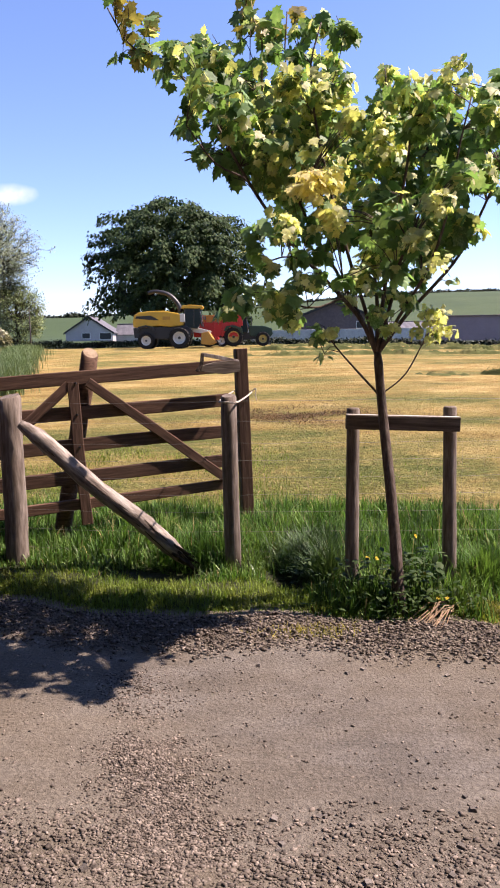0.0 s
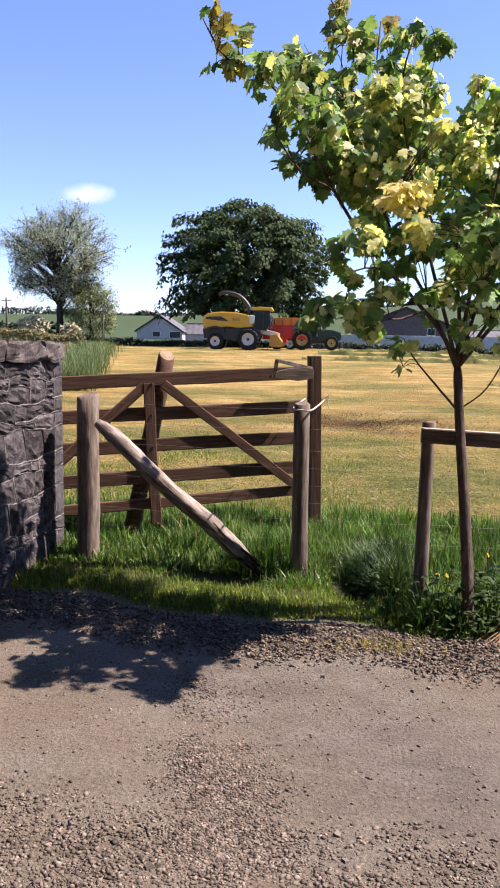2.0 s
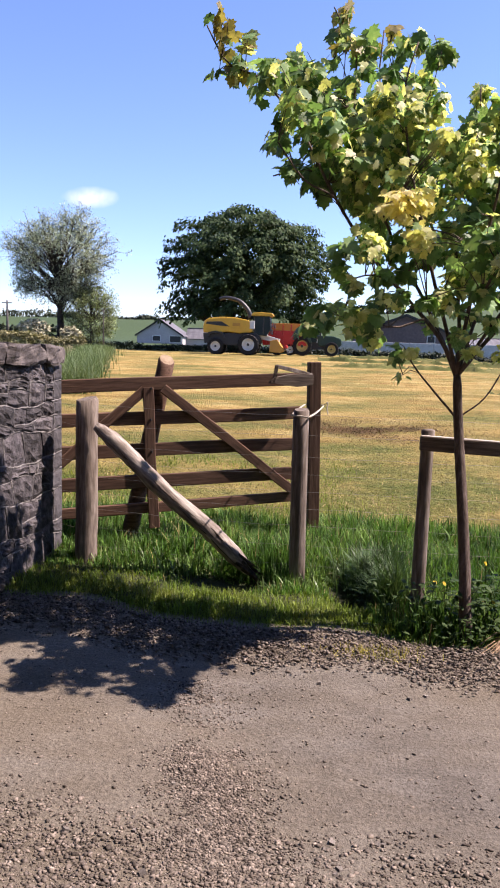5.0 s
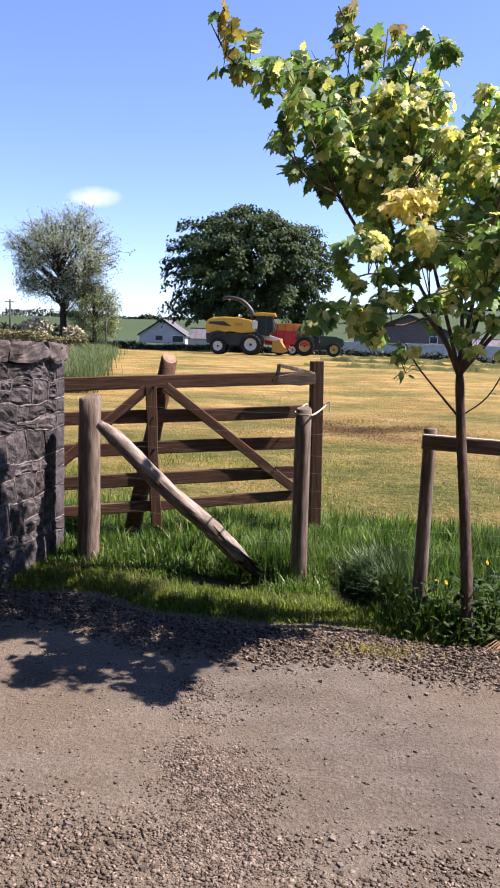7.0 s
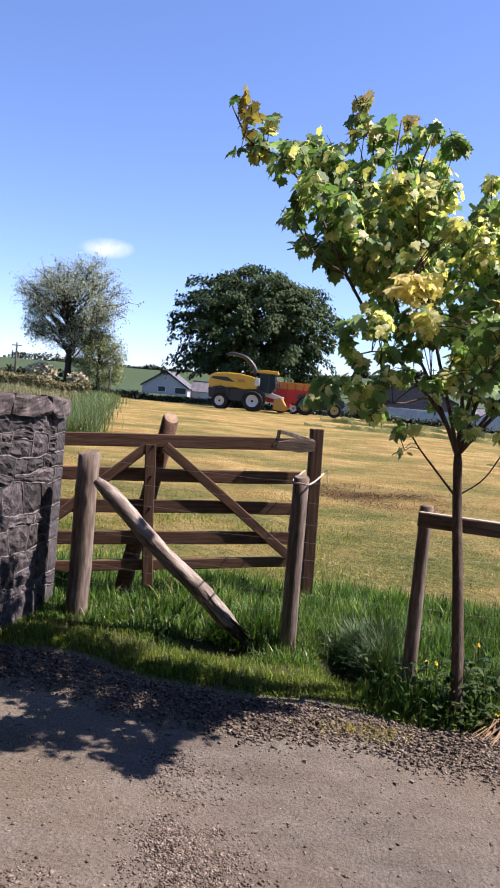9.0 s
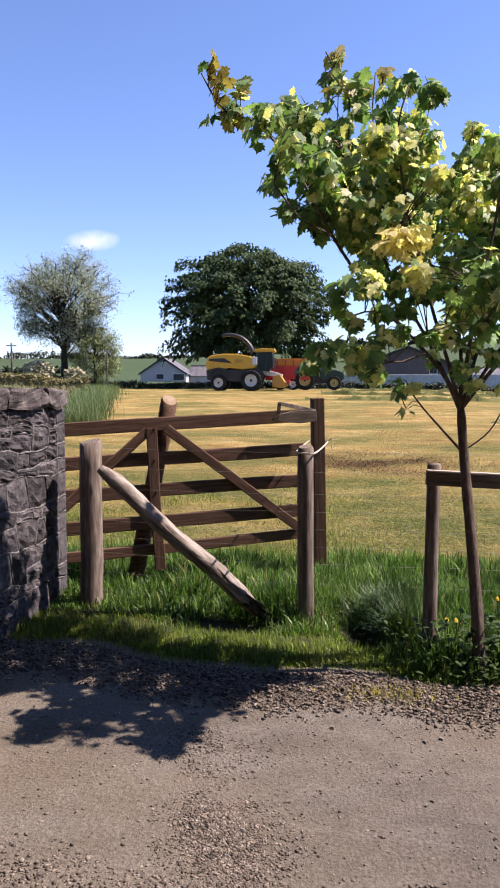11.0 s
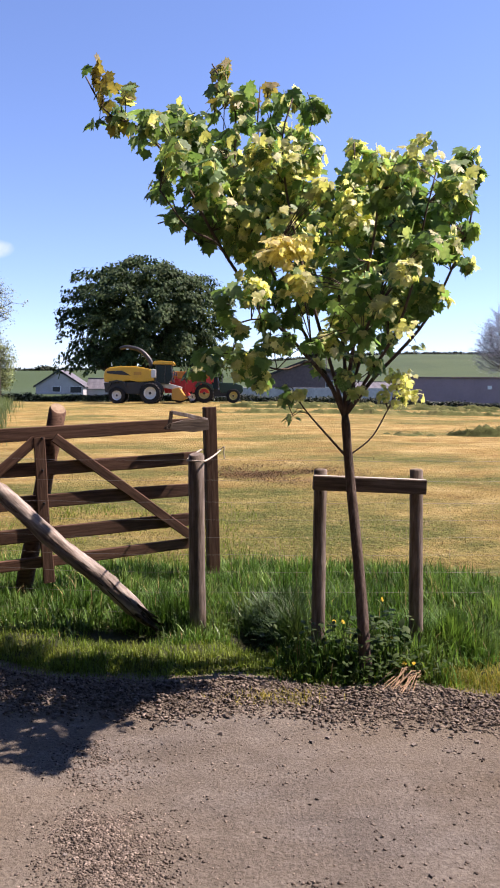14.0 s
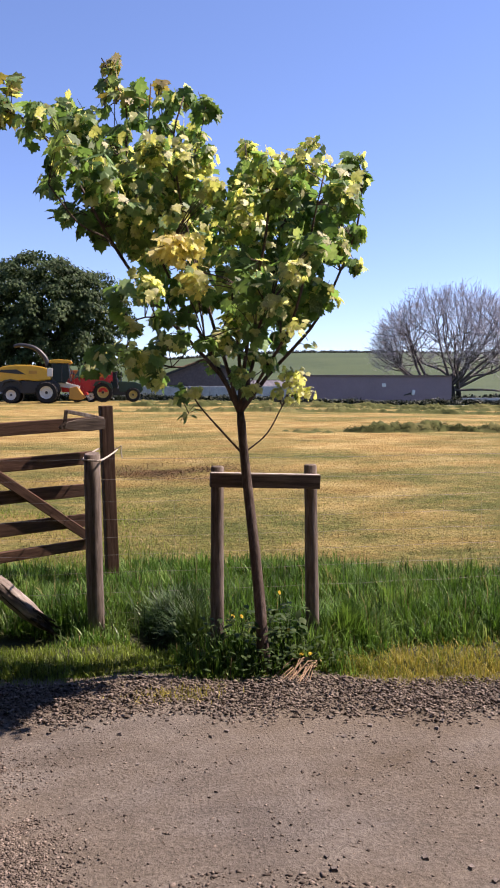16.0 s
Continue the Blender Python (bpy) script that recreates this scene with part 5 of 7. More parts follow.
def blades(name, xy, tall, wide, lean, seed, mat, label, category="grass", template=(BLADE_V, BLADE_F), z=None, face=None, lie=0.0):
    r = np.random.default_rng(seed)
    n = len(xy)
    yaw = r.uniform(0, 6.3, n) if face is None else face
    R = turns(yaw, r.normal(0, lean, n) - lie, np.zeros(n), np.ones(n))
    S = np.stack([wide, tall, tall], 1)
    R = R * S[:, None, :]
    zz = height(xy[:, 0], xy[:, 1]) if z is None else z
    ob = batch(name, template[0], template[1], R, np.stack([xy[:, 0], xy[:, 1], zz - 0.01], 1), mat)
    return tagged(ob, label, category, kind="stuff")


r = np.random.default_rng(51)
# long verge grass, thick behind the posts
n = 125000
x = r.uniform(-2.6, 4.6, n)
front = verge_edge(x) + np.where(x < 0.35, 0.60, np.where(x < 1.35, 0.06, 0.30 + 0.18 * smooth_step(1.4, 1.8, x)))
backy = verge_back(x)
v = r.uniform(0, 1, n)
xy = np.stack([x, front + (backy - front) * v], 1)
thin = 0.5 + 0.5 * np.sin(13.1 * xy[:, 0] + 2.3 * np.sin(9.3 * xy[:, 1])) * np.sin(11.7 * xy[:, 1] + 2.1 * np.sin(7.9 * xy[:, 0]))
keep = r.uniform(0, 1, n) < 0.06 + 1.15 * thin
x, v, xy = x[keep], v[keep], xy[keep]
n = len(x)
clump = 0.5 + 0.5 * np.sin(5.1 * xy[:, 0] + 1.3 * np.sin(4.3 * xy[:, 1])) * np.sin(4.7 * xy[:, 1] + 1.1 * np.sin(3.9 * xy[:, 0]))
tall = (0.055 + 0.085 * clump + 0.115 * thin[keep]) * r.uniform(0.6, 1.3, n) * np.where(x < 0.35, smooth_step(-0.03, 0.24, v), smooth_step(-0.06, 0.10, v)) * (1 - 0.35 * smooth_step(0.85, 1.0, v))
tall = np.maximum(tall, 0.06)
hollow = 1.3 * np.exp(-((xy[:, 0] + 0.60) / 0.25) ** 2 - ((xy[:, 1] - 4.86) / 0.16) ** 2) + 1.7 * np.exp(-((xy[:, 0] - 0.27) / 0.15) ** 2 - ((xy[:, 1] - 4.77) / 0.34) ** 2)
tall = tall * (1 - 0.85 * np.clip(hollow, 0, 1))
keep = r.uniform(0, 1, n) > 0.9 * np.clip(hollow, 0, 1)
xy, tall = xy[keep], tall[keep]
n = len(xy)
blades("long_grass", xy, tall, r.uniform(0.006, 0.013, n), 0.9, 52, M["blade"], "lush long green grass along the verge")
pick = r.permutation(n)[:3200]
blades("dry_grass", xy[pick], tall[pick] * r.uniform(0.9, 1.35, 3200), r.uniform(0.003, 0.006, 3200), 0.4, 58, M["straw"], "bleached dry blades among the long grass")
n = 13000
x = r.uniform(-2.4, 4.6, n)
front = verge_edge(x) + np.where(x < 0.35, 0.64, np.where(x < 1.35, 0.12, 0.34 + 0.18 * smooth_step(1.4, 1.8, x)))
xy = np.stack([x, front + (verge_back(x) - front) * r.uniform(0.02, 1, n)], 1)
bare = np.exp(-((xy[:, 0] + 0.60) / 0.25) ** 2 - ((xy[:, 1] - 4.86) / 0.16) ** 2) + np.exp(-((xy[:, 0] - 0.27) / 0.20) ** 2 - ((xy[:, 1] - 4.77) / 0.40) ** 2)
xy = xy[bare < 0.3]
n = len(xy)
blades("broad_grass", xy, r.uniform(0.06, 0.14, n), r.uniform(0.008, 0.015, n), 1.2, 50, M["glint_blade"], "broad bent grass blades in the verge, coloured pale as bright glints")
# short fringe by the gravel
n = 56000
x = r.uniform(-3.2, 5.0, n)
e = verge_edge(x)
xy = np.stack([x, e - 0.02 + np.abs(r.normal(0, 0.32, n))], 1)
xy = xy[r.uniform(0, 1, n) > 0.75 * smooth_step(1.3, 1.7, x)]
xy = xy[np.exp(-((xy[:, 0] - 0.27) / 0.14) ** 2 - ((xy[:, 1] - 4.77) / 0.30) ** 2) < 0.35]
n = len(xy)
blades("short_grass", xy, r.uniform(0.03, 0.075, n), r.uniform(0.003, 0.007, n), 0.85, 53, M["short_blade"], "short yellow-green grass fringing the gravel")
n = 26000
x = r.uniform(1.25, 6.0, n)
xy = np.stack([x, verge_edge(x) - 0.06 + np.abs(r.normal(0, 0.22, n))], 1)
blades("short_grass", xy, r.uniform(0.03, 0.085, n), r.uniform(0.003, 0.006, n), 0.5, 59, M["parched"], "short parched yellow grass between gravel and long grass")
# a few parched tufts in the gravel
n = 320
xy = np.stack([r.normal(0.33, 0.13, n), 3.80 + r.normal(0, 0.05, n)], 1)
blades("short_grass", xy, r.uniform(0.02, 0.05, n), r.uniform(0.003, 0.006, n), 0.8, 73, M["parched"], "sparse parched grass growing through the gravel", z=np.full(n, 0.02))
# arching tussock
n = 1500
a, q = r.uniform(0, 6.3, n), np.abs(r.normal(0, 0.15, n))
xy = np.stack([0.44 + q * np.cos(a), 5.04 + q * np.sin(a) * 0.6], 1)
blades("grass_tussock", xy, r.uniform(0.15, 0.29, n), r.uniform(0.009, 0.016, n), 0.85, 54, M["blue_blade"], "arching blue-green grass tussock", face=a - math.pi / 2 + r.normal(0, 0.7, n))
# extra row of upright blades, added so that it shades the hollow
n = 1500
a = r.uniform(0, 6.3, n)
xy = np.stack([0.475 + r.normal(0, 0.04, n), r.uniform(4.48, 5.02, n)], 1)
blades("grass_tussock", xy, r.uniform(0.18, 0.32, n), r.uniform(0.007, 0.013, n), 0.35, 72, M["blue_blade"], "dark green grass tussock overhanging a hollow", face=a)
n = 1800
a, q = r.uniform(0, 6.3, n), np.abs(r.normal(0, 0.09, n))
xy = np.stack([1.45 + q * np.cos(a), 4.45 + q * np.sin(a)], 1)
blades("grass_tussock", xy, r.uniform(0.15, 0.29, n), r.uniform(0.005, 0.009, n), 0.6, 55, M["blade"], "spreading green grass tussock beside the stakes", face=a - math.pi / 2 + r.normal(0, 0.4, n))
# mown stubble and cut straw
n = 34000
x, d = r.uniform(-1, 1, n), 5.6 + 22 * r.uniform(0, 1, n) ** 1.9
xy = np.stack([x * (0.9 + 0.62 * d), d], 1)
xy = xy[xy[:, 1] > verge_back(np.clip(xy[:, 0], -8, 8)) - 0.15]
n = len(xy)
blades("field_stubble", xy, r.uniform(0.02, 0.07, n), r.uniform(0.005, 0.012, n), 0.5, 56, M["straw"], "short dry stubble and cut straw over the mown field", "stubble", (STIFF_V, STIFF_F), lie=1.15)
n = 24000
x, d = r.uniform(-0.8, 1, n), 5.8 + 14 * r.uniform(0, 1, n) ** 1.6
xy = np.stack([x * (0.9 + 0.62 * d), d], 1)
g = np.sin(1.3 * xy[:, 0] + 0.7 * np.sin(0.9 * xy[:, 1])) * np.sin(1.9 * xy[:, 1]) > -0.1
xy = xy[g & (xy[:, 1] > verge_back(np.clip(xy[:, 0], -8, 8)) - 0.1)]
n = len(xy)
blades("regrowth", xy, r.uniform(0.02, 0.06, n), r.uniform(0.004, 0.010, n), 0.6, 57, M["short_blade"], "patches of green regrowth in the mown field", "grass", (STIFF_V, STIFF_F), lie=1.05)
n = 34000
d = 6.3 + 4.6 * r.uniform(0, 1, n) ** 1.5
xy = np.stack([r.uniform(-0.42, 0.03, n) * d + r.normal(0, 0.25, n), d], 1)
xy = xy[np.sin(2.3 * xy[:, 0] + 0.9 * np.sin(1.9 * xy[:, 1])) * np.sin(2.7 * xy[:, 1] + 1.1 * np.sin(1.7 * xy[:, 0])) > r.uniform(-0.6, 0.4, n)]
n = len(xy)
blades("regrowth", xy, r.uniform(0.03, 0.08, n), r.uniform(0.004, 0.009, n), 0.7, 71, M["short_blade"], "green tufts of regrowth behind the gate", "grass", (STIFF_V, STIFF_F), lie=0.6)


n = 15000
x, d = r.uniform(-1, 1, n), 6.0 + 16 * r.uniform(0, 1, n) ** 1.5
xy = np.stack([x * (0.9 + 0.62 * d), d], 1)
g = np.sin(0.8 * xy[:, 0] + 1.2 * np.sin(0.7 * xy[:, 1]) + 2) * np.sin(2.6 * xy[:, 1] + 0.8 * np.sin(1.3 * xy[:, 0])) > 0.05
xy = xy[g & (xy[:, 1] > verge_back(np.clip(xy[:, 0], -8, 8)) + 0.1)]
n = len(xy)
blades("loose_hay", xy, r.uniform(0.06, 0.18, n), r.uniform(0.006, 0.014, n), 0.2, 64, M["straw"], "loose pale hay strewn in streaks over the mown field", "hay", (STIFF_V, STIFF_F), lie=1.42)
n = 15000
xy = np.stack([r.normal(1.05, 0.75, n), r.normal(13.9, 0.75, n)], 1)
xy = xy[np.sin(2.1 * xy[:, 0] + 1.7 * np.sin(1.1 * xy[:, 1])) * np.sin(2.9 * xy[:, 1]) > r.uniform(-0.8, 0.5, n)]
n = len(xy)
blades("dead_thatch", xy, r.uniform(0.03, 0.09, n), r.uniform(0.007, 0.015, n), 0.3, 60, M["thatch"], "brown dead thatch left lying where hay was cut", "hay", (STIFF_V, STIFF_F), z=height(xy[:, 0], xy[:, 1]) + 0.035, lie=1.3)


def cut_row(x0, y0, x1, y1, wide, tall, n, seed, label, ragged=0.0):
    """Lumpy heaps of cut grass: a low uneven bank with strands lying over it."""
    r = np.random.default_rng(seed)
    ph = r.uniform(0, 6.3, 6)
    L = math.hypot(x1 - x0, y1 - y0)

    def bank(s, w):
        d = s * L
        lump = 0.72 + 0.28 * np.sin(1.1 * d + ph[0]) + 0.22 * np.sin(2.7 * d + ph[1]) + 0.16 * np.sin(6.1 * d + ph[2] + 3 * w) + 0.10 * np.sin(11 * d + ph[3] - 5 * w)
        shift = 0.16 * np.sin(0.9 * d + ph[4]) + 0.10 * np.sin(3.3 * d + ph[5])
        side = np.clip(1 - ((w - shift) / (0.5 + 0.2 * np.sin(1.7 * d + ph[5]))) ** 2, 0, 1)
        return tall * np.clip(lump - ragged * (1 - smooth_step(0, 0.16, s)), 0, 1.2) ** 0.7 * np.sqrt(side)
    ns, nw = int(L * 8), 14
    S, Wd = np.meshgrid(np.linspace(0, 1, ns), np.linspace(-1, 1, nw))
    X, Y2 = x0 + (x1 - x0) * S, y0 + (y1 - y0) * S + Wd * wide * 0.5
    Z = height(X, Y2) - 0.03 + bank(S, Wd) * (1 + 0.18 * r.standard_normal(S.shape))
    quads = [(a * ns + b, a * ns + b + 1, (a + 1) * ns + b + 1, (a + 1) * ns + b) for a in range(nw - 1) for b in range(ns - 1)]
    heap = link_mesh("grass_swath", np.stack([X.ravel(), Y2.ravel(), Z.ravel()], 1), quads, M["swath"], smooth=True)
    tagged(heap, label, "cut grass", kind="stuff")
    s, w = r.uniform(0, 1, n), np.clip(r.normal(0, 0.4, n), -1, 1)
    h = bank(s, w)
    keep = h > 0.12
    s, w, h = s[keep], w[keep], h[keep]
    n = len(s)
    xy = np.stack([x0 + (x1 - x0) * s, y0 + (y1 - y0) * s + w * wide * 0.5], 1)
    z = height(xy[:, 0], xy[:, 1]) + h * r.uniform(0.7, 1.0, n)
    blades("loose_cut_grass", xy, r.uniform(0.12, 0.3, n), r.uniform(0.012, 0.028, n), 0.25, seed + 1, M["swath"], "loose strands of cut grass over a drying row", "cut grass", (STIFF_V, STIFF_F), z=z, lie=1.5)


cut_row(5.4, 25.6, 27, 23.2, 2.2, 0.34, 16000, 61, "heaped row of cut green grass drying on the field", 0.9)
cut_row(-1, 47, 40, 42, 2.6, 0.30, 9000, 63, "lumpy row of cut grass drying on the field", 0.4)
cut_row(0, 58, 52, 53, 2.8, 0.32, 9000, 65, "lumpy row of cut grass drying on the field")
cut_row(2, 70, 62, 66, 3.0, 0.34, 9000, 67, "lumpy row of cut grass drying on the field")
# tall grass down the field's edge, behind the wall
n = 9000
s = r.uniform(0, 1, n) ** 1.3
s = 0.12 + 0.88 * s
xy = np.stack([-4.9 - 15.5 * s + r.normal(0, 0.3 + 0.5 * s, n), 13 + 55 * s], 1)
blades("margin_grass", xy, r.uniform(0.45, 0.85, n), r.uniform(0.012, 0.035, n), 0.22, 69, M["pale_blade"], "tall pale grass along the field margin")

n = 9000
d = 18 + 50 * r.uniform(0, 1, n) ** 1.4
xy = np.stack([-6.5 - 15.5 * (d - 13) / 55 - np.abs(r.normal(0, 0.16, n)) * d, d], 1)
blades("rough_grass", xy, r.uniform(0.35, 0.8, n), r.uniform(0.02, 0.05, n), 0.35, 70, M["rough"], "rough olive-brown grass beyond the field margin")

# broad weeds at the sapling's foot
WEED_V = [(0, 0, 0), (0.22, 0.3, 0.02), (0.26, 0.6, -0.02), (0, 1.0, -0.16), (-0.26, 0.6, -0.02), (-0.22, 0.3, 0.02), (0, 0.5, 0.05)]
WEED_F = [(6, 0, 1), (6, 1, 2), (6, 2, 3), (6, 3, 4), (6, 4, 5), (6, 5, 0)]
for k, (wx, wy, count, s) in enumerate(((1.00, 4.16, 70, 0.070), (0.80, 4.10, 66, 0.058), (0.60, 4.12, 40, 0.05), (1.12, 4.05, 50, 0.055), (0.92, 4.00, 56, 0.048), (0.42, 4.22, 26, 0.05), (1.02, 4.30, 60, 0.075), (0.74, 4.00, 44, 0.042), (0.90, 4.12, 60, 0.06), (0.70, 4.22, 50, 0.06))):
    rr2 = np.random.default_rng(80 + k)
    count = int(count * 0.7)
    R = turns(rr2.uniform(0, 6.3, count), rr2.uniform(-0.2, 0.9, count), np.zeros(count), s * rr2.uniform(0.5, 1.2, count))
    P = np.stack([rr2.normal(0, 0.075, count), rr2.normal(0, 0.06, count), rr2.uniform(0.0, 0.15 + 0.15 * (wy > 4.08), count)], 1)
    w = thing("broadleaf_weed", Matrix.Translation((wx, wy, 0.02)), "low broad-leaved green weed at the verge's edge", "weed", "weeds at the sapling's foot")
    tagged(batch("foliage", WEED_V, WEED_F, R, P, M["weed"], w), kind="stuff")
    for p in P[::5]:
        V, F = tube([(0, 0, -0.02), tuple(p * (0.5, 0.5, 0.6)), tuple(p)], [0.003, 0.0025, 0.002], 4, caps=False)
        link_mesh("stem", V, F, M["weed"], w)

HEAD_V, HEAD_F = [], []
for ring, (rad, z, cnt) in enumerate(((1.0, 0.1, 12), (0.7, 0.28, 10), (0.38, 0.40, 8))):
    for k in range(cnt):
        a0, o = 2 * math.pi * (k + 0.5 * ring) / cnt, len(HEAD_V)
        c, s, w = math.cos(a0), math.sin(a0), 0.16
        HEAD_V += [(0, 0, 0.05), (c * rad - s * w, s * rad + c * w, z), (c * rad * 1.1, s * rad * 1.1, z + 0.03), (c * rad + s * w, s * rad - c * w, z)]
        HEAD_F.append((o, o + 1, o + 2, o + 3))
for k, (fx, fy, fz) in enumerate(((1.06, 4.06, 0.08), (1.11, 4.05, 0.08), (1.00, 4.14, 0.20), (0.68, 4.20, 0.28), (0.73, 4.19, 0.28), (-1.75, 4.75, 0.08), (0.98, 4.30, 0.38))):
    f = thing("dandelion", Matrix.Translation((fx, fy, 0.02)), "yellow dandelion in flower on a thin stalk", "flower", "dandelions in the verge")
    V, F = tube([(0.02, 0.01, -0.02), (0.01, 0, fz * 0.6), (0, 0, fz)], [0.003, 0.0025, 0.0025], 5)
    link_mesh("stalk", V, F, M["weed"], f)
    hd = link_mesh("flower_head", [(x * 0.013, y * 0.013, z * 0.013) for x, y, z in HEAD_V], HEAD_F, M["petal"], f)
    hd.matrix_basis = pose(0, 0, fz, 35, 10 * k, 0)
rs = random.Random(91)
for k in range(3):
    st = thing("dry_stalk", Matrix.Translation((1.07 + 0.035 * k, 4.06 - 0.02 * k, 0.012)), "bleached dry plant stalks fallen over the gravel", "stalk", "fallen dry stalks")
    for i in range(7):
        ang, L = math.radians(rs.uniform(205, 245)), rs.uniform(0.10, 0.26)
        d = Vector((math.cos(ang), math.sin(ang), 0))
        h0 = rs.uniform(0.02, 0.09)
        V, F = tube([(0, 0, h0 * 0.75), tuple(d * L * 0.35 + Vector((0, 0, h0))), tuple(d * L * 0.75 + Vector((0, 0, h0 * 0.4))), tuple(d * L + Vector((0, 0, 0.004)))], [0.0035, 0.0035, 0.0028, 0.0015], 4, caps=False)
        link_mesh("stem", V, F, M["dry"], st)


# ---------------------------------------------------------------- far trees
def grow(rng, p, d, length, r, level, levels, out, tips, wander=0.25, fork=(2, 4), angle=0.65, shrink=0.68, lift=0.12, sides=(8, 6, 5, 4, 3, 3)):
    """Limbs that fork; fills out with tubes and tips with (place, direction)."""
    n = 5
    pts, q, dd = [Vector(p)], Vector(p), Vector(d).normalized()
    for _ in range(n - 1):
        dd = (dd + Vector(rng.normal(0, wander, 3)) * 0.4 + Vector((0, 0, lift * 0.3))).normalized()
        q = q + dd * (length / (n - 1))
        pts.append(q.copy())
    r1 = r * 0.62
    out.append(tube(pts, [r + (r1 - r) * i / (n - 1) for i in range(n)], sides[min(level, 5)], caps=False))
    if level >= levels - 2:
        tips.extend((pts[i], dd) for i in (2, 4))
    if level >= levels:
        return
    for k in range(rng.integers(fork[0], fork[1] + 1)):
        at = pts[-1] if k == 0 else pts[rng.integers(2, n)]
        side = Vector(rng.normal(0, 1, 3))
        side = (side - dd * side.dot(dd)).normalized()
        a = angle * rng.uniform(0.5, 1.25) * (0.6 if k == 0 else 1)
        nd = dd * math.cos(a) + side * math.sin(a) + Vector((0, 0, lift))
        grow(rng, at, nd, length * shrink * rng.uniform(0.8, 1.15), r1 * (0.85 if k == 0 else 0.62), level + 1, levels, out, tips, wander, fork, angle, shrink, lift, sides)


CARD_V = [(0, 0, 0), (0.32, 0.35, 0.04), (0.24, 0.75, -0.02), (0, 1.05, -0.14), (-0.28, 0.7, -0.03), (-0.3, 0.3, 0.05), (0, 0.45, 0.09)]
CARD_F = [(6, 0, 1, 2), (6, 2, 3, 4), (6, 4, 5, 0)]


def dense_tree():
    x, y = -9.7, 85.0
    z = float(height(x, y))
    t = thing("broadleaf_tree", Matrix.Translation((x, y, z)), "large dark spreading broadleaf tree with drooping boughs", "tree")
    rng = np.random.default_rng(101)
    out, tips = [], []
    for d, L in (((-0.35, 0.1, 1), 3.6), ((0.25, -0.1, 1), 3.9), ((0.0, 0.4, 1), 3.4), ((0.6, 0.2, 0.9), 3.4), ((-0.65, -0.2, 0.8), 3.6)):
        grow(rng, (d[0] * 0.3, d[1] * 0.3, 1.2), d, L, 0.42, 0, 3, out, tips, fork=(2, 3), angle=0.7)
    V, F = tube([(0, 0, -0.4), (0.05, 0, 0.5), (0, 0, 1.2), (0.05, 0, 2.2)], [0.95, 0.75, 0.68, 0.6], 12, 0.05, random.Random(3))
    link_mesh("trunk", V, F, M["dark_bark"], t, smooth=True)
    V, F = merge(out)
    link_mesh("limbs", V, F, M["dark_bark"], t)
    P, yaw, size, tilt = [], [], [], []
    def bough(c, a, m, reach, wide, droop):
        """A flat spray of leaves that bows down towards its tip."""
        u, w = rng.uniform(-1, 1, m) * reach, np.clip(rng.normal(0, 0.42, m), -0.9, 0.9) * wide
        w = w * (1 - 0.35 * (u / reach))
        zz = rng.normal(0, 0.22, m) - droop * np.clip(u / reach + 0.35, 0, 3) ** 2 * 1.1 - 0.14 * w * w
        P.append(np.stack([c[0] + u * math.cos(a) - w * math.sin(a), c[1] + u * math.sin(a) + w * math.cos(a), c[2] + zz], 1))
        yaw.append(a - math.pi / 2 + rng.normal(0, 0.7, m))
        tilt.append(rng.normal(-0.6, 0.4, m) - 0.25 * droop)
        size.append(rng.uniform(0.22, 0.48, m))

    for tier in range(11):
        z0 = 4.9 + tier * 0.96
        k = (z0 - 8.0) / (6.9 if z0 > 8.0 else 6.0)
        ring = (0.80, 0.88, 0.95, 1, 1, 1, 1, 1, 1, 1, 1)[tier] * 8.35 * max(0.05, 1 - abs(k) ** 3.2) ** (1 / 3.2)
        for layer in (1.0, 0.68, 0.36):
            n_b = max(4, int(ring * layer * 2.2))
            for b in range(n_b):
                a = 2 * math.pi * (b + rng.uniform(-0.4, 0.4)) / n_b + tier * 0.7
                r0 = ring * layer * rng.uniform(0.80, 1.08)
                if (z0 < 5.5 and layer < 0.5) or rng.uniform() < 0.07:
                    continue
                bough((1.55 + r0 * math.cos(a), 0.92 * r0 * math.sin(a), z0 + (1 - layer) * 1.3 + rng.normal(0, 0.42)), a, 150, rng.uniform(1.1, 1.7) if z0 > 7 else rng.uniform(1.4, 2.2), 1.25, rng.uniform(0.10, 0.35) if z0 > 7 else rng.uniform(0.3, 0.8))
    for a, r0, z0 in ((3.05, 8.2, 6.0), (3.25, 7.8, 5.3), (2.8, 7.4, 5.0), (3.5, 7.6, 4.6), (3.7, 7.0, 5.2), (4.1, 6.9, 4.7), (4.5, 6.4, 4.9), (5.3, 6.6, 4.8)):
        bough((1.3 + r0 * math.cos(a), r0 * math.sin(a), z0), a, 170, 2.3, 0.9, 0.8)
    P, yaw, tilt, size = map(np.concatenate, (P, yaw, tilt, size))
    tagged(batch("crown", CARD_V, CARD_F, turns(yaw, tilt, np.zeros(len(P)), size), P, M["far_leaf"], t), kind="stuff")


dense_tree()


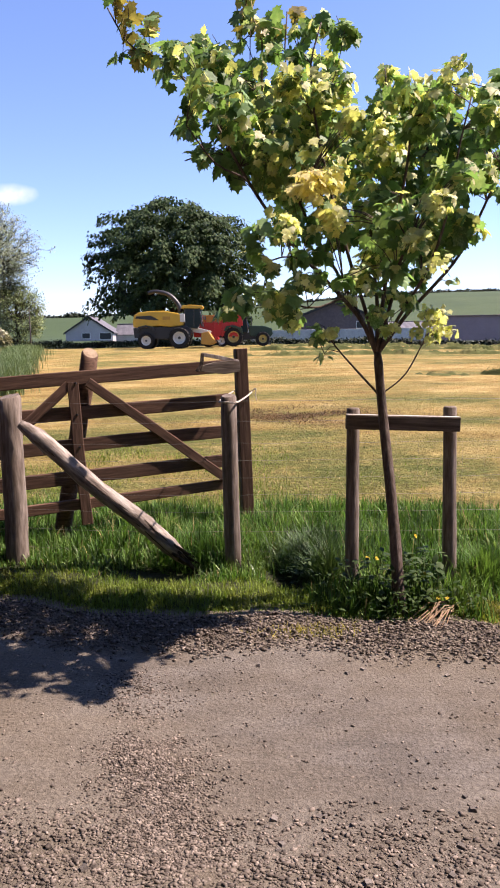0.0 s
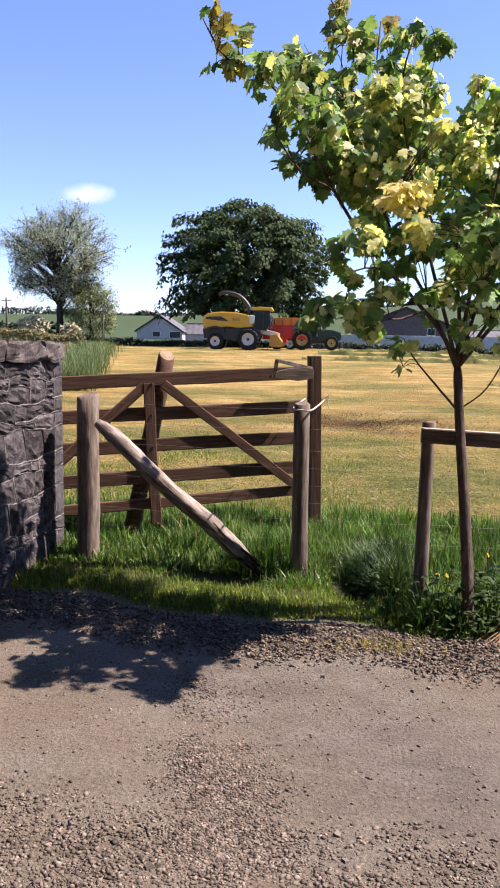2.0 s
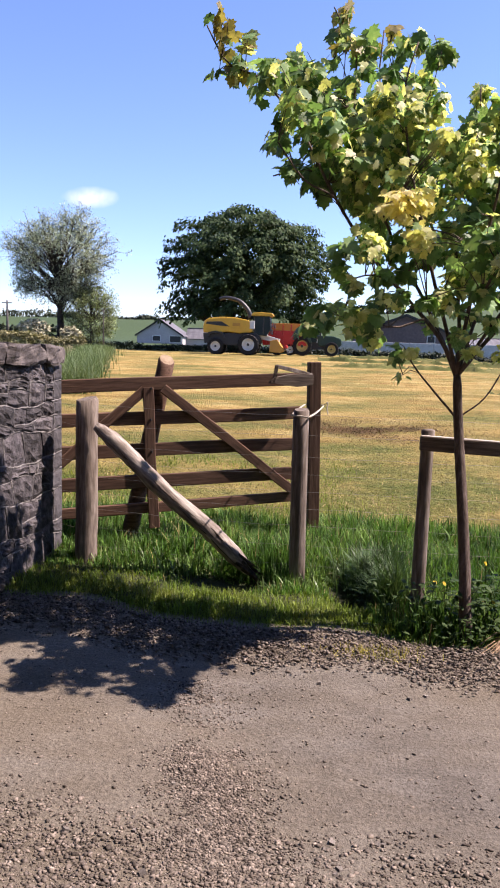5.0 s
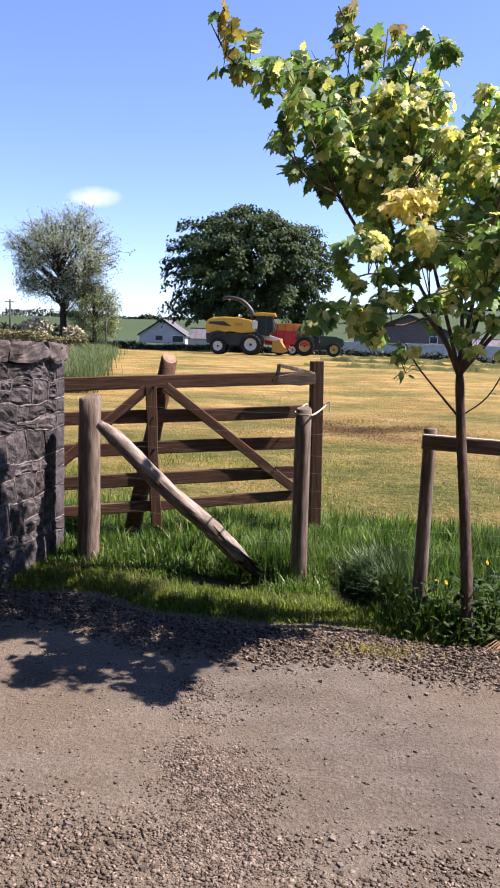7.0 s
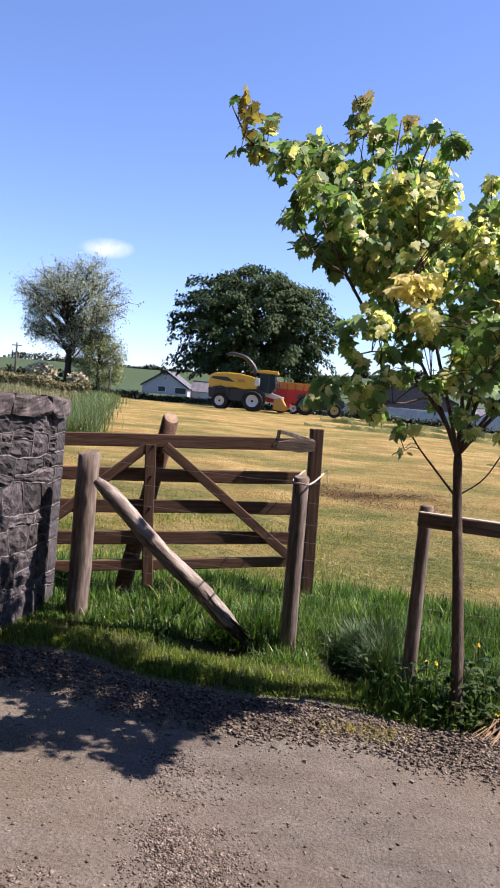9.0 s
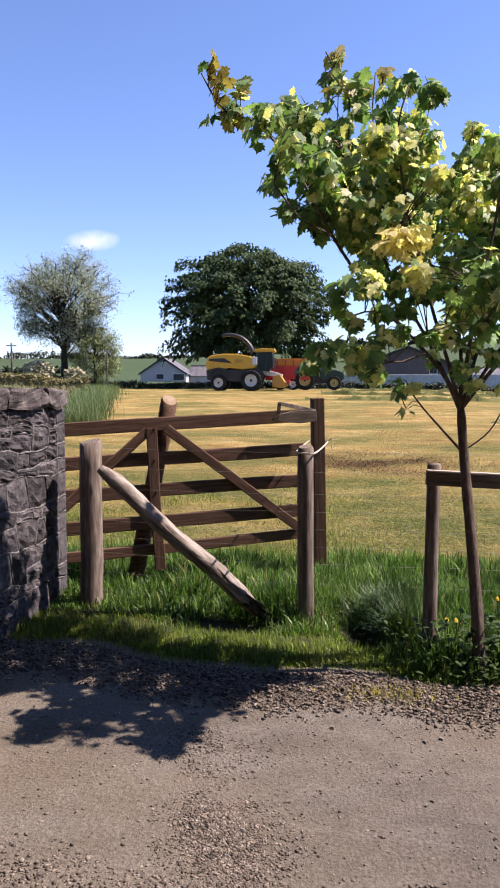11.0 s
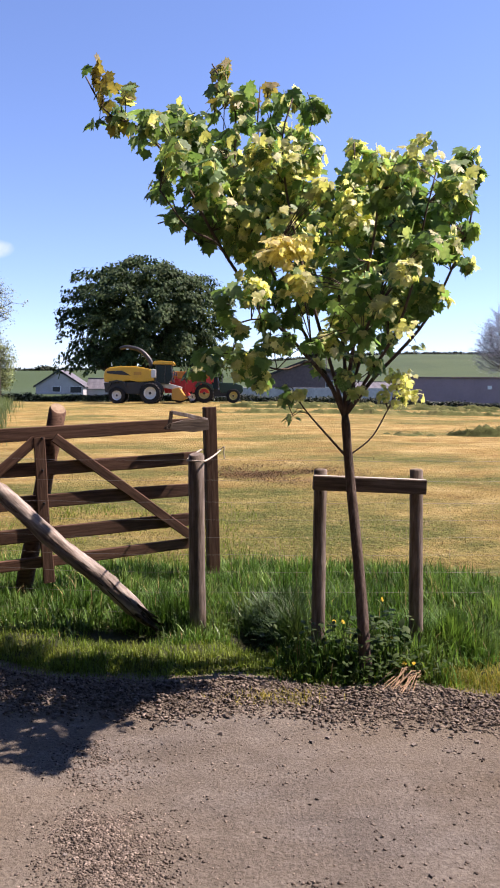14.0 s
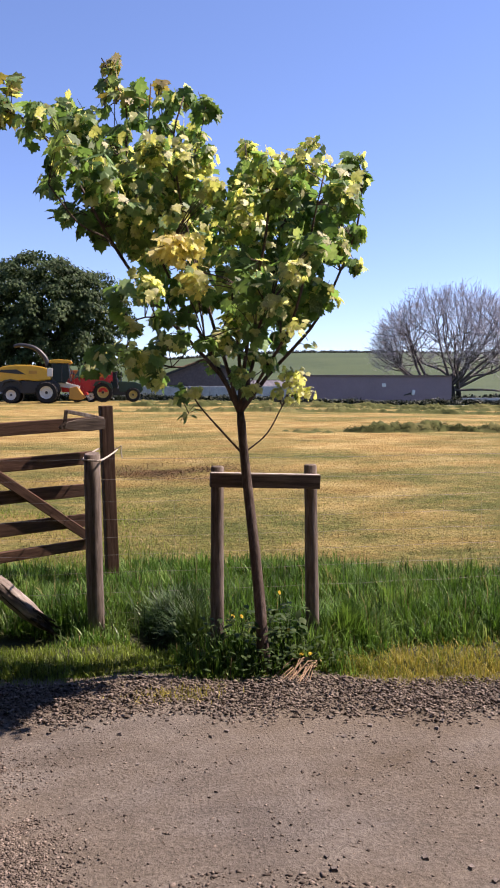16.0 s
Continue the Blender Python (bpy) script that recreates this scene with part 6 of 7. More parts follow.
def crown_tree(name, x, y, seed, label, bark, r, trunk_h, mid, rx, rz, limbs, twigs, sub, twig_len, thin, leaf=None, per=0, leaf_size=0.2, low=-0.45):
    """A trunk with limbs that reach out to fill a rounded, uneven crown, and sprays of twigs along them."""
    t = thing(name, Matrix.Translation((x, y, float(height(x, y)))), label, "tree")
    rng = np.random.default_rng(seed)
    V, F = tube([(0, 0, -0.4), (0.04, 0, trunk_h * 0.5), (0.0, 0, trunk_h), (0.1, 0, trunk_h * 1.6), (0.0, 0.1, mid)], [r * 1.35, r, r * 0.9, r * 0.6, r * 0.28], 10, 0.05, random.Random(seed))
    link_mesh("trunk", V, F, bark, t, smooth=True)
    wood, fine, ends = [], [], []
    for k in range(limbs):
        u = rng.normal(0, 1, 3)
        u /= np.linalg.norm(u)
        u[2] = max(u[2], low)
        reach = (0.80 + 0.2 * rng.uniform()) * (0.9 + 0.1 * math.sin(5 * math.atan2(u[1], u[0]) + seed))
        goal = np.array([0, 0, mid]) + u * (rx, rx * 0.9, rz) * reach
        start = np.array([0, 0, trunk_h * 0.9 + (mid - trunk_h * 0.9) * np.clip(0.45 + 0.45 * u[2] + rng.normal(0, 0.12), 0, 1)])
        bow = start + (goal - start) * 0.45 + np.array([*(rng.normal(0, 0.05, 2) * rx), 0.10 * rz * (1 - abs(u[2]))])
        pts = bend([start, start + (bow - start) * 0.5 + rng.normal(0, 0.03, 3) * rx, bow, (bow + goal) / 2 + rng.normal(0, 0.04, 3) * rx, goal], 10)
        thick = r * (rng.uniform(0.14, 0.34) if k > 8 else 0.5)
        wood.append(tube(pts, [thick * (1 - i / 9) ** 1.1 + thin for i in range(10)], 5, caps=False))
        for j in range(twigs):
            s = rng.uniform(5.0, 9.0)
            i = min(int(s), 8)
            p = pts[i] + (pts[i + 1] - pts[i]) * (s - i)
            out = p - np.array([0, 0, mid * 0.6])
            d = out / np.linalg.norm(out) + rng.normal(0, 0.75, 3)
            d /= np.linalg.norm(d)
            q = p + d * twig_len * rng.uniform(0.5, 1.2)
            h = (p + q) / 2 + rng.normal(0, 0.06, 3) * twig_len
            fine.append(tube([p, h, q], [thin, thin * 0.8, thin * 0.5], 3, caps=False))
            ends.append(q)
            for _ in range(sub):
                b = h + (q - h) * rng.uniform(0, 1)
                e = b + (d + rng.normal(0, 0.7, 3)) * twig_len * 0.4
                fine.append(tube([b, e], [thin * 0.7, thin * 0.35], 3, caps=False))
                ends.append(e)
    V, F = merge(wood)
    tagged(link_mesh("limbwork", V, F, bark, t), kind="stuff")
    V, F = merge(fine)
    tagged(link_mesh("twigwork", V, F, bark, t), kind="stuff")
    if leaf:
        q = np.repeat(np.array(ends), per, 0)
        q = q + rng.normal(0, twig_len * 0.2, q.shape)
        n = len(q)
        tagged(batch("crown", CARD_V, CARD_F, turns(rng.uniform(0, 6.3, n), rng.normal(-0.4, 0.7, n), np.zeros(n), rng.uniform(0.6, 1.3, n) * leaf_size), q, leaf, t), kind="stuff")


crown_tree("willow_tree", -26.4, 75, 7, "slender pale grey-green tree with an open airy crown", M["dark_bark"], 0.36, 2.9, 8.5, 5.9, 5.2, 110, 17, 2, 1.0, 0.022, M["pale_leaf"], 6, 0.16, low=-0.62)


def spreading_tree(name, x, y, label, tall, half, stems, seed):
    """Three boles close together, their limbs sweeping out and up to a wide dome of fine twigs."""
    t = thing(name, Matrix.Translation((x, y, float(height(x, y)))), label, "tree")
    r = np.random.default_rng(seed)
    boles = ((-5.2, 0.0, 0.42), (0.0, 0.0, 0.62), (1.7, 0.6, 0.5))
    for bx, by, br in boles:
        V, F = tube([(bx, by, -0.5), (bx + 0.1, by, 1.6), (bx - 0.1, by, 3.4), (bx, by, 5.5)], [br * 1.3, br, br * 0.85, br * 0.5], 10, 0.06, random.Random(seed))
        link_mesh("trunk", V, F, M["dark_bark"], t, smooth=True)
    wood, twigs = [], []

    def dome(a, e):
        k = 0.94 + 0.05 * math.sin(4 * a + 1.3) * math.cos(5 * e) + 0.03 * math.sin(9 * a)
        c, s = max(0.0, math.cos(e)) ** 0.85, math.copysign(abs(math.sin(e)) ** 0.85, e)
        return np.array([half * c * math.cos(a), half * 0.8 * c * math.sin(a), 0.37 * tall + 0.61 * tall * s]) * k

    def sweep(p, q, sag, n):
        mid = (p + q) / 2 + np.array([(q[0] - p[0]) * 0.10, (q[1] - p[1]) * 0.10, -sag]) + r.normal(0, 0.25, 3)
        return bend([p, p + (mid - p) * 0.55 + r.normal(0, 0.2, 3), mid, mid + (q - mid) * 0.5 + r.normal(0, 0.3, 3), q], n)

    for k in range(stems):
        a, e = 2.4 * k + r.uniform(-0.3, 0.3), math.asin(min(0.95, 0.02 + 0.93 * (k + 0.6) / stems))
        goal = dome(a, e) * 0.88
        bx, by, br = boles[0] if goal[0] < -0.35 * half else boles[1 + k % 2]
        p = np.array([bx, by, r.uniform(2.2, 5.0)])
        pts = np.array(sweep(p, goal, 0.06 * np.linalg.norm(goal[:2]), 16))
        wood.append(tube(pts, [0.26 * (1 - i / 15) ** 0.9 + 0.04 for i in range(16)], 6, caps=False))
        for b in range(16):
            i = int(r.uniform(6, 15))
            toward = dome(a + r.normal(0, 0.5), min(1.5, max(0.0, e + r.normal(0, 0.34))))
            p2 = pts[i]
            q2 = p2 + (toward - p2) * r.uniform(0.85, 1.0)
            sub = np.array(sweep(p2, q2, 0.06 * np.linalg.norm(q2 - p2), 10))
            wood.append(tube(sub, [0.062 * (1 - i / 9) + 0.022 for i in range(10)], 4, caps=False))
            for c in range(9):
                s = r.uniform(3.5, 9)
                i2 = min(int(s), 8)
                p3 = sub[i2] + (sub[i2 + 1] - sub[i2]) * (s - i2)
                out = p3 - np.array([0, 0, 0.3 * tall])
                d = out / np.linalg.norm(out) * 0.7 + r.normal(0, 0.6, 3) + (0, 0, 0.1)
                q3 = p3 + d * r.uniform(0.6, 1.4)
                twigs.append(tube([p3, (p3 + q3) / 2 + r.normal(0, 0.12, 3), q3], [0.024, 0.020, 0.014], 3, caps=False))
                for _ in range(3):
                    p4 = p3 + (q3 - p3) * r.uniform(0.3, 1.0)
                    twigs.append(tube([p4, p4 + (d * 0.4 + r.normal(0, 0.5, 3)) * 0.8], [0.019, 0.012], 3, caps=False))
    for reach, drop in (((-14, -3, 2.8), 0.9), ((19, -4, 0.6), -0.6)):
        pts = sweep(np.array([0.3, 0, 2.2]), np.array(reach, float), drop, 14)
        wood.append(tube(pts, [0.22 * (1 - i / 13) + 0.05 for i in range(14)], 5, caps=False))
    for k in range(2000):                      # the outer shell of twigs, each a small fan
        a, e = r.uniform(0, 6.3), math.asin(r.uniform(-0.1, 1.0))
        q = dome(a, e) * r.uniform(0.92, 1.01)
        p = q * r.uniform(0.87, 0.93) + r.normal(0, 0.4, 3)
        twigs.append(tube([p, (p + q) / 2 + r.normal(0, 0.15, 3), q], [0.024, 0.018, 0.012], 3, caps=False))
        for _ in range(3):
            b = p + (q - p) * r.uniform(0.2, 0.9)
            twigs.append(tube([b, b + (q - p) * 0.3 + r.normal(0, 0.45, 3)], [0.018, 0.011], 3, caps=False))
    V, F = merge(wood)
    tagged(link_mesh("limbwork", V, F, M["grey_bark"], t), kind="stuff")
    V, F = merge(twigs)
    tagged(link_mesh("twigwork", V, F, M["hazed_twig"], t), kind="stuff")


spreading_tree("bare_tree", 65.5, 140, "wide leafless-looking tree with mauve twigs coloured paler for distance haze", 24.5, 17.2, 22, 23)


def bush(name, x, y, wx, wy, h, seed, n, size, mat, label, category="bush", z0=None):
    z = float(height(x, y)) if z0 is None else z0
    r = np.random.default_rng(seed)
    u = r.normal(0, 1, (n, 3))
    u /= np.linalg.norm(u, axis=1)[:, None]
    k = r.uniform(0.5, 1.0, n) ** 0.5 * (0.8 + 0.2 * np.sin(4 * u[:, 0] + seed) * np.sin(5 * u[:, 2] + 3 * u[:, 1]))
    P = u * k[:, None] * (wx / 2, wy / 2, h / 2) + (0, 0, h / 2)
    t = thing(name, Matrix.Translation((x, y, z)), label, category)
    out = [tube([(0.1 * i - 0.15, 0, -0.1), (0.25 * i - 0.4, 0, h * 0.35), (0.4 * i - 0.6, 0, h * 0.7)], [0.07, 0.05, 0.02], 5) for i in range(4)]
    V, F = merge(out)
    link_mesh("stems", V, F, M["dark_bark"], t)
    tagged(batch("foliage", CARD_V, CARD_F, turns(r.uniform(0, 6.3, n), r.normal(-0.3, 0.7, n), np.zeros(n), r.uniform(0.6, 1.3, n) * size), P, mat, t), kind="stuff")


bush("hawthorn_bush", -27.6, 71, 3.6, 2.5, 2.2, 5, 1500, 0.30, M["may"], "hawthorn bush white with blossom")
bush("hawthorn_bush", -24.1, 71.5, 2.6, 2.4, 2.1, 6, 1100, 0.30, M["may"], "hawthorn bush white with blossom")
crown_tree("young_tree", -23.4, 75.6, 9, "soft olive-green young tree beneath the pale tree", M["dark_bark"], 0.10, 1.0, 3.7, 2.9, 2.8, 64, 11, 2, 0.85, 0.014, M["olive_leaf"], 5, 0.15, low=-0.75)
bush("shrub", -2.2, 88.5, 5.5, 4.0, 5.0, 10, 3600, 0.42, M["far_leaf"], "dark shrub below the large tree")


def hedge(x0, y0, x1, y1, wide, tall, n, size, seed, mat, label, dz=0.0):
    r = np.random.default_rng(seed)
    s = r.uniform(0, 1, n)
    x, y = x0 + (x1 - x0) * s, y0 + (y1 - y0) * s
    L = math.hypot(x1 - x0, y1 - y0)
    bump = 0.8 + 0.2 * np.sin(s * L * 0.9 + seed) * np.sin(s * L * 0.37 + 1)
    w = r.uniform(-0.5, 0.5, n)
    z = height(x, y) + dz + tall * bump * (1 - 1.2 * w * w) * r.uniform(0.0, 1.0, n) ** 0.6
    dx, dy = -(y1 - y0) / L, (x1 - x0) / L
    P = np.stack([x + dx * w * wide, y + dy * w * wide, z - size * 0.2], 1)
    ob = batch("hedge", CARD_V, CARD_F, turns(r.uniform(0, 6.3, n), r.normal(-0.2, 0.7, n), np.zeros(n), r.uniform(0.6, 1.3, n) * size), P, mat)
    tagged(ob, label, "hedge", kind="stuff")


hedge(-46, 77.5, -7, 78.5, 1.2, 0.95, 14000, 0.22, 1, M["hedge"], "low dark clipped hedge behind the field")
hedge(-7, 86.5, 82, 84, 1.3, 0.85, 26000, 0.24, 2, M["hedge"], "low dark hedge bounding the hay field")
hedge(58, 131, 110, 131, 1.6, 1.7, 5000, 0.5, 6, M["hedge"], "dark hedge beyond the long barn")
hedge(-40, 64, -21.0, 66, 1.6, 1.55, 9000, 0.22, 3, M["rough"], "rough brownish hedge beneath the pale tree")
hedge(-140, 398, 330, 402, 4, 1.7, 24000, 1.0, 4, M["hedge"], "dark hedge line along the crest of the hill")
hedge(-160, 190, -74, 216, 4, 2.2, 3600, 1.3, 5, M["hedge"], "distant hedge between green fields")
for k, (x, y, w, h) in enumerate(((-128, 392, 34, 6.0), (-150, 384, 46, 6.0), (-92, 396, 12, 4), (-60, 398, 9, 4.5), (-15, 399, 10, 5), (20, 399, 12, 8), (50, 400, 8, 7), (-190, 380, 36, 14))):
    bush("distant_tree", x, y, w, w * 0.7, h, 40 + k, 1100, 1.4, M["hedge"], "distant dark tree clump on the hill", "tree", float(height(x, y)) - 0.3 * h)


# unseen hedge, added behind the view to block sky light and deepen shade
hedge(-26, -5.5, 22, -5.5, 2.4, 14.5, 44000, 0.8, 8, M["hedge"], "unseen tall hedge added behind the view to cut sky light")
# a second unseen hedge, added left of the view to block more sky
hedge(-10.5, -5.5, -12.5, 13, 2.2, 13.0, 20000, 0.8, 12, M["hedge"], "unseen tall hedge added on the left to cut sky light")


# ---------------------------------------------------------------- farm buildings
def gable_building(name, x, y, width, depth, eave, ridge, wall, roof, label, category, dz=0.0, windows=(), turn=0.0, over=0.35):
    """Gable end towards the track."""
    z = float(height(x, y)) + dz
    h = thing(name, pose(x, y, z, 0, 0, turn), label, category)
    part("wall_shell", prism([(-width / 2, -0.5), (width / 2, -0.5), (width / 2, eave), (0, ridge), (-width / 2, eave)], depth), wall, h)
    k = (ridge - eave) / (width / 2)
    for s in (-1, 1):
        e = width / 2 + over
        part("roof_slope", prism([(0, ridge + 0.12), (0, ridge + 0.26), (s * e, ridge - k * e + 0.26), (s * e, ridge - k * e + 0.12)], depth + 0.7), roof, h)
        f = width / 2 + over
        part("bargeboard", prism([(0, ridge - 0.1), (0, ridge + 0.30), (s * f, ridge - k * f + 0.30), (s * f, ridge - k * f - 0.05)], 0.06), M["black"], h).location = (0, -depth / 2 - 0.38, 0)
    for wx, wz, ww, wh in windows:
        w = thing("window", pose(wx, -depth / 2 - 0.02, wz), "", "")
        w.parent = h
        for key in ("label", "category"):
            if key in w:
                del w[key]
        part("frame", box((ww + 0.16, 0.1, wh + 0.16), None, 0.02), M["white"], w)
        part("pane", box((ww, 0.06, wh), pose(0, -0.04, 0), 0.005), M["black"], w)
    return h


def side_building(name, x, y, length, depth, eave, ridge, wall, roof, label, category, dz=0.0, turn=0.0, ribs=0, rib=0.05):
    """Long side towards the track; ridge along x."""
    z = float(height(x, y)) + dz
    h = thing(name, pose(x, y, z, 0, 0, turn), label, category)
    part("wall_shell", box((length, depth, eave + 0.5), pose(0, 0, (eave - 0.5) / 2)), wall, h)
    for s in (-1, 1):
        bm = bmesh.new()
        e = depth / 2 + 0.3
        q = (ridge - eave) / (depth / 2)
        ze = ridge - q * e
        n = max(2, ribs)
        rows = []
        for i in range(n + 1):
            xx = -length / 2 - 0.2 + (length + 0.4) * i / n
            dzr = rib if i % 2 else 0.0
            rows.append([bm.verts.new((xx, 0, ridge + 0.1 + dzr)), bm.verts.new((xx, s * e, ze + 0.1 + dzr)), bm.verts.new((xx, s * e, ze)), bm.verts.new((xx, 0, ridge))])
        for i in range(n):
            for k in range(4):
                bm.faces.new((rows[i][k], rows[i][(k + 1) % 4], rows[i + 1][(k + 1) % 4], rows[i + 1][k]))
        bm.faces.new(rows[0])
        bm.faces.new(rows[-1])
        bmesh.ops.recalc_face_normals(bm, faces=bm.faces)
        part("roof_slope", bm, roof, h)
    part("ridge_cap", box((length + 0.4, 0.5, 0.14), pose(0, 0, ridge + 0.14), 0.04), roof, h)
    return h


gable_building("bungalow", -31.4, 152, 9.2, 10, 1.75, 4.75, M["render"], M["slate"], "white rendered bungalow with a grey slate gable roof", "house", dz=-0.3, windows=((-0.6, 1.2, 1.5, 1.0), (3.2, 1.1, 2.2, 1.2)))
side_building("house_extension", -24.6, 154, 4.4, 6, 1.9, 3.9, M["render"], M["slate"], "low white rendered extension with a slate roof", "house", dz=-0.3, ribs=8)
barn = side_building("long_barn", 45.0, 129, 27, 8, 4.5, 4.58, M["barn_roof"], M["sheet"], "long low barn clad in mauve-grey sheeting", "barn", dz=0.15, ribs=60, rib=0.02)
part("small_window", box((0.7, 0.1, 0.6), pose(0.8, -4.03, 2.9), 0.02), M["white"], barn, "small white window")
part("wall_vent", box((0.5, 0.5, 0.9), pose(6.2, -4.1, 1.6, 0, 12, 0), 0.06), M["white"], barn, "white vent cowl")
part("flashing", box((1.4, 0.12, 0.2), pose(5.2, -4.05, 1.3, 0, -15, 0), 0.02), M["black"], barn)
gable_building("farm_shed", 12.3, 118, 13.4, 20, 3.2, 5.8, M["sheet"], M["sheet"], "grey sheeted farm shed with a shallow gable", "shed", windows=((3.6, 2.6, 1.0, 0.9),))
side_building("grey_shed", 24.6, 128, 12, 10, 2.6, 3.7, M["sheet"], M["slate"], "grey sheeted farm shed beside the long barn", "shed", ribs=24)
wall_b = thing("yard_wall", Matrix.Translation((13, 97, 1.2)), "long pale concrete yard wall behind the hedge", "wall")
for i in range(10):
    part("panel", box((3.0, 0.25, 1.75), pose(-18 + i * 3.02, 0, 0.95), 0.03), M["block"], wall_b)
wall_c = thing("yard_wall", Matrix.Translation((68, 96, 0.6)), "long pale concrete kerb wall beyond the hedge", "wall")
for i in range(14):
    part("panel", box((3.0, 0.25, 0.62), pose(-20 + i * 3.02, 0, 0.45), 0.03), M["block"], wall_c)

rail_f = thing("white_railing", Matrix.Translation((-6.6, 95, 1.4)), "white painted garden railing behind the large tree", "railing")
for i in range(8):
    part("upright", box((0.14, 0.1, 1.9), pose(-2.1 + i * 0.6, 0, 0.95), 0.02), M["white"], rail_f)
for z in (0.5, 1.15, 1.8):
    part("bar", box((4.6, 0.08, 0.16), pose(0, -0.03, z), 0.02), M["white"], rail_f)


def pole(x, y, tall, label, arm=True, thick=1.0):
    z = float(height(x, y))
    p = thing("telegraph_pole", Matrix.Translation((x, y, z)), label, "pole")
    V, F = tube([(0, 0, -0.3), (0.02, 0, tall * 0.5), (0, 0, tall)], [0.15 * thick, 0.13 * thick, 0.10 * thick], 10)
    link_mesh("mast", V, F, M["grey_bark"], p, smooth=True)
    if arm:
        part("crossarm", box((1.3, 0.1, 0.12), pose(0, 0, tall - 0.35), 0.02), M["grey_bark"], p)
        for s in (-0.5, 0.0, 0.5):
            V, F = tube([(s, 0, tall - 0.29), (s, 0, tall - 0.12)], [0.05, 0.03], 6)
            link_mesh("insulator", V, F, M["white"], p)


pole(-38.4, 90, 4.7, "grey wooden telegraph pole with a crossarm")
pole(-21.6, 74, 4.0, "slim grey wooden pole beside the shrub", False, 0.5)
pole(21.4, 150, 11, "grey wooden telegraph pole with a crossarm")


# ---------------------------------------------------------------- farm machines
def wheel(parent, x, y, r, w, rim_mat, name="wheel", lugs=18):
    wh = new(name)
    wh.empty_display_size = 0.1
    wh.parent = parent
    wh.location = (x, y, r)
    ring = [(r * 0.60, -w / 2), (r * 0.92, -w / 2), (r, -w * 0.32), (r, w * 0.32), (r * 0.92, w / 2), (r * 0.60, w / 2)]
    n, V, F = 28, [], []
    for i in range(n):
        a = 2 * math.pi * i / n
        for q, d in ring:
            V.append((q * math.cos(a), d, q * math.sin(a)))
    for i in range(n):
        for k in range(6):
            F.append((i * 6 + k, i * 6 + (k + 1) % 6, ((i + 1) % n) * 6 + (k + 1) % 6, ((i + 1) % n) * 6 + k))
    o = len(V)
    for i in range(lugs):
        a = 2 * math.pi * i / lugs
        for da, d in ((-0.05, -w * 0.45), (0.05, -w * 0.45), (0.13, 0), (0.03, 0)):
            for q in (r * 0.97, r * 1.045):
                V.append((q * math.cos(a + da), d, q * math.sin(a + da)))
        b = o + i * 8
        F += [(b + 1, b + 3, b + 5, b + 7), (b, b + 1, b + 3, b + 2), (b + 6, b + 7, b + 1, b), (b + 2, b + 3, b + 5, b + 4), (b + 4, b + 5, b + 7, b + 6)]
    link_mesh("tyre", V, F, M["tyre"], wh)
    V, F = [], []
    prof = [(0.0, -w * 0.22), (r * 0.16, -w * 0.30), (r * 0.2, -w * 0.18), (r * 0.46, -w * 0.20), (r * 0.56, -w * 0.46), (r * 0.61, -w * 0.48), (r * 0.61, w * 0.48)]
    for i in range(n):
        a = 2 * math.pi * i / n
        for q, d in prof:
            V.append((q * math.cos(a), d, q * math.sin(a)))
    k = len(prof)
    for i in range(n):
        for j in range(k - 1):
            F.append((i * k + j, i * k + j + 1, ((i + 1) % n) * k + j + 1, ((i + 1) % n) * k + j))
    link_mesh("rim", V, F, rim_mat, wh)
    V, F = tube([(0, -w * 0.34, 0), (0, -w * 0.24, 0)], [r * 0.12, r * 0.16], 12)
    link_mesh("hub", V, F, M["black"], wh)
    return wh


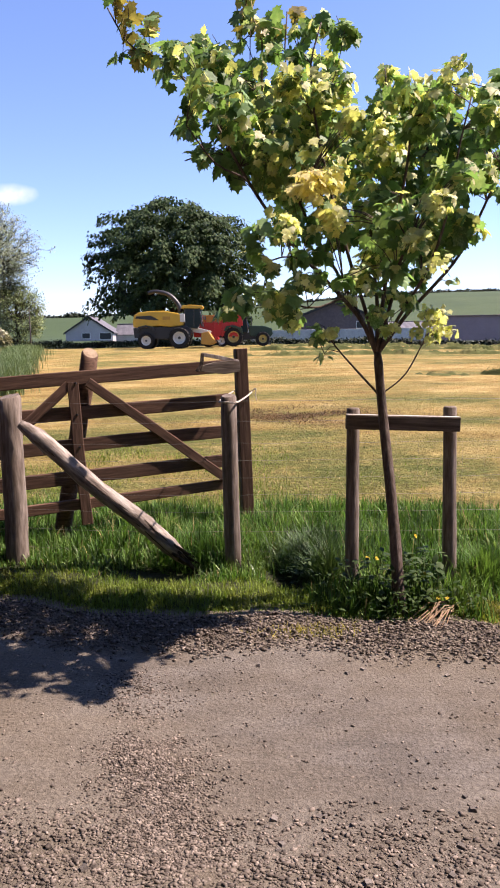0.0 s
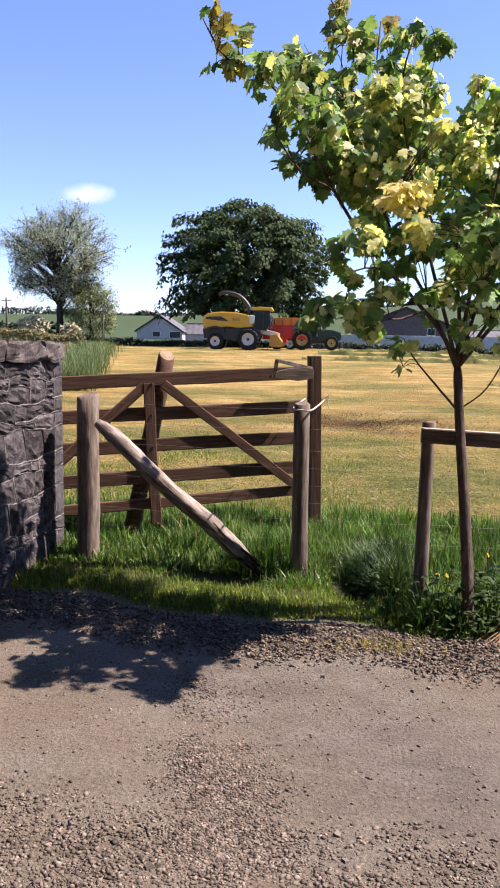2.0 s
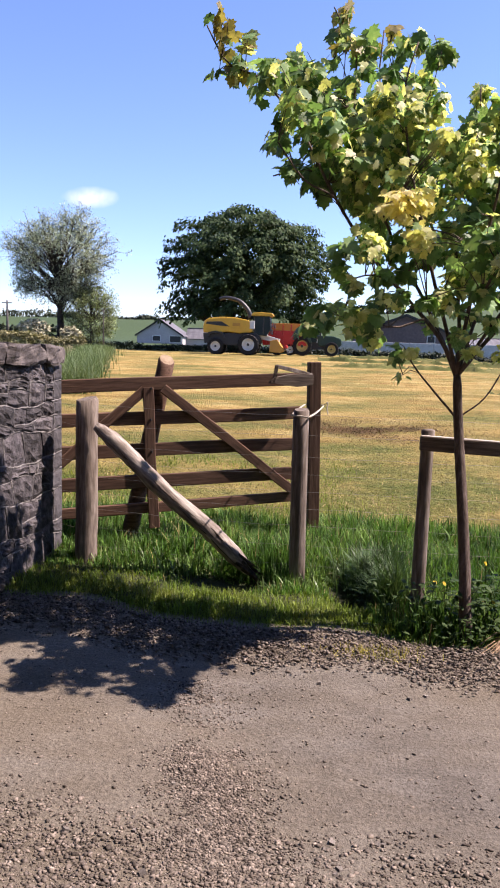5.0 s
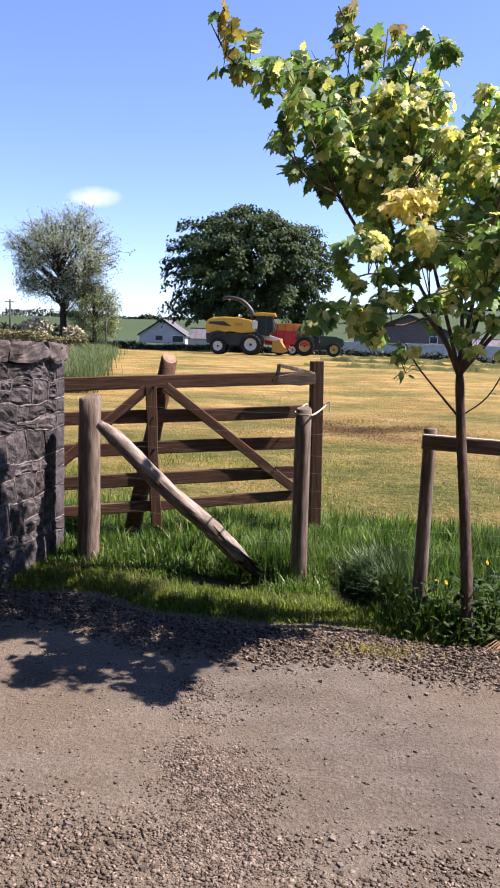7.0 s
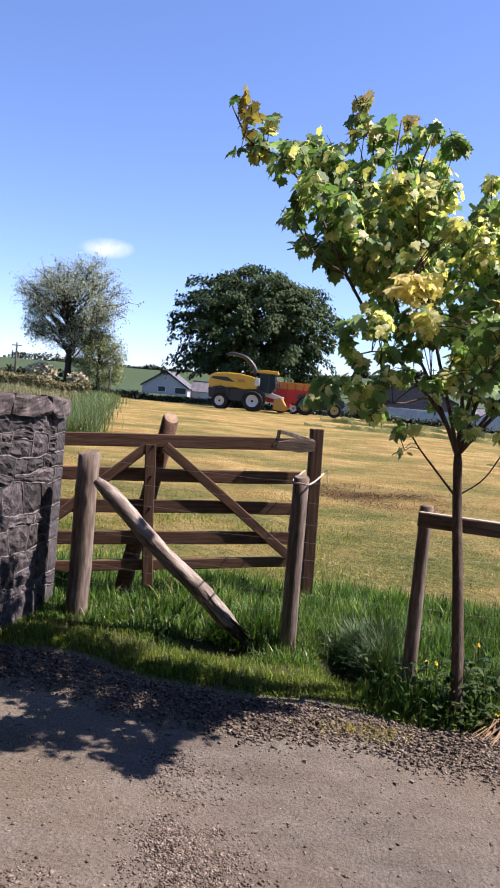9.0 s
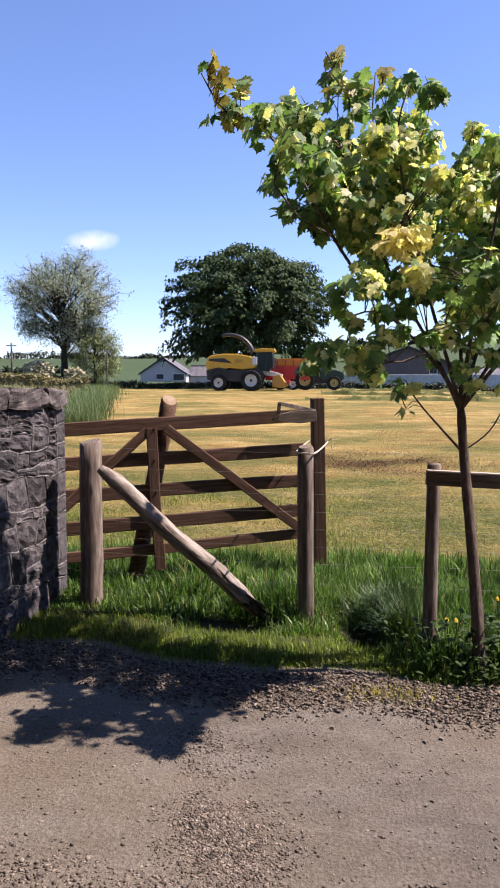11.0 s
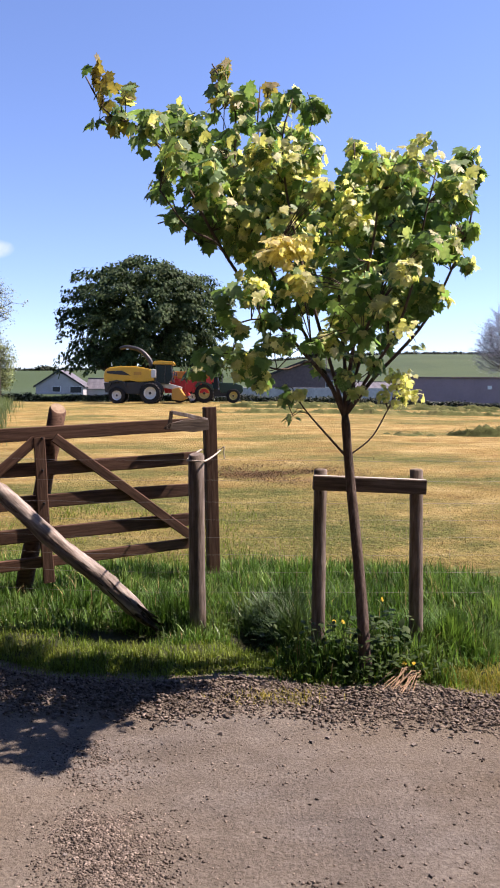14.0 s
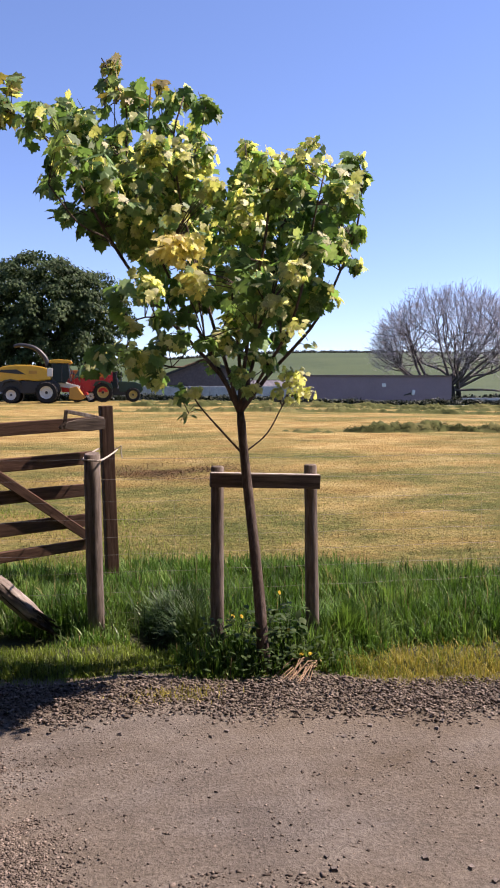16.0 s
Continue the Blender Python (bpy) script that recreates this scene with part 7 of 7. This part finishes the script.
def harvester(m):
    h = thing("forage_harvester", m, "yellow self-propelled forage harvester with white rims on the field", "harvester")
    hood = [(0.05, 1.95), (0.0, 2.5), (0.12, 3.05), (0.5, 3.28), (1.6, 3.42), (3.0, 3.40), (4.1, 3.20), (4.55, 2.95), (4.62, 2.1), (3.4, 1.95), (2.3, 2.1), (1.7, 1.98)]
    part("hood", prism(hood, 2.7, 0.10), M["yellow"], h)
    part("chassis", prism([(0.1, 1.0), (0.0, 1.9), (4.9, 2.05), (5.4, 1.6), (5.3, 1.0), (2.8, 0.85)], 2.3, 0.05), M["black"], h)
    part("side_grille", prism([(0.25, 2.75), (0.35, 2.95), (1.7, 3.0), (2.5, 2.55), (1.5, 2.62)], 2.76, 0.02), M["black"], h)
    part("side_badge", box((0.7, 0.03, 0.3), pose(3.1, -1.37, 2.75, 0, 0, 0), 0.01), M["dark_yellow"], h)
    part("rear_fender", prism([(0.35, 1.5), (0.5, 2.0), (1.2, 2.15), (1.9, 2.0), (2.1, 1.5), (1.95, 1.5), (1.75, 1.85), (1.2, 1.98), (0.65, 1.85), (0.5, 1.5)], 2.9, 0.02), M["black"], h)
    part("cab_frame", prism([(4.75, 1.9), (4.7, 3.55), (6.15, 3.6), (6.35, 2.6), (5.9, 1.75)], 2.0, 0.04), M["glass"], h, "dark tinted cab glazing")
    part("cab_roof", prism([(4.45, 3.62), (4.5, 3.84), (5.2, 3.94), (6.35, 3.86), (6.45, 3.68), (6.3, 3.58)], 2.3, 0.05), M["yellow"], h)
    for px, qx in ((4.78, 4.74), (5.55, 5.6), (6.3, 6.12)):
        for s in (-1, 1):
            V, F = tube([(px, s * 1.02, 1.95), (qx, s * 1.02, 3.6)], [0.05, 0.05], 6)
            link_mesh("cab_pillar", V, F, M["black"], h)
    bm = box((0.45, 0.35, 0.75), pose(4.55, -1.2, 2.75), 0.05)
    part("air_intake", bm, M["rim"], h)
    pts = bend([(4.3, 0.0, 3.3), (4.05, 0, 4.1), (3.2, 0.1, 4.95), (2.0, 0.15, 5.25), (1.3, 0.15, 5.1)], 16)
    V, F = tube(pts, [0.26, 0.25, 0.24, 0.23, 0.22, 0.21, 0.21, 0.2, 0.2, 0.19, 0.19, 0.18, 0.18, 0.17, 0.17, 0.16], 8)
    link_mesh("spout", V, F, M["black"], h, "dark curved discharge spout", True)
    for s in (-1, 1):
        wheel(h, 1.2, s * 1.25, 0.74, 0.6, M["rim"])
        wheel(h, 4.25, s * 1.35, 0.95, 0.8, M["rim"])
    hd = thing("header", pose(6.7, 0, 0), "", "")
    hd.parent = h
    for key in ("label", "category"):
        if key in hd:
            del hd[key]
    part("trough", prism([(-0.5, 0.35), (-0.45, 1.35), (0.2, 1.5), (0.5, 1.0), (0.9, 0.5), (0.4, 0.25)], 3.2, 0.05), M["dark_yellow"], hd)
    part("feed_arm", prism([(-1.5, 1.5), (-1.3, 2.0), (0.4, 1.55), (0.3, 1.2)], 1.0, 0.05), M["rim"], hd)
    for k in range(9):
        V, F = tube([(0.75, -1.5 + k * 0.37, 0.9), (1.15, -1.5 + k * 0.37, 0.45), (1.2, -1.5 + k * 0.37, 0.2)], [0.05, 0.04, 0.02], 5)
        link_mesh("tine", V, F, M["black"], hd)
    V, F = tube([(0.95, -1.6, 0.85), (0.95, 1.6, 0.85)], [0.16, 0.16], 10)
    link_mesh("reel", V, F, M["red"], hd)
    for s in (-1, 1):
        V, F = tube([(6.1, s * 1.15, 2.9), (6.5, s * 1.45, 3.0), (6.5, s * 1.45, 2.6)], [0.025, 0.025, 0.09], 6)
        link_mesh("mirror", V, F, M["black"], h)
    return h


def tractor(m):
    t = thing("tractor", m, "dark green tractor with yellow rims beside the trailer", "tractor")
    part("bonnet", prism([(1.5, 1.25), (1.45, 2.0), (3.0, 1.95), (3.75, 1.7), (3.85, 1.15), (3.6, 0.85), (1.6, 0.95)], 0.95, 0.07), M["green"], t)
    part("chassis", prism([(-0.2, 0.75), (-0.1, 1.35), (1.8, 1.3), (3.5, 1.0), (3.5, 0.7), (1.0, 0.6)], 0.7, 0.04), M["black"], t)
    part("cab", prism([(-0.25, 1.55), (-0.15, 2.75), (1.2, 2.8), (1.55, 1.9), (1.35, 1.3), (0.2, 1.3)], 1.6, 0.05), M["glass"], t, "dark tinted cab glazing")
    part("cab_roof", prism([(-0.4, 2.74), (-0.35, 2.94), (1.3, 2.98), (1.45, 2.82)], 1.75, 0.05), M["black"], t)
    for s in (-1, 1):
        part("mudguard", prism([(-0.95, 1.5), (-0.7, 1.95), (0.0, 2.05), (0.8, 1.75), (0.95, 1.2), (0.75, 1.25), (0.4, 1.72), (-0.3, 1.88), (-0.75, 1.5)], 0.6, 0.02), M["green"], t).location = (0, s * 1.0, 0)
        for px, qx in ((-0.2, -0.15), (1.4, 1.25)):
            V, F = tube([(px, s * 0.8, 1.5), (qx, s * 0.8, 2.78)], [0.05, 0.05], 6)
            link_mesh("cab_pillar", V, F, M["black"], t)
        wheel(t, 0.0, s * 1.0, 0.92, 0.55, M["rim_yellow"])
        wheel(t, 2.85, s * 0.95, 0.68, 0.45, M["rim_yellow"])
    V, F = tube([(1.75, -0.4, 1.9), (1.75, -0.4, 2.9)], [0.06, 0.05], 8)
    link_mesh("exhaust", V, F, M["black"], t)
    return t


def trailer(m):
    t = thing("silage_trailer", m, "red silage trailer with orange upper sides", "trailer")
    part("body", prism([(0.0, 0.95), (-0.1, 2.35), (4.6, 2.35), (4.5, 0.95)], 2.3, 0.04), M["red"], t)
    part("upper_side", prism([(-0.1, 2.36), (-0.15, 3.05), (4.65, 3.05), (4.6, 2.36)], 2.34, 0.03), M["orange"], t)
    part("headboard", prism([(4.4, 2.0), (4.4, 3.3), (4.75, 3.3), (4.75, 2.0)], 2.4, 0.03), M["red"], t)
    for k in range(6):
        part("side_rib", box((0.10, 2.42, 2.0), pose(0.35 + 0.8 * k, 0, 1.95), 0.02), M["red"], t)
    part("drawbar", prism([(4.4, 0.9), (4.4, 1.2), (6.2, 0.8), (6.2, 0.65)], 0.3, 0.02), M["red"], t)
    for s in (-1, 1):
        wheel(t, 1.4, s * 0.95, 0.55, 0.45, M["rim"])
        wheel(t, 2.7, s * 0.95, 0.55, 0.45, M["rim"])
    return t


def on_field(x, y, turn=0.0, dz=0.0):
    return pose(x, y, float(height(x, y)) + dz, 0, 0, turn)


harvester(on_field(-10.65, 70, 0))
trailer(on_field(-5.4, 74, 0))
tractor(on_field(-1.55, 74, 0))


def car(m):
    c = thing("parked_car", m, "dark parked car beneath the large tree", "car")
    part("body", prism([(0, 0.35), (0.0, 0.75), (0.9, 0.92), (1.5, 1.4), (2.9, 1.42), (3.7, 0.95), (4.2, 0.85), (4.25, 0.35)], 1.7, 0.06), M["car"], c)
    part("side_windows", prism([(1.15, 0.95), (1.6, 1.32), (2.8, 1.34), (3.4, 0.97)], 1.72, 0.02), M["glass"], c)
    for s in (-1, 1):
        wheel(c, 0.8, s * 0.75, 0.31, 0.2, M["rim"], lugs=0 or 6)
        wheel(c, 3.4, s * 0.75, 0.31, 0.2, M["rim"], lugs=6)
    return c


car(on_field(-5.6, 88.5, 0))

# ---------------------------------------------------------------- stone wall
WALL_END = Vector((-1.935, 5.34, 0))
WDIR = Vector((-math.cos(radians(82)), -math.sin(radians(82)), 0))      # from the end back towards the track
WOUT = Vector((-WDIR.y, WDIR.x, 0))                                       # the way that the face looks
if WOUT.x < 0:
    WOUT = -WOUT
W_LEN, W_TH, W_TOP = 1.35, 0.42, 1.455
stone_wall = thing("stone_wall", Matrix.Translation(WALL_END), "dark whinstone wall with pale mortar and rough coping stones", "wall")
core = box((W_LEN - 0.03, W_TH - 0.02, W_TOP + 0.15), None)
rot = Matrix((WDIR, -WOUT, Vector((0, 0, 1)))).transposed().to_4x4()
wall_core = part("mortar_core", core, M["mortar"], stone_wall, "pale lime mortar")
wall_core.matrix_basis = Matrix.Translation(WDIR * (W_LEN / 2) - WOUT * (W_TH / 2 - 0.012) + Vector((0, 0, (W_TOP - 0.15) / 2))) @ rot


def laid_stone(name, low, high, s0, s1, slant0, slant1, mat, seed, rough):
    """One wall stone between two bed lines and two upright joints, its face rough-hewn towards -y."""
    rr = random.Random(seed)
    n, gap = 6, 0.004
    V, F = [], []
    for j in range(n):
        for i in range(n):
            u, v = i / (n - 1), j / (n - 1)
            a, b = s0 + slant0 * (v - 0.5) + gap, s1 + slant1 * (v - 0.5) - gap
            x = a + (b - a) * u
            z0, z1 = low(x) + gap, high(x) - gap
            rim = i in (0, n - 1) or j in (0, n - 1)
            y = 0.006 if rim else -rough * (0.015 * rr.random() ** 2 + 0.009 * noise.noise(Vector((x * 14, seed, v * 3))))
            wob = 0.0 if rim else 0.22
            V.append((x + wob * rr.uniform(-1, 1) * (b - a) / n, y, z0 + (z1 - z0) * v + wob * rr.uniform(-1, 1) * (z1 - z0) / n))
    ring = [i for i in range(n)] + [n * j + n - 1 for j in range(1, n)] + [n * (n - 1) + i for i in range(n - 2, -1, -1)] + [n * j for j in range(n - 2, 0, -1)]
    o = len(V)
    V += [(V[i][0], 0.08, V[i][2]) for i in ring]
    for j in range(n - 1):
        for i in range(n - 1):
            F.append((j * n + i, j * n + i + 1, (j + 1) * n + i + 1, (j + 1) * n + i))
    m = len(ring)
    for k in range(m):
        F.append((ring[(k + 1) % m], ring[k], o + k, o + (k + 1) % m))
    ob = link_mesh(name, V, F, mat, stone_wall)
    ob.matrix_basis = FACE @ Matrix.Translation((0, -rr.uniform(0.0, 0.007) * rough, 0))
    return ob


def pointing(pts, seed):
    """A raised ribbon of pale mortar along a joint."""
    rr = random.Random(seed)
    V, F = tube([(x, 0.0035 + rr.uniform(-0.0025, 0.003), z + rr.uniform(-0.003, 0.003)) for x, z in pts], [rr.choice((0.0025, 0.004, 0.0055, 0.007, 0.008)) for _ in pts], 6)
    link_mesh("pointing", V, F, M["mortar"], stone_wall, smooth=True).matrix_basis = FACE


FACE = Matrix.Translation(WOUT * 0.018) @ rot
rr = random.Random(77)
beds = [-0.05, 0.21, 0.29, 0.53, 0.69, 0.79, 0.99, 1.07, 1.18, 1.34, W_TOP]


def bed_line(k):
    """The height of bed k along the wall: level at the top and foot, wandering between."""
    if k in (0, len(beds) - 1):
        return lambda x: beds[k]
    ph, amp = rr.uniform(0, 6.3), rr.uniform(0.008, 0.020)
    return lambda x: beds[k] + amp * math.sin(7.5 * x + ph) + 0.006 * math.sin(23 * x + 2 * ph)


edges = [bed_line(k) for k in range(len(beds))]
for k in range(len(beds) - 1):
    low, high = edges[k], edges[k + 1]
    s, c, slant = 0.0, 0, 0.0
    while s < W_LEN - 0.06:
        w = rr.choice((0.13, 0.19)) if c == 0 else rr.uniform(0.10, 0.30)
        if s + w > W_LEN - 0.10:
            w = W_LEN - s
        nxt = rr.uniform(-0.05, 0.05) if s + w < W_LEN - 0.01 and c else 0.0
        tall = beds[k + 1] - beds[k]
        mat, nm, ro = (M["quoin"], "quoin", 0.35) if c == 0 else (M["stone"], "stone", 1.0)
        if tall > 0.12 and c and rr.random() < 0.4:
            f, tip = rr.uniform(0.35, 0.65), rr.uniform(-0.12, 0.12)
            mid = (lambda x, f=f, tip=tip, s=s, w=w, low=low, high=high: low(x) + (high(x) - low(x)) * (f + tip * (x - s) / w))
            laid_stone(nm, low, mid, s, s + w, slant, nxt, mat, 900 + 40 * k + c, ro)
            laid_stone(nm, mid, high, s, s + w, slant, nxt, mat, 1900 + 40 * k + c, ro)
            pointing([(s + w * q / 6, mid(s + w * q / 6)) for q in range(7)], 60 * k + c)
        else:
            laid_stone(nm, low, high, s, s + w, slant, nxt, mat, 2900 + 40 * k + c, ro)
        s += w
        if s < W_LEN - 0.02 and rr.random() < 0.85:
            pointing([(s + nxt * (q / 4 - 0.5), low(s) + (high(s) - low(s)) * q / 4) for q in range(5)], 7000 + 60 * k + c)
        slant = nxt
        c += 1
    if k:
        pointing([(0.02 + W_LEN * q / 60, low(0.02 + W_LEN * q / 60)) for q in range(60)], 8000 + k)
# coping: rough slabs that overhang the face
s, k = 0.035, 0
while s < W_LEN:
    w = (0.27, 0.52, 0.40, 0.45)[k % 4]
    bm = box((w - 0.008, W_TH + 0.13, 0.13), None, 0.0)
    bmesh.ops.subdivide_edges(bm, edges=list(bm.edges), cuts=5, use_grid_fill=True)
    for v in bm.verts:
        c = Vector(v.co)
        lump = noise.noise(c * 9 + Vector((k * 3.3, 0, 0)))
        chip = noise.noise(c * 24 + Vector((0, k * 2.1, 5)))
        rims = sum(1 for q in (abs(c.x) / (w / 2 - 0.004), abs(c.y) / (W_TH / 2 + 0.065), abs(c.z) / 0.065) if q > 0.97)
        v.co *= 1.0 - 0.03 * max(0, rims - 1)
        v.co.z += 0.018 * lump + 0.016 * chip + (0.03 * (s + c.x) if c.z > 0 else 0.0)
        v.co.y += 0.024 * lump - 0.020 * chip
    ob = part("coping_stone", bm, M["coping"], stone_wall)
    ob.matrix_basis = Matrix.Translation(WDIR * (s + w / 2) - WOUT * (W_TH / 2) + Vector((0, 0, W_TOP + 0.064))) @ rot
    s += w
    k += 1

# the wall turns the corner and follows the track
corner = WDIR * (W_LEN - W_TH / 2) - WOUT * W_TH
turned = Matrix((Vector((-1, 0.02, 0)).normalized(), Vector((-0.02, -1, 0)).normalized(), Vector((0, 0, 1)))).transposed().to_4x4()
core = part("return_core", box((5.0, W_TH - 0.02, W_TOP + 0.15)), M["stone"], stone_wall)
core.matrix_basis = Matrix.Translation(corner + Vector((-2.5, 0.05, (W_TOP - 0.15) / 2))) @ turned
for k in range(10):
    bm = box((0.49, W_TH + 0.14, 0.15), None, 0.02)
    ob = part("coping_stone", bm, M["coping"], stone_wall)
    ob.matrix_basis = Matrix.Translation(corner + Vector((-0.25 - 0.5 * k, 0.01 * k, W_TOP + 0.075))) @ turned

# ---------------------------------------------------------------- single stones on the track
stone_meshes = []
for k in range(8):
    r = np.random.default_rng(700 + k)
    me = bpy.data.meshes.new("stone")
    TV = ICO_V * (1 + r.uniform(-0.25, 0.25, (len(ICO_V), 3))) * (1.1, 0.9, 0.65)
    me.from_pydata([tuple(v) for v in TV], [], ICO_F)
    me.materials.append(M["gravel_piece"])
    stone_meshes.append(me)
r = np.random.default_rng(99)
for k in range(280):
    x = r.uniform(-2.2, 2.8)
    e = float(verge_edge(x))
    pick = r.uniform()
    y = e - abs(r.normal(0, 0.3)) if pick < 0.5 else (r.uniform(1.6, 2.3) if pick < 0.75 else r.uniform(2.2, e))
    size = r.uniform(0.009, 0.017) if pick < 0.75 else r.uniform(0.006, 0.013)
    ob = new("stone", stone_meshes[k % 8])
    ob.parent = road
    ob.matrix_basis = Matrix.LocRotScale((x, y, float(road_height(x, y)) + 0.2 * size), Euler((r.uniform(-0.3, 0.3), r.uniform(-0.3, 0.3), r.uniform(0, 6.3))), (size, size, size))
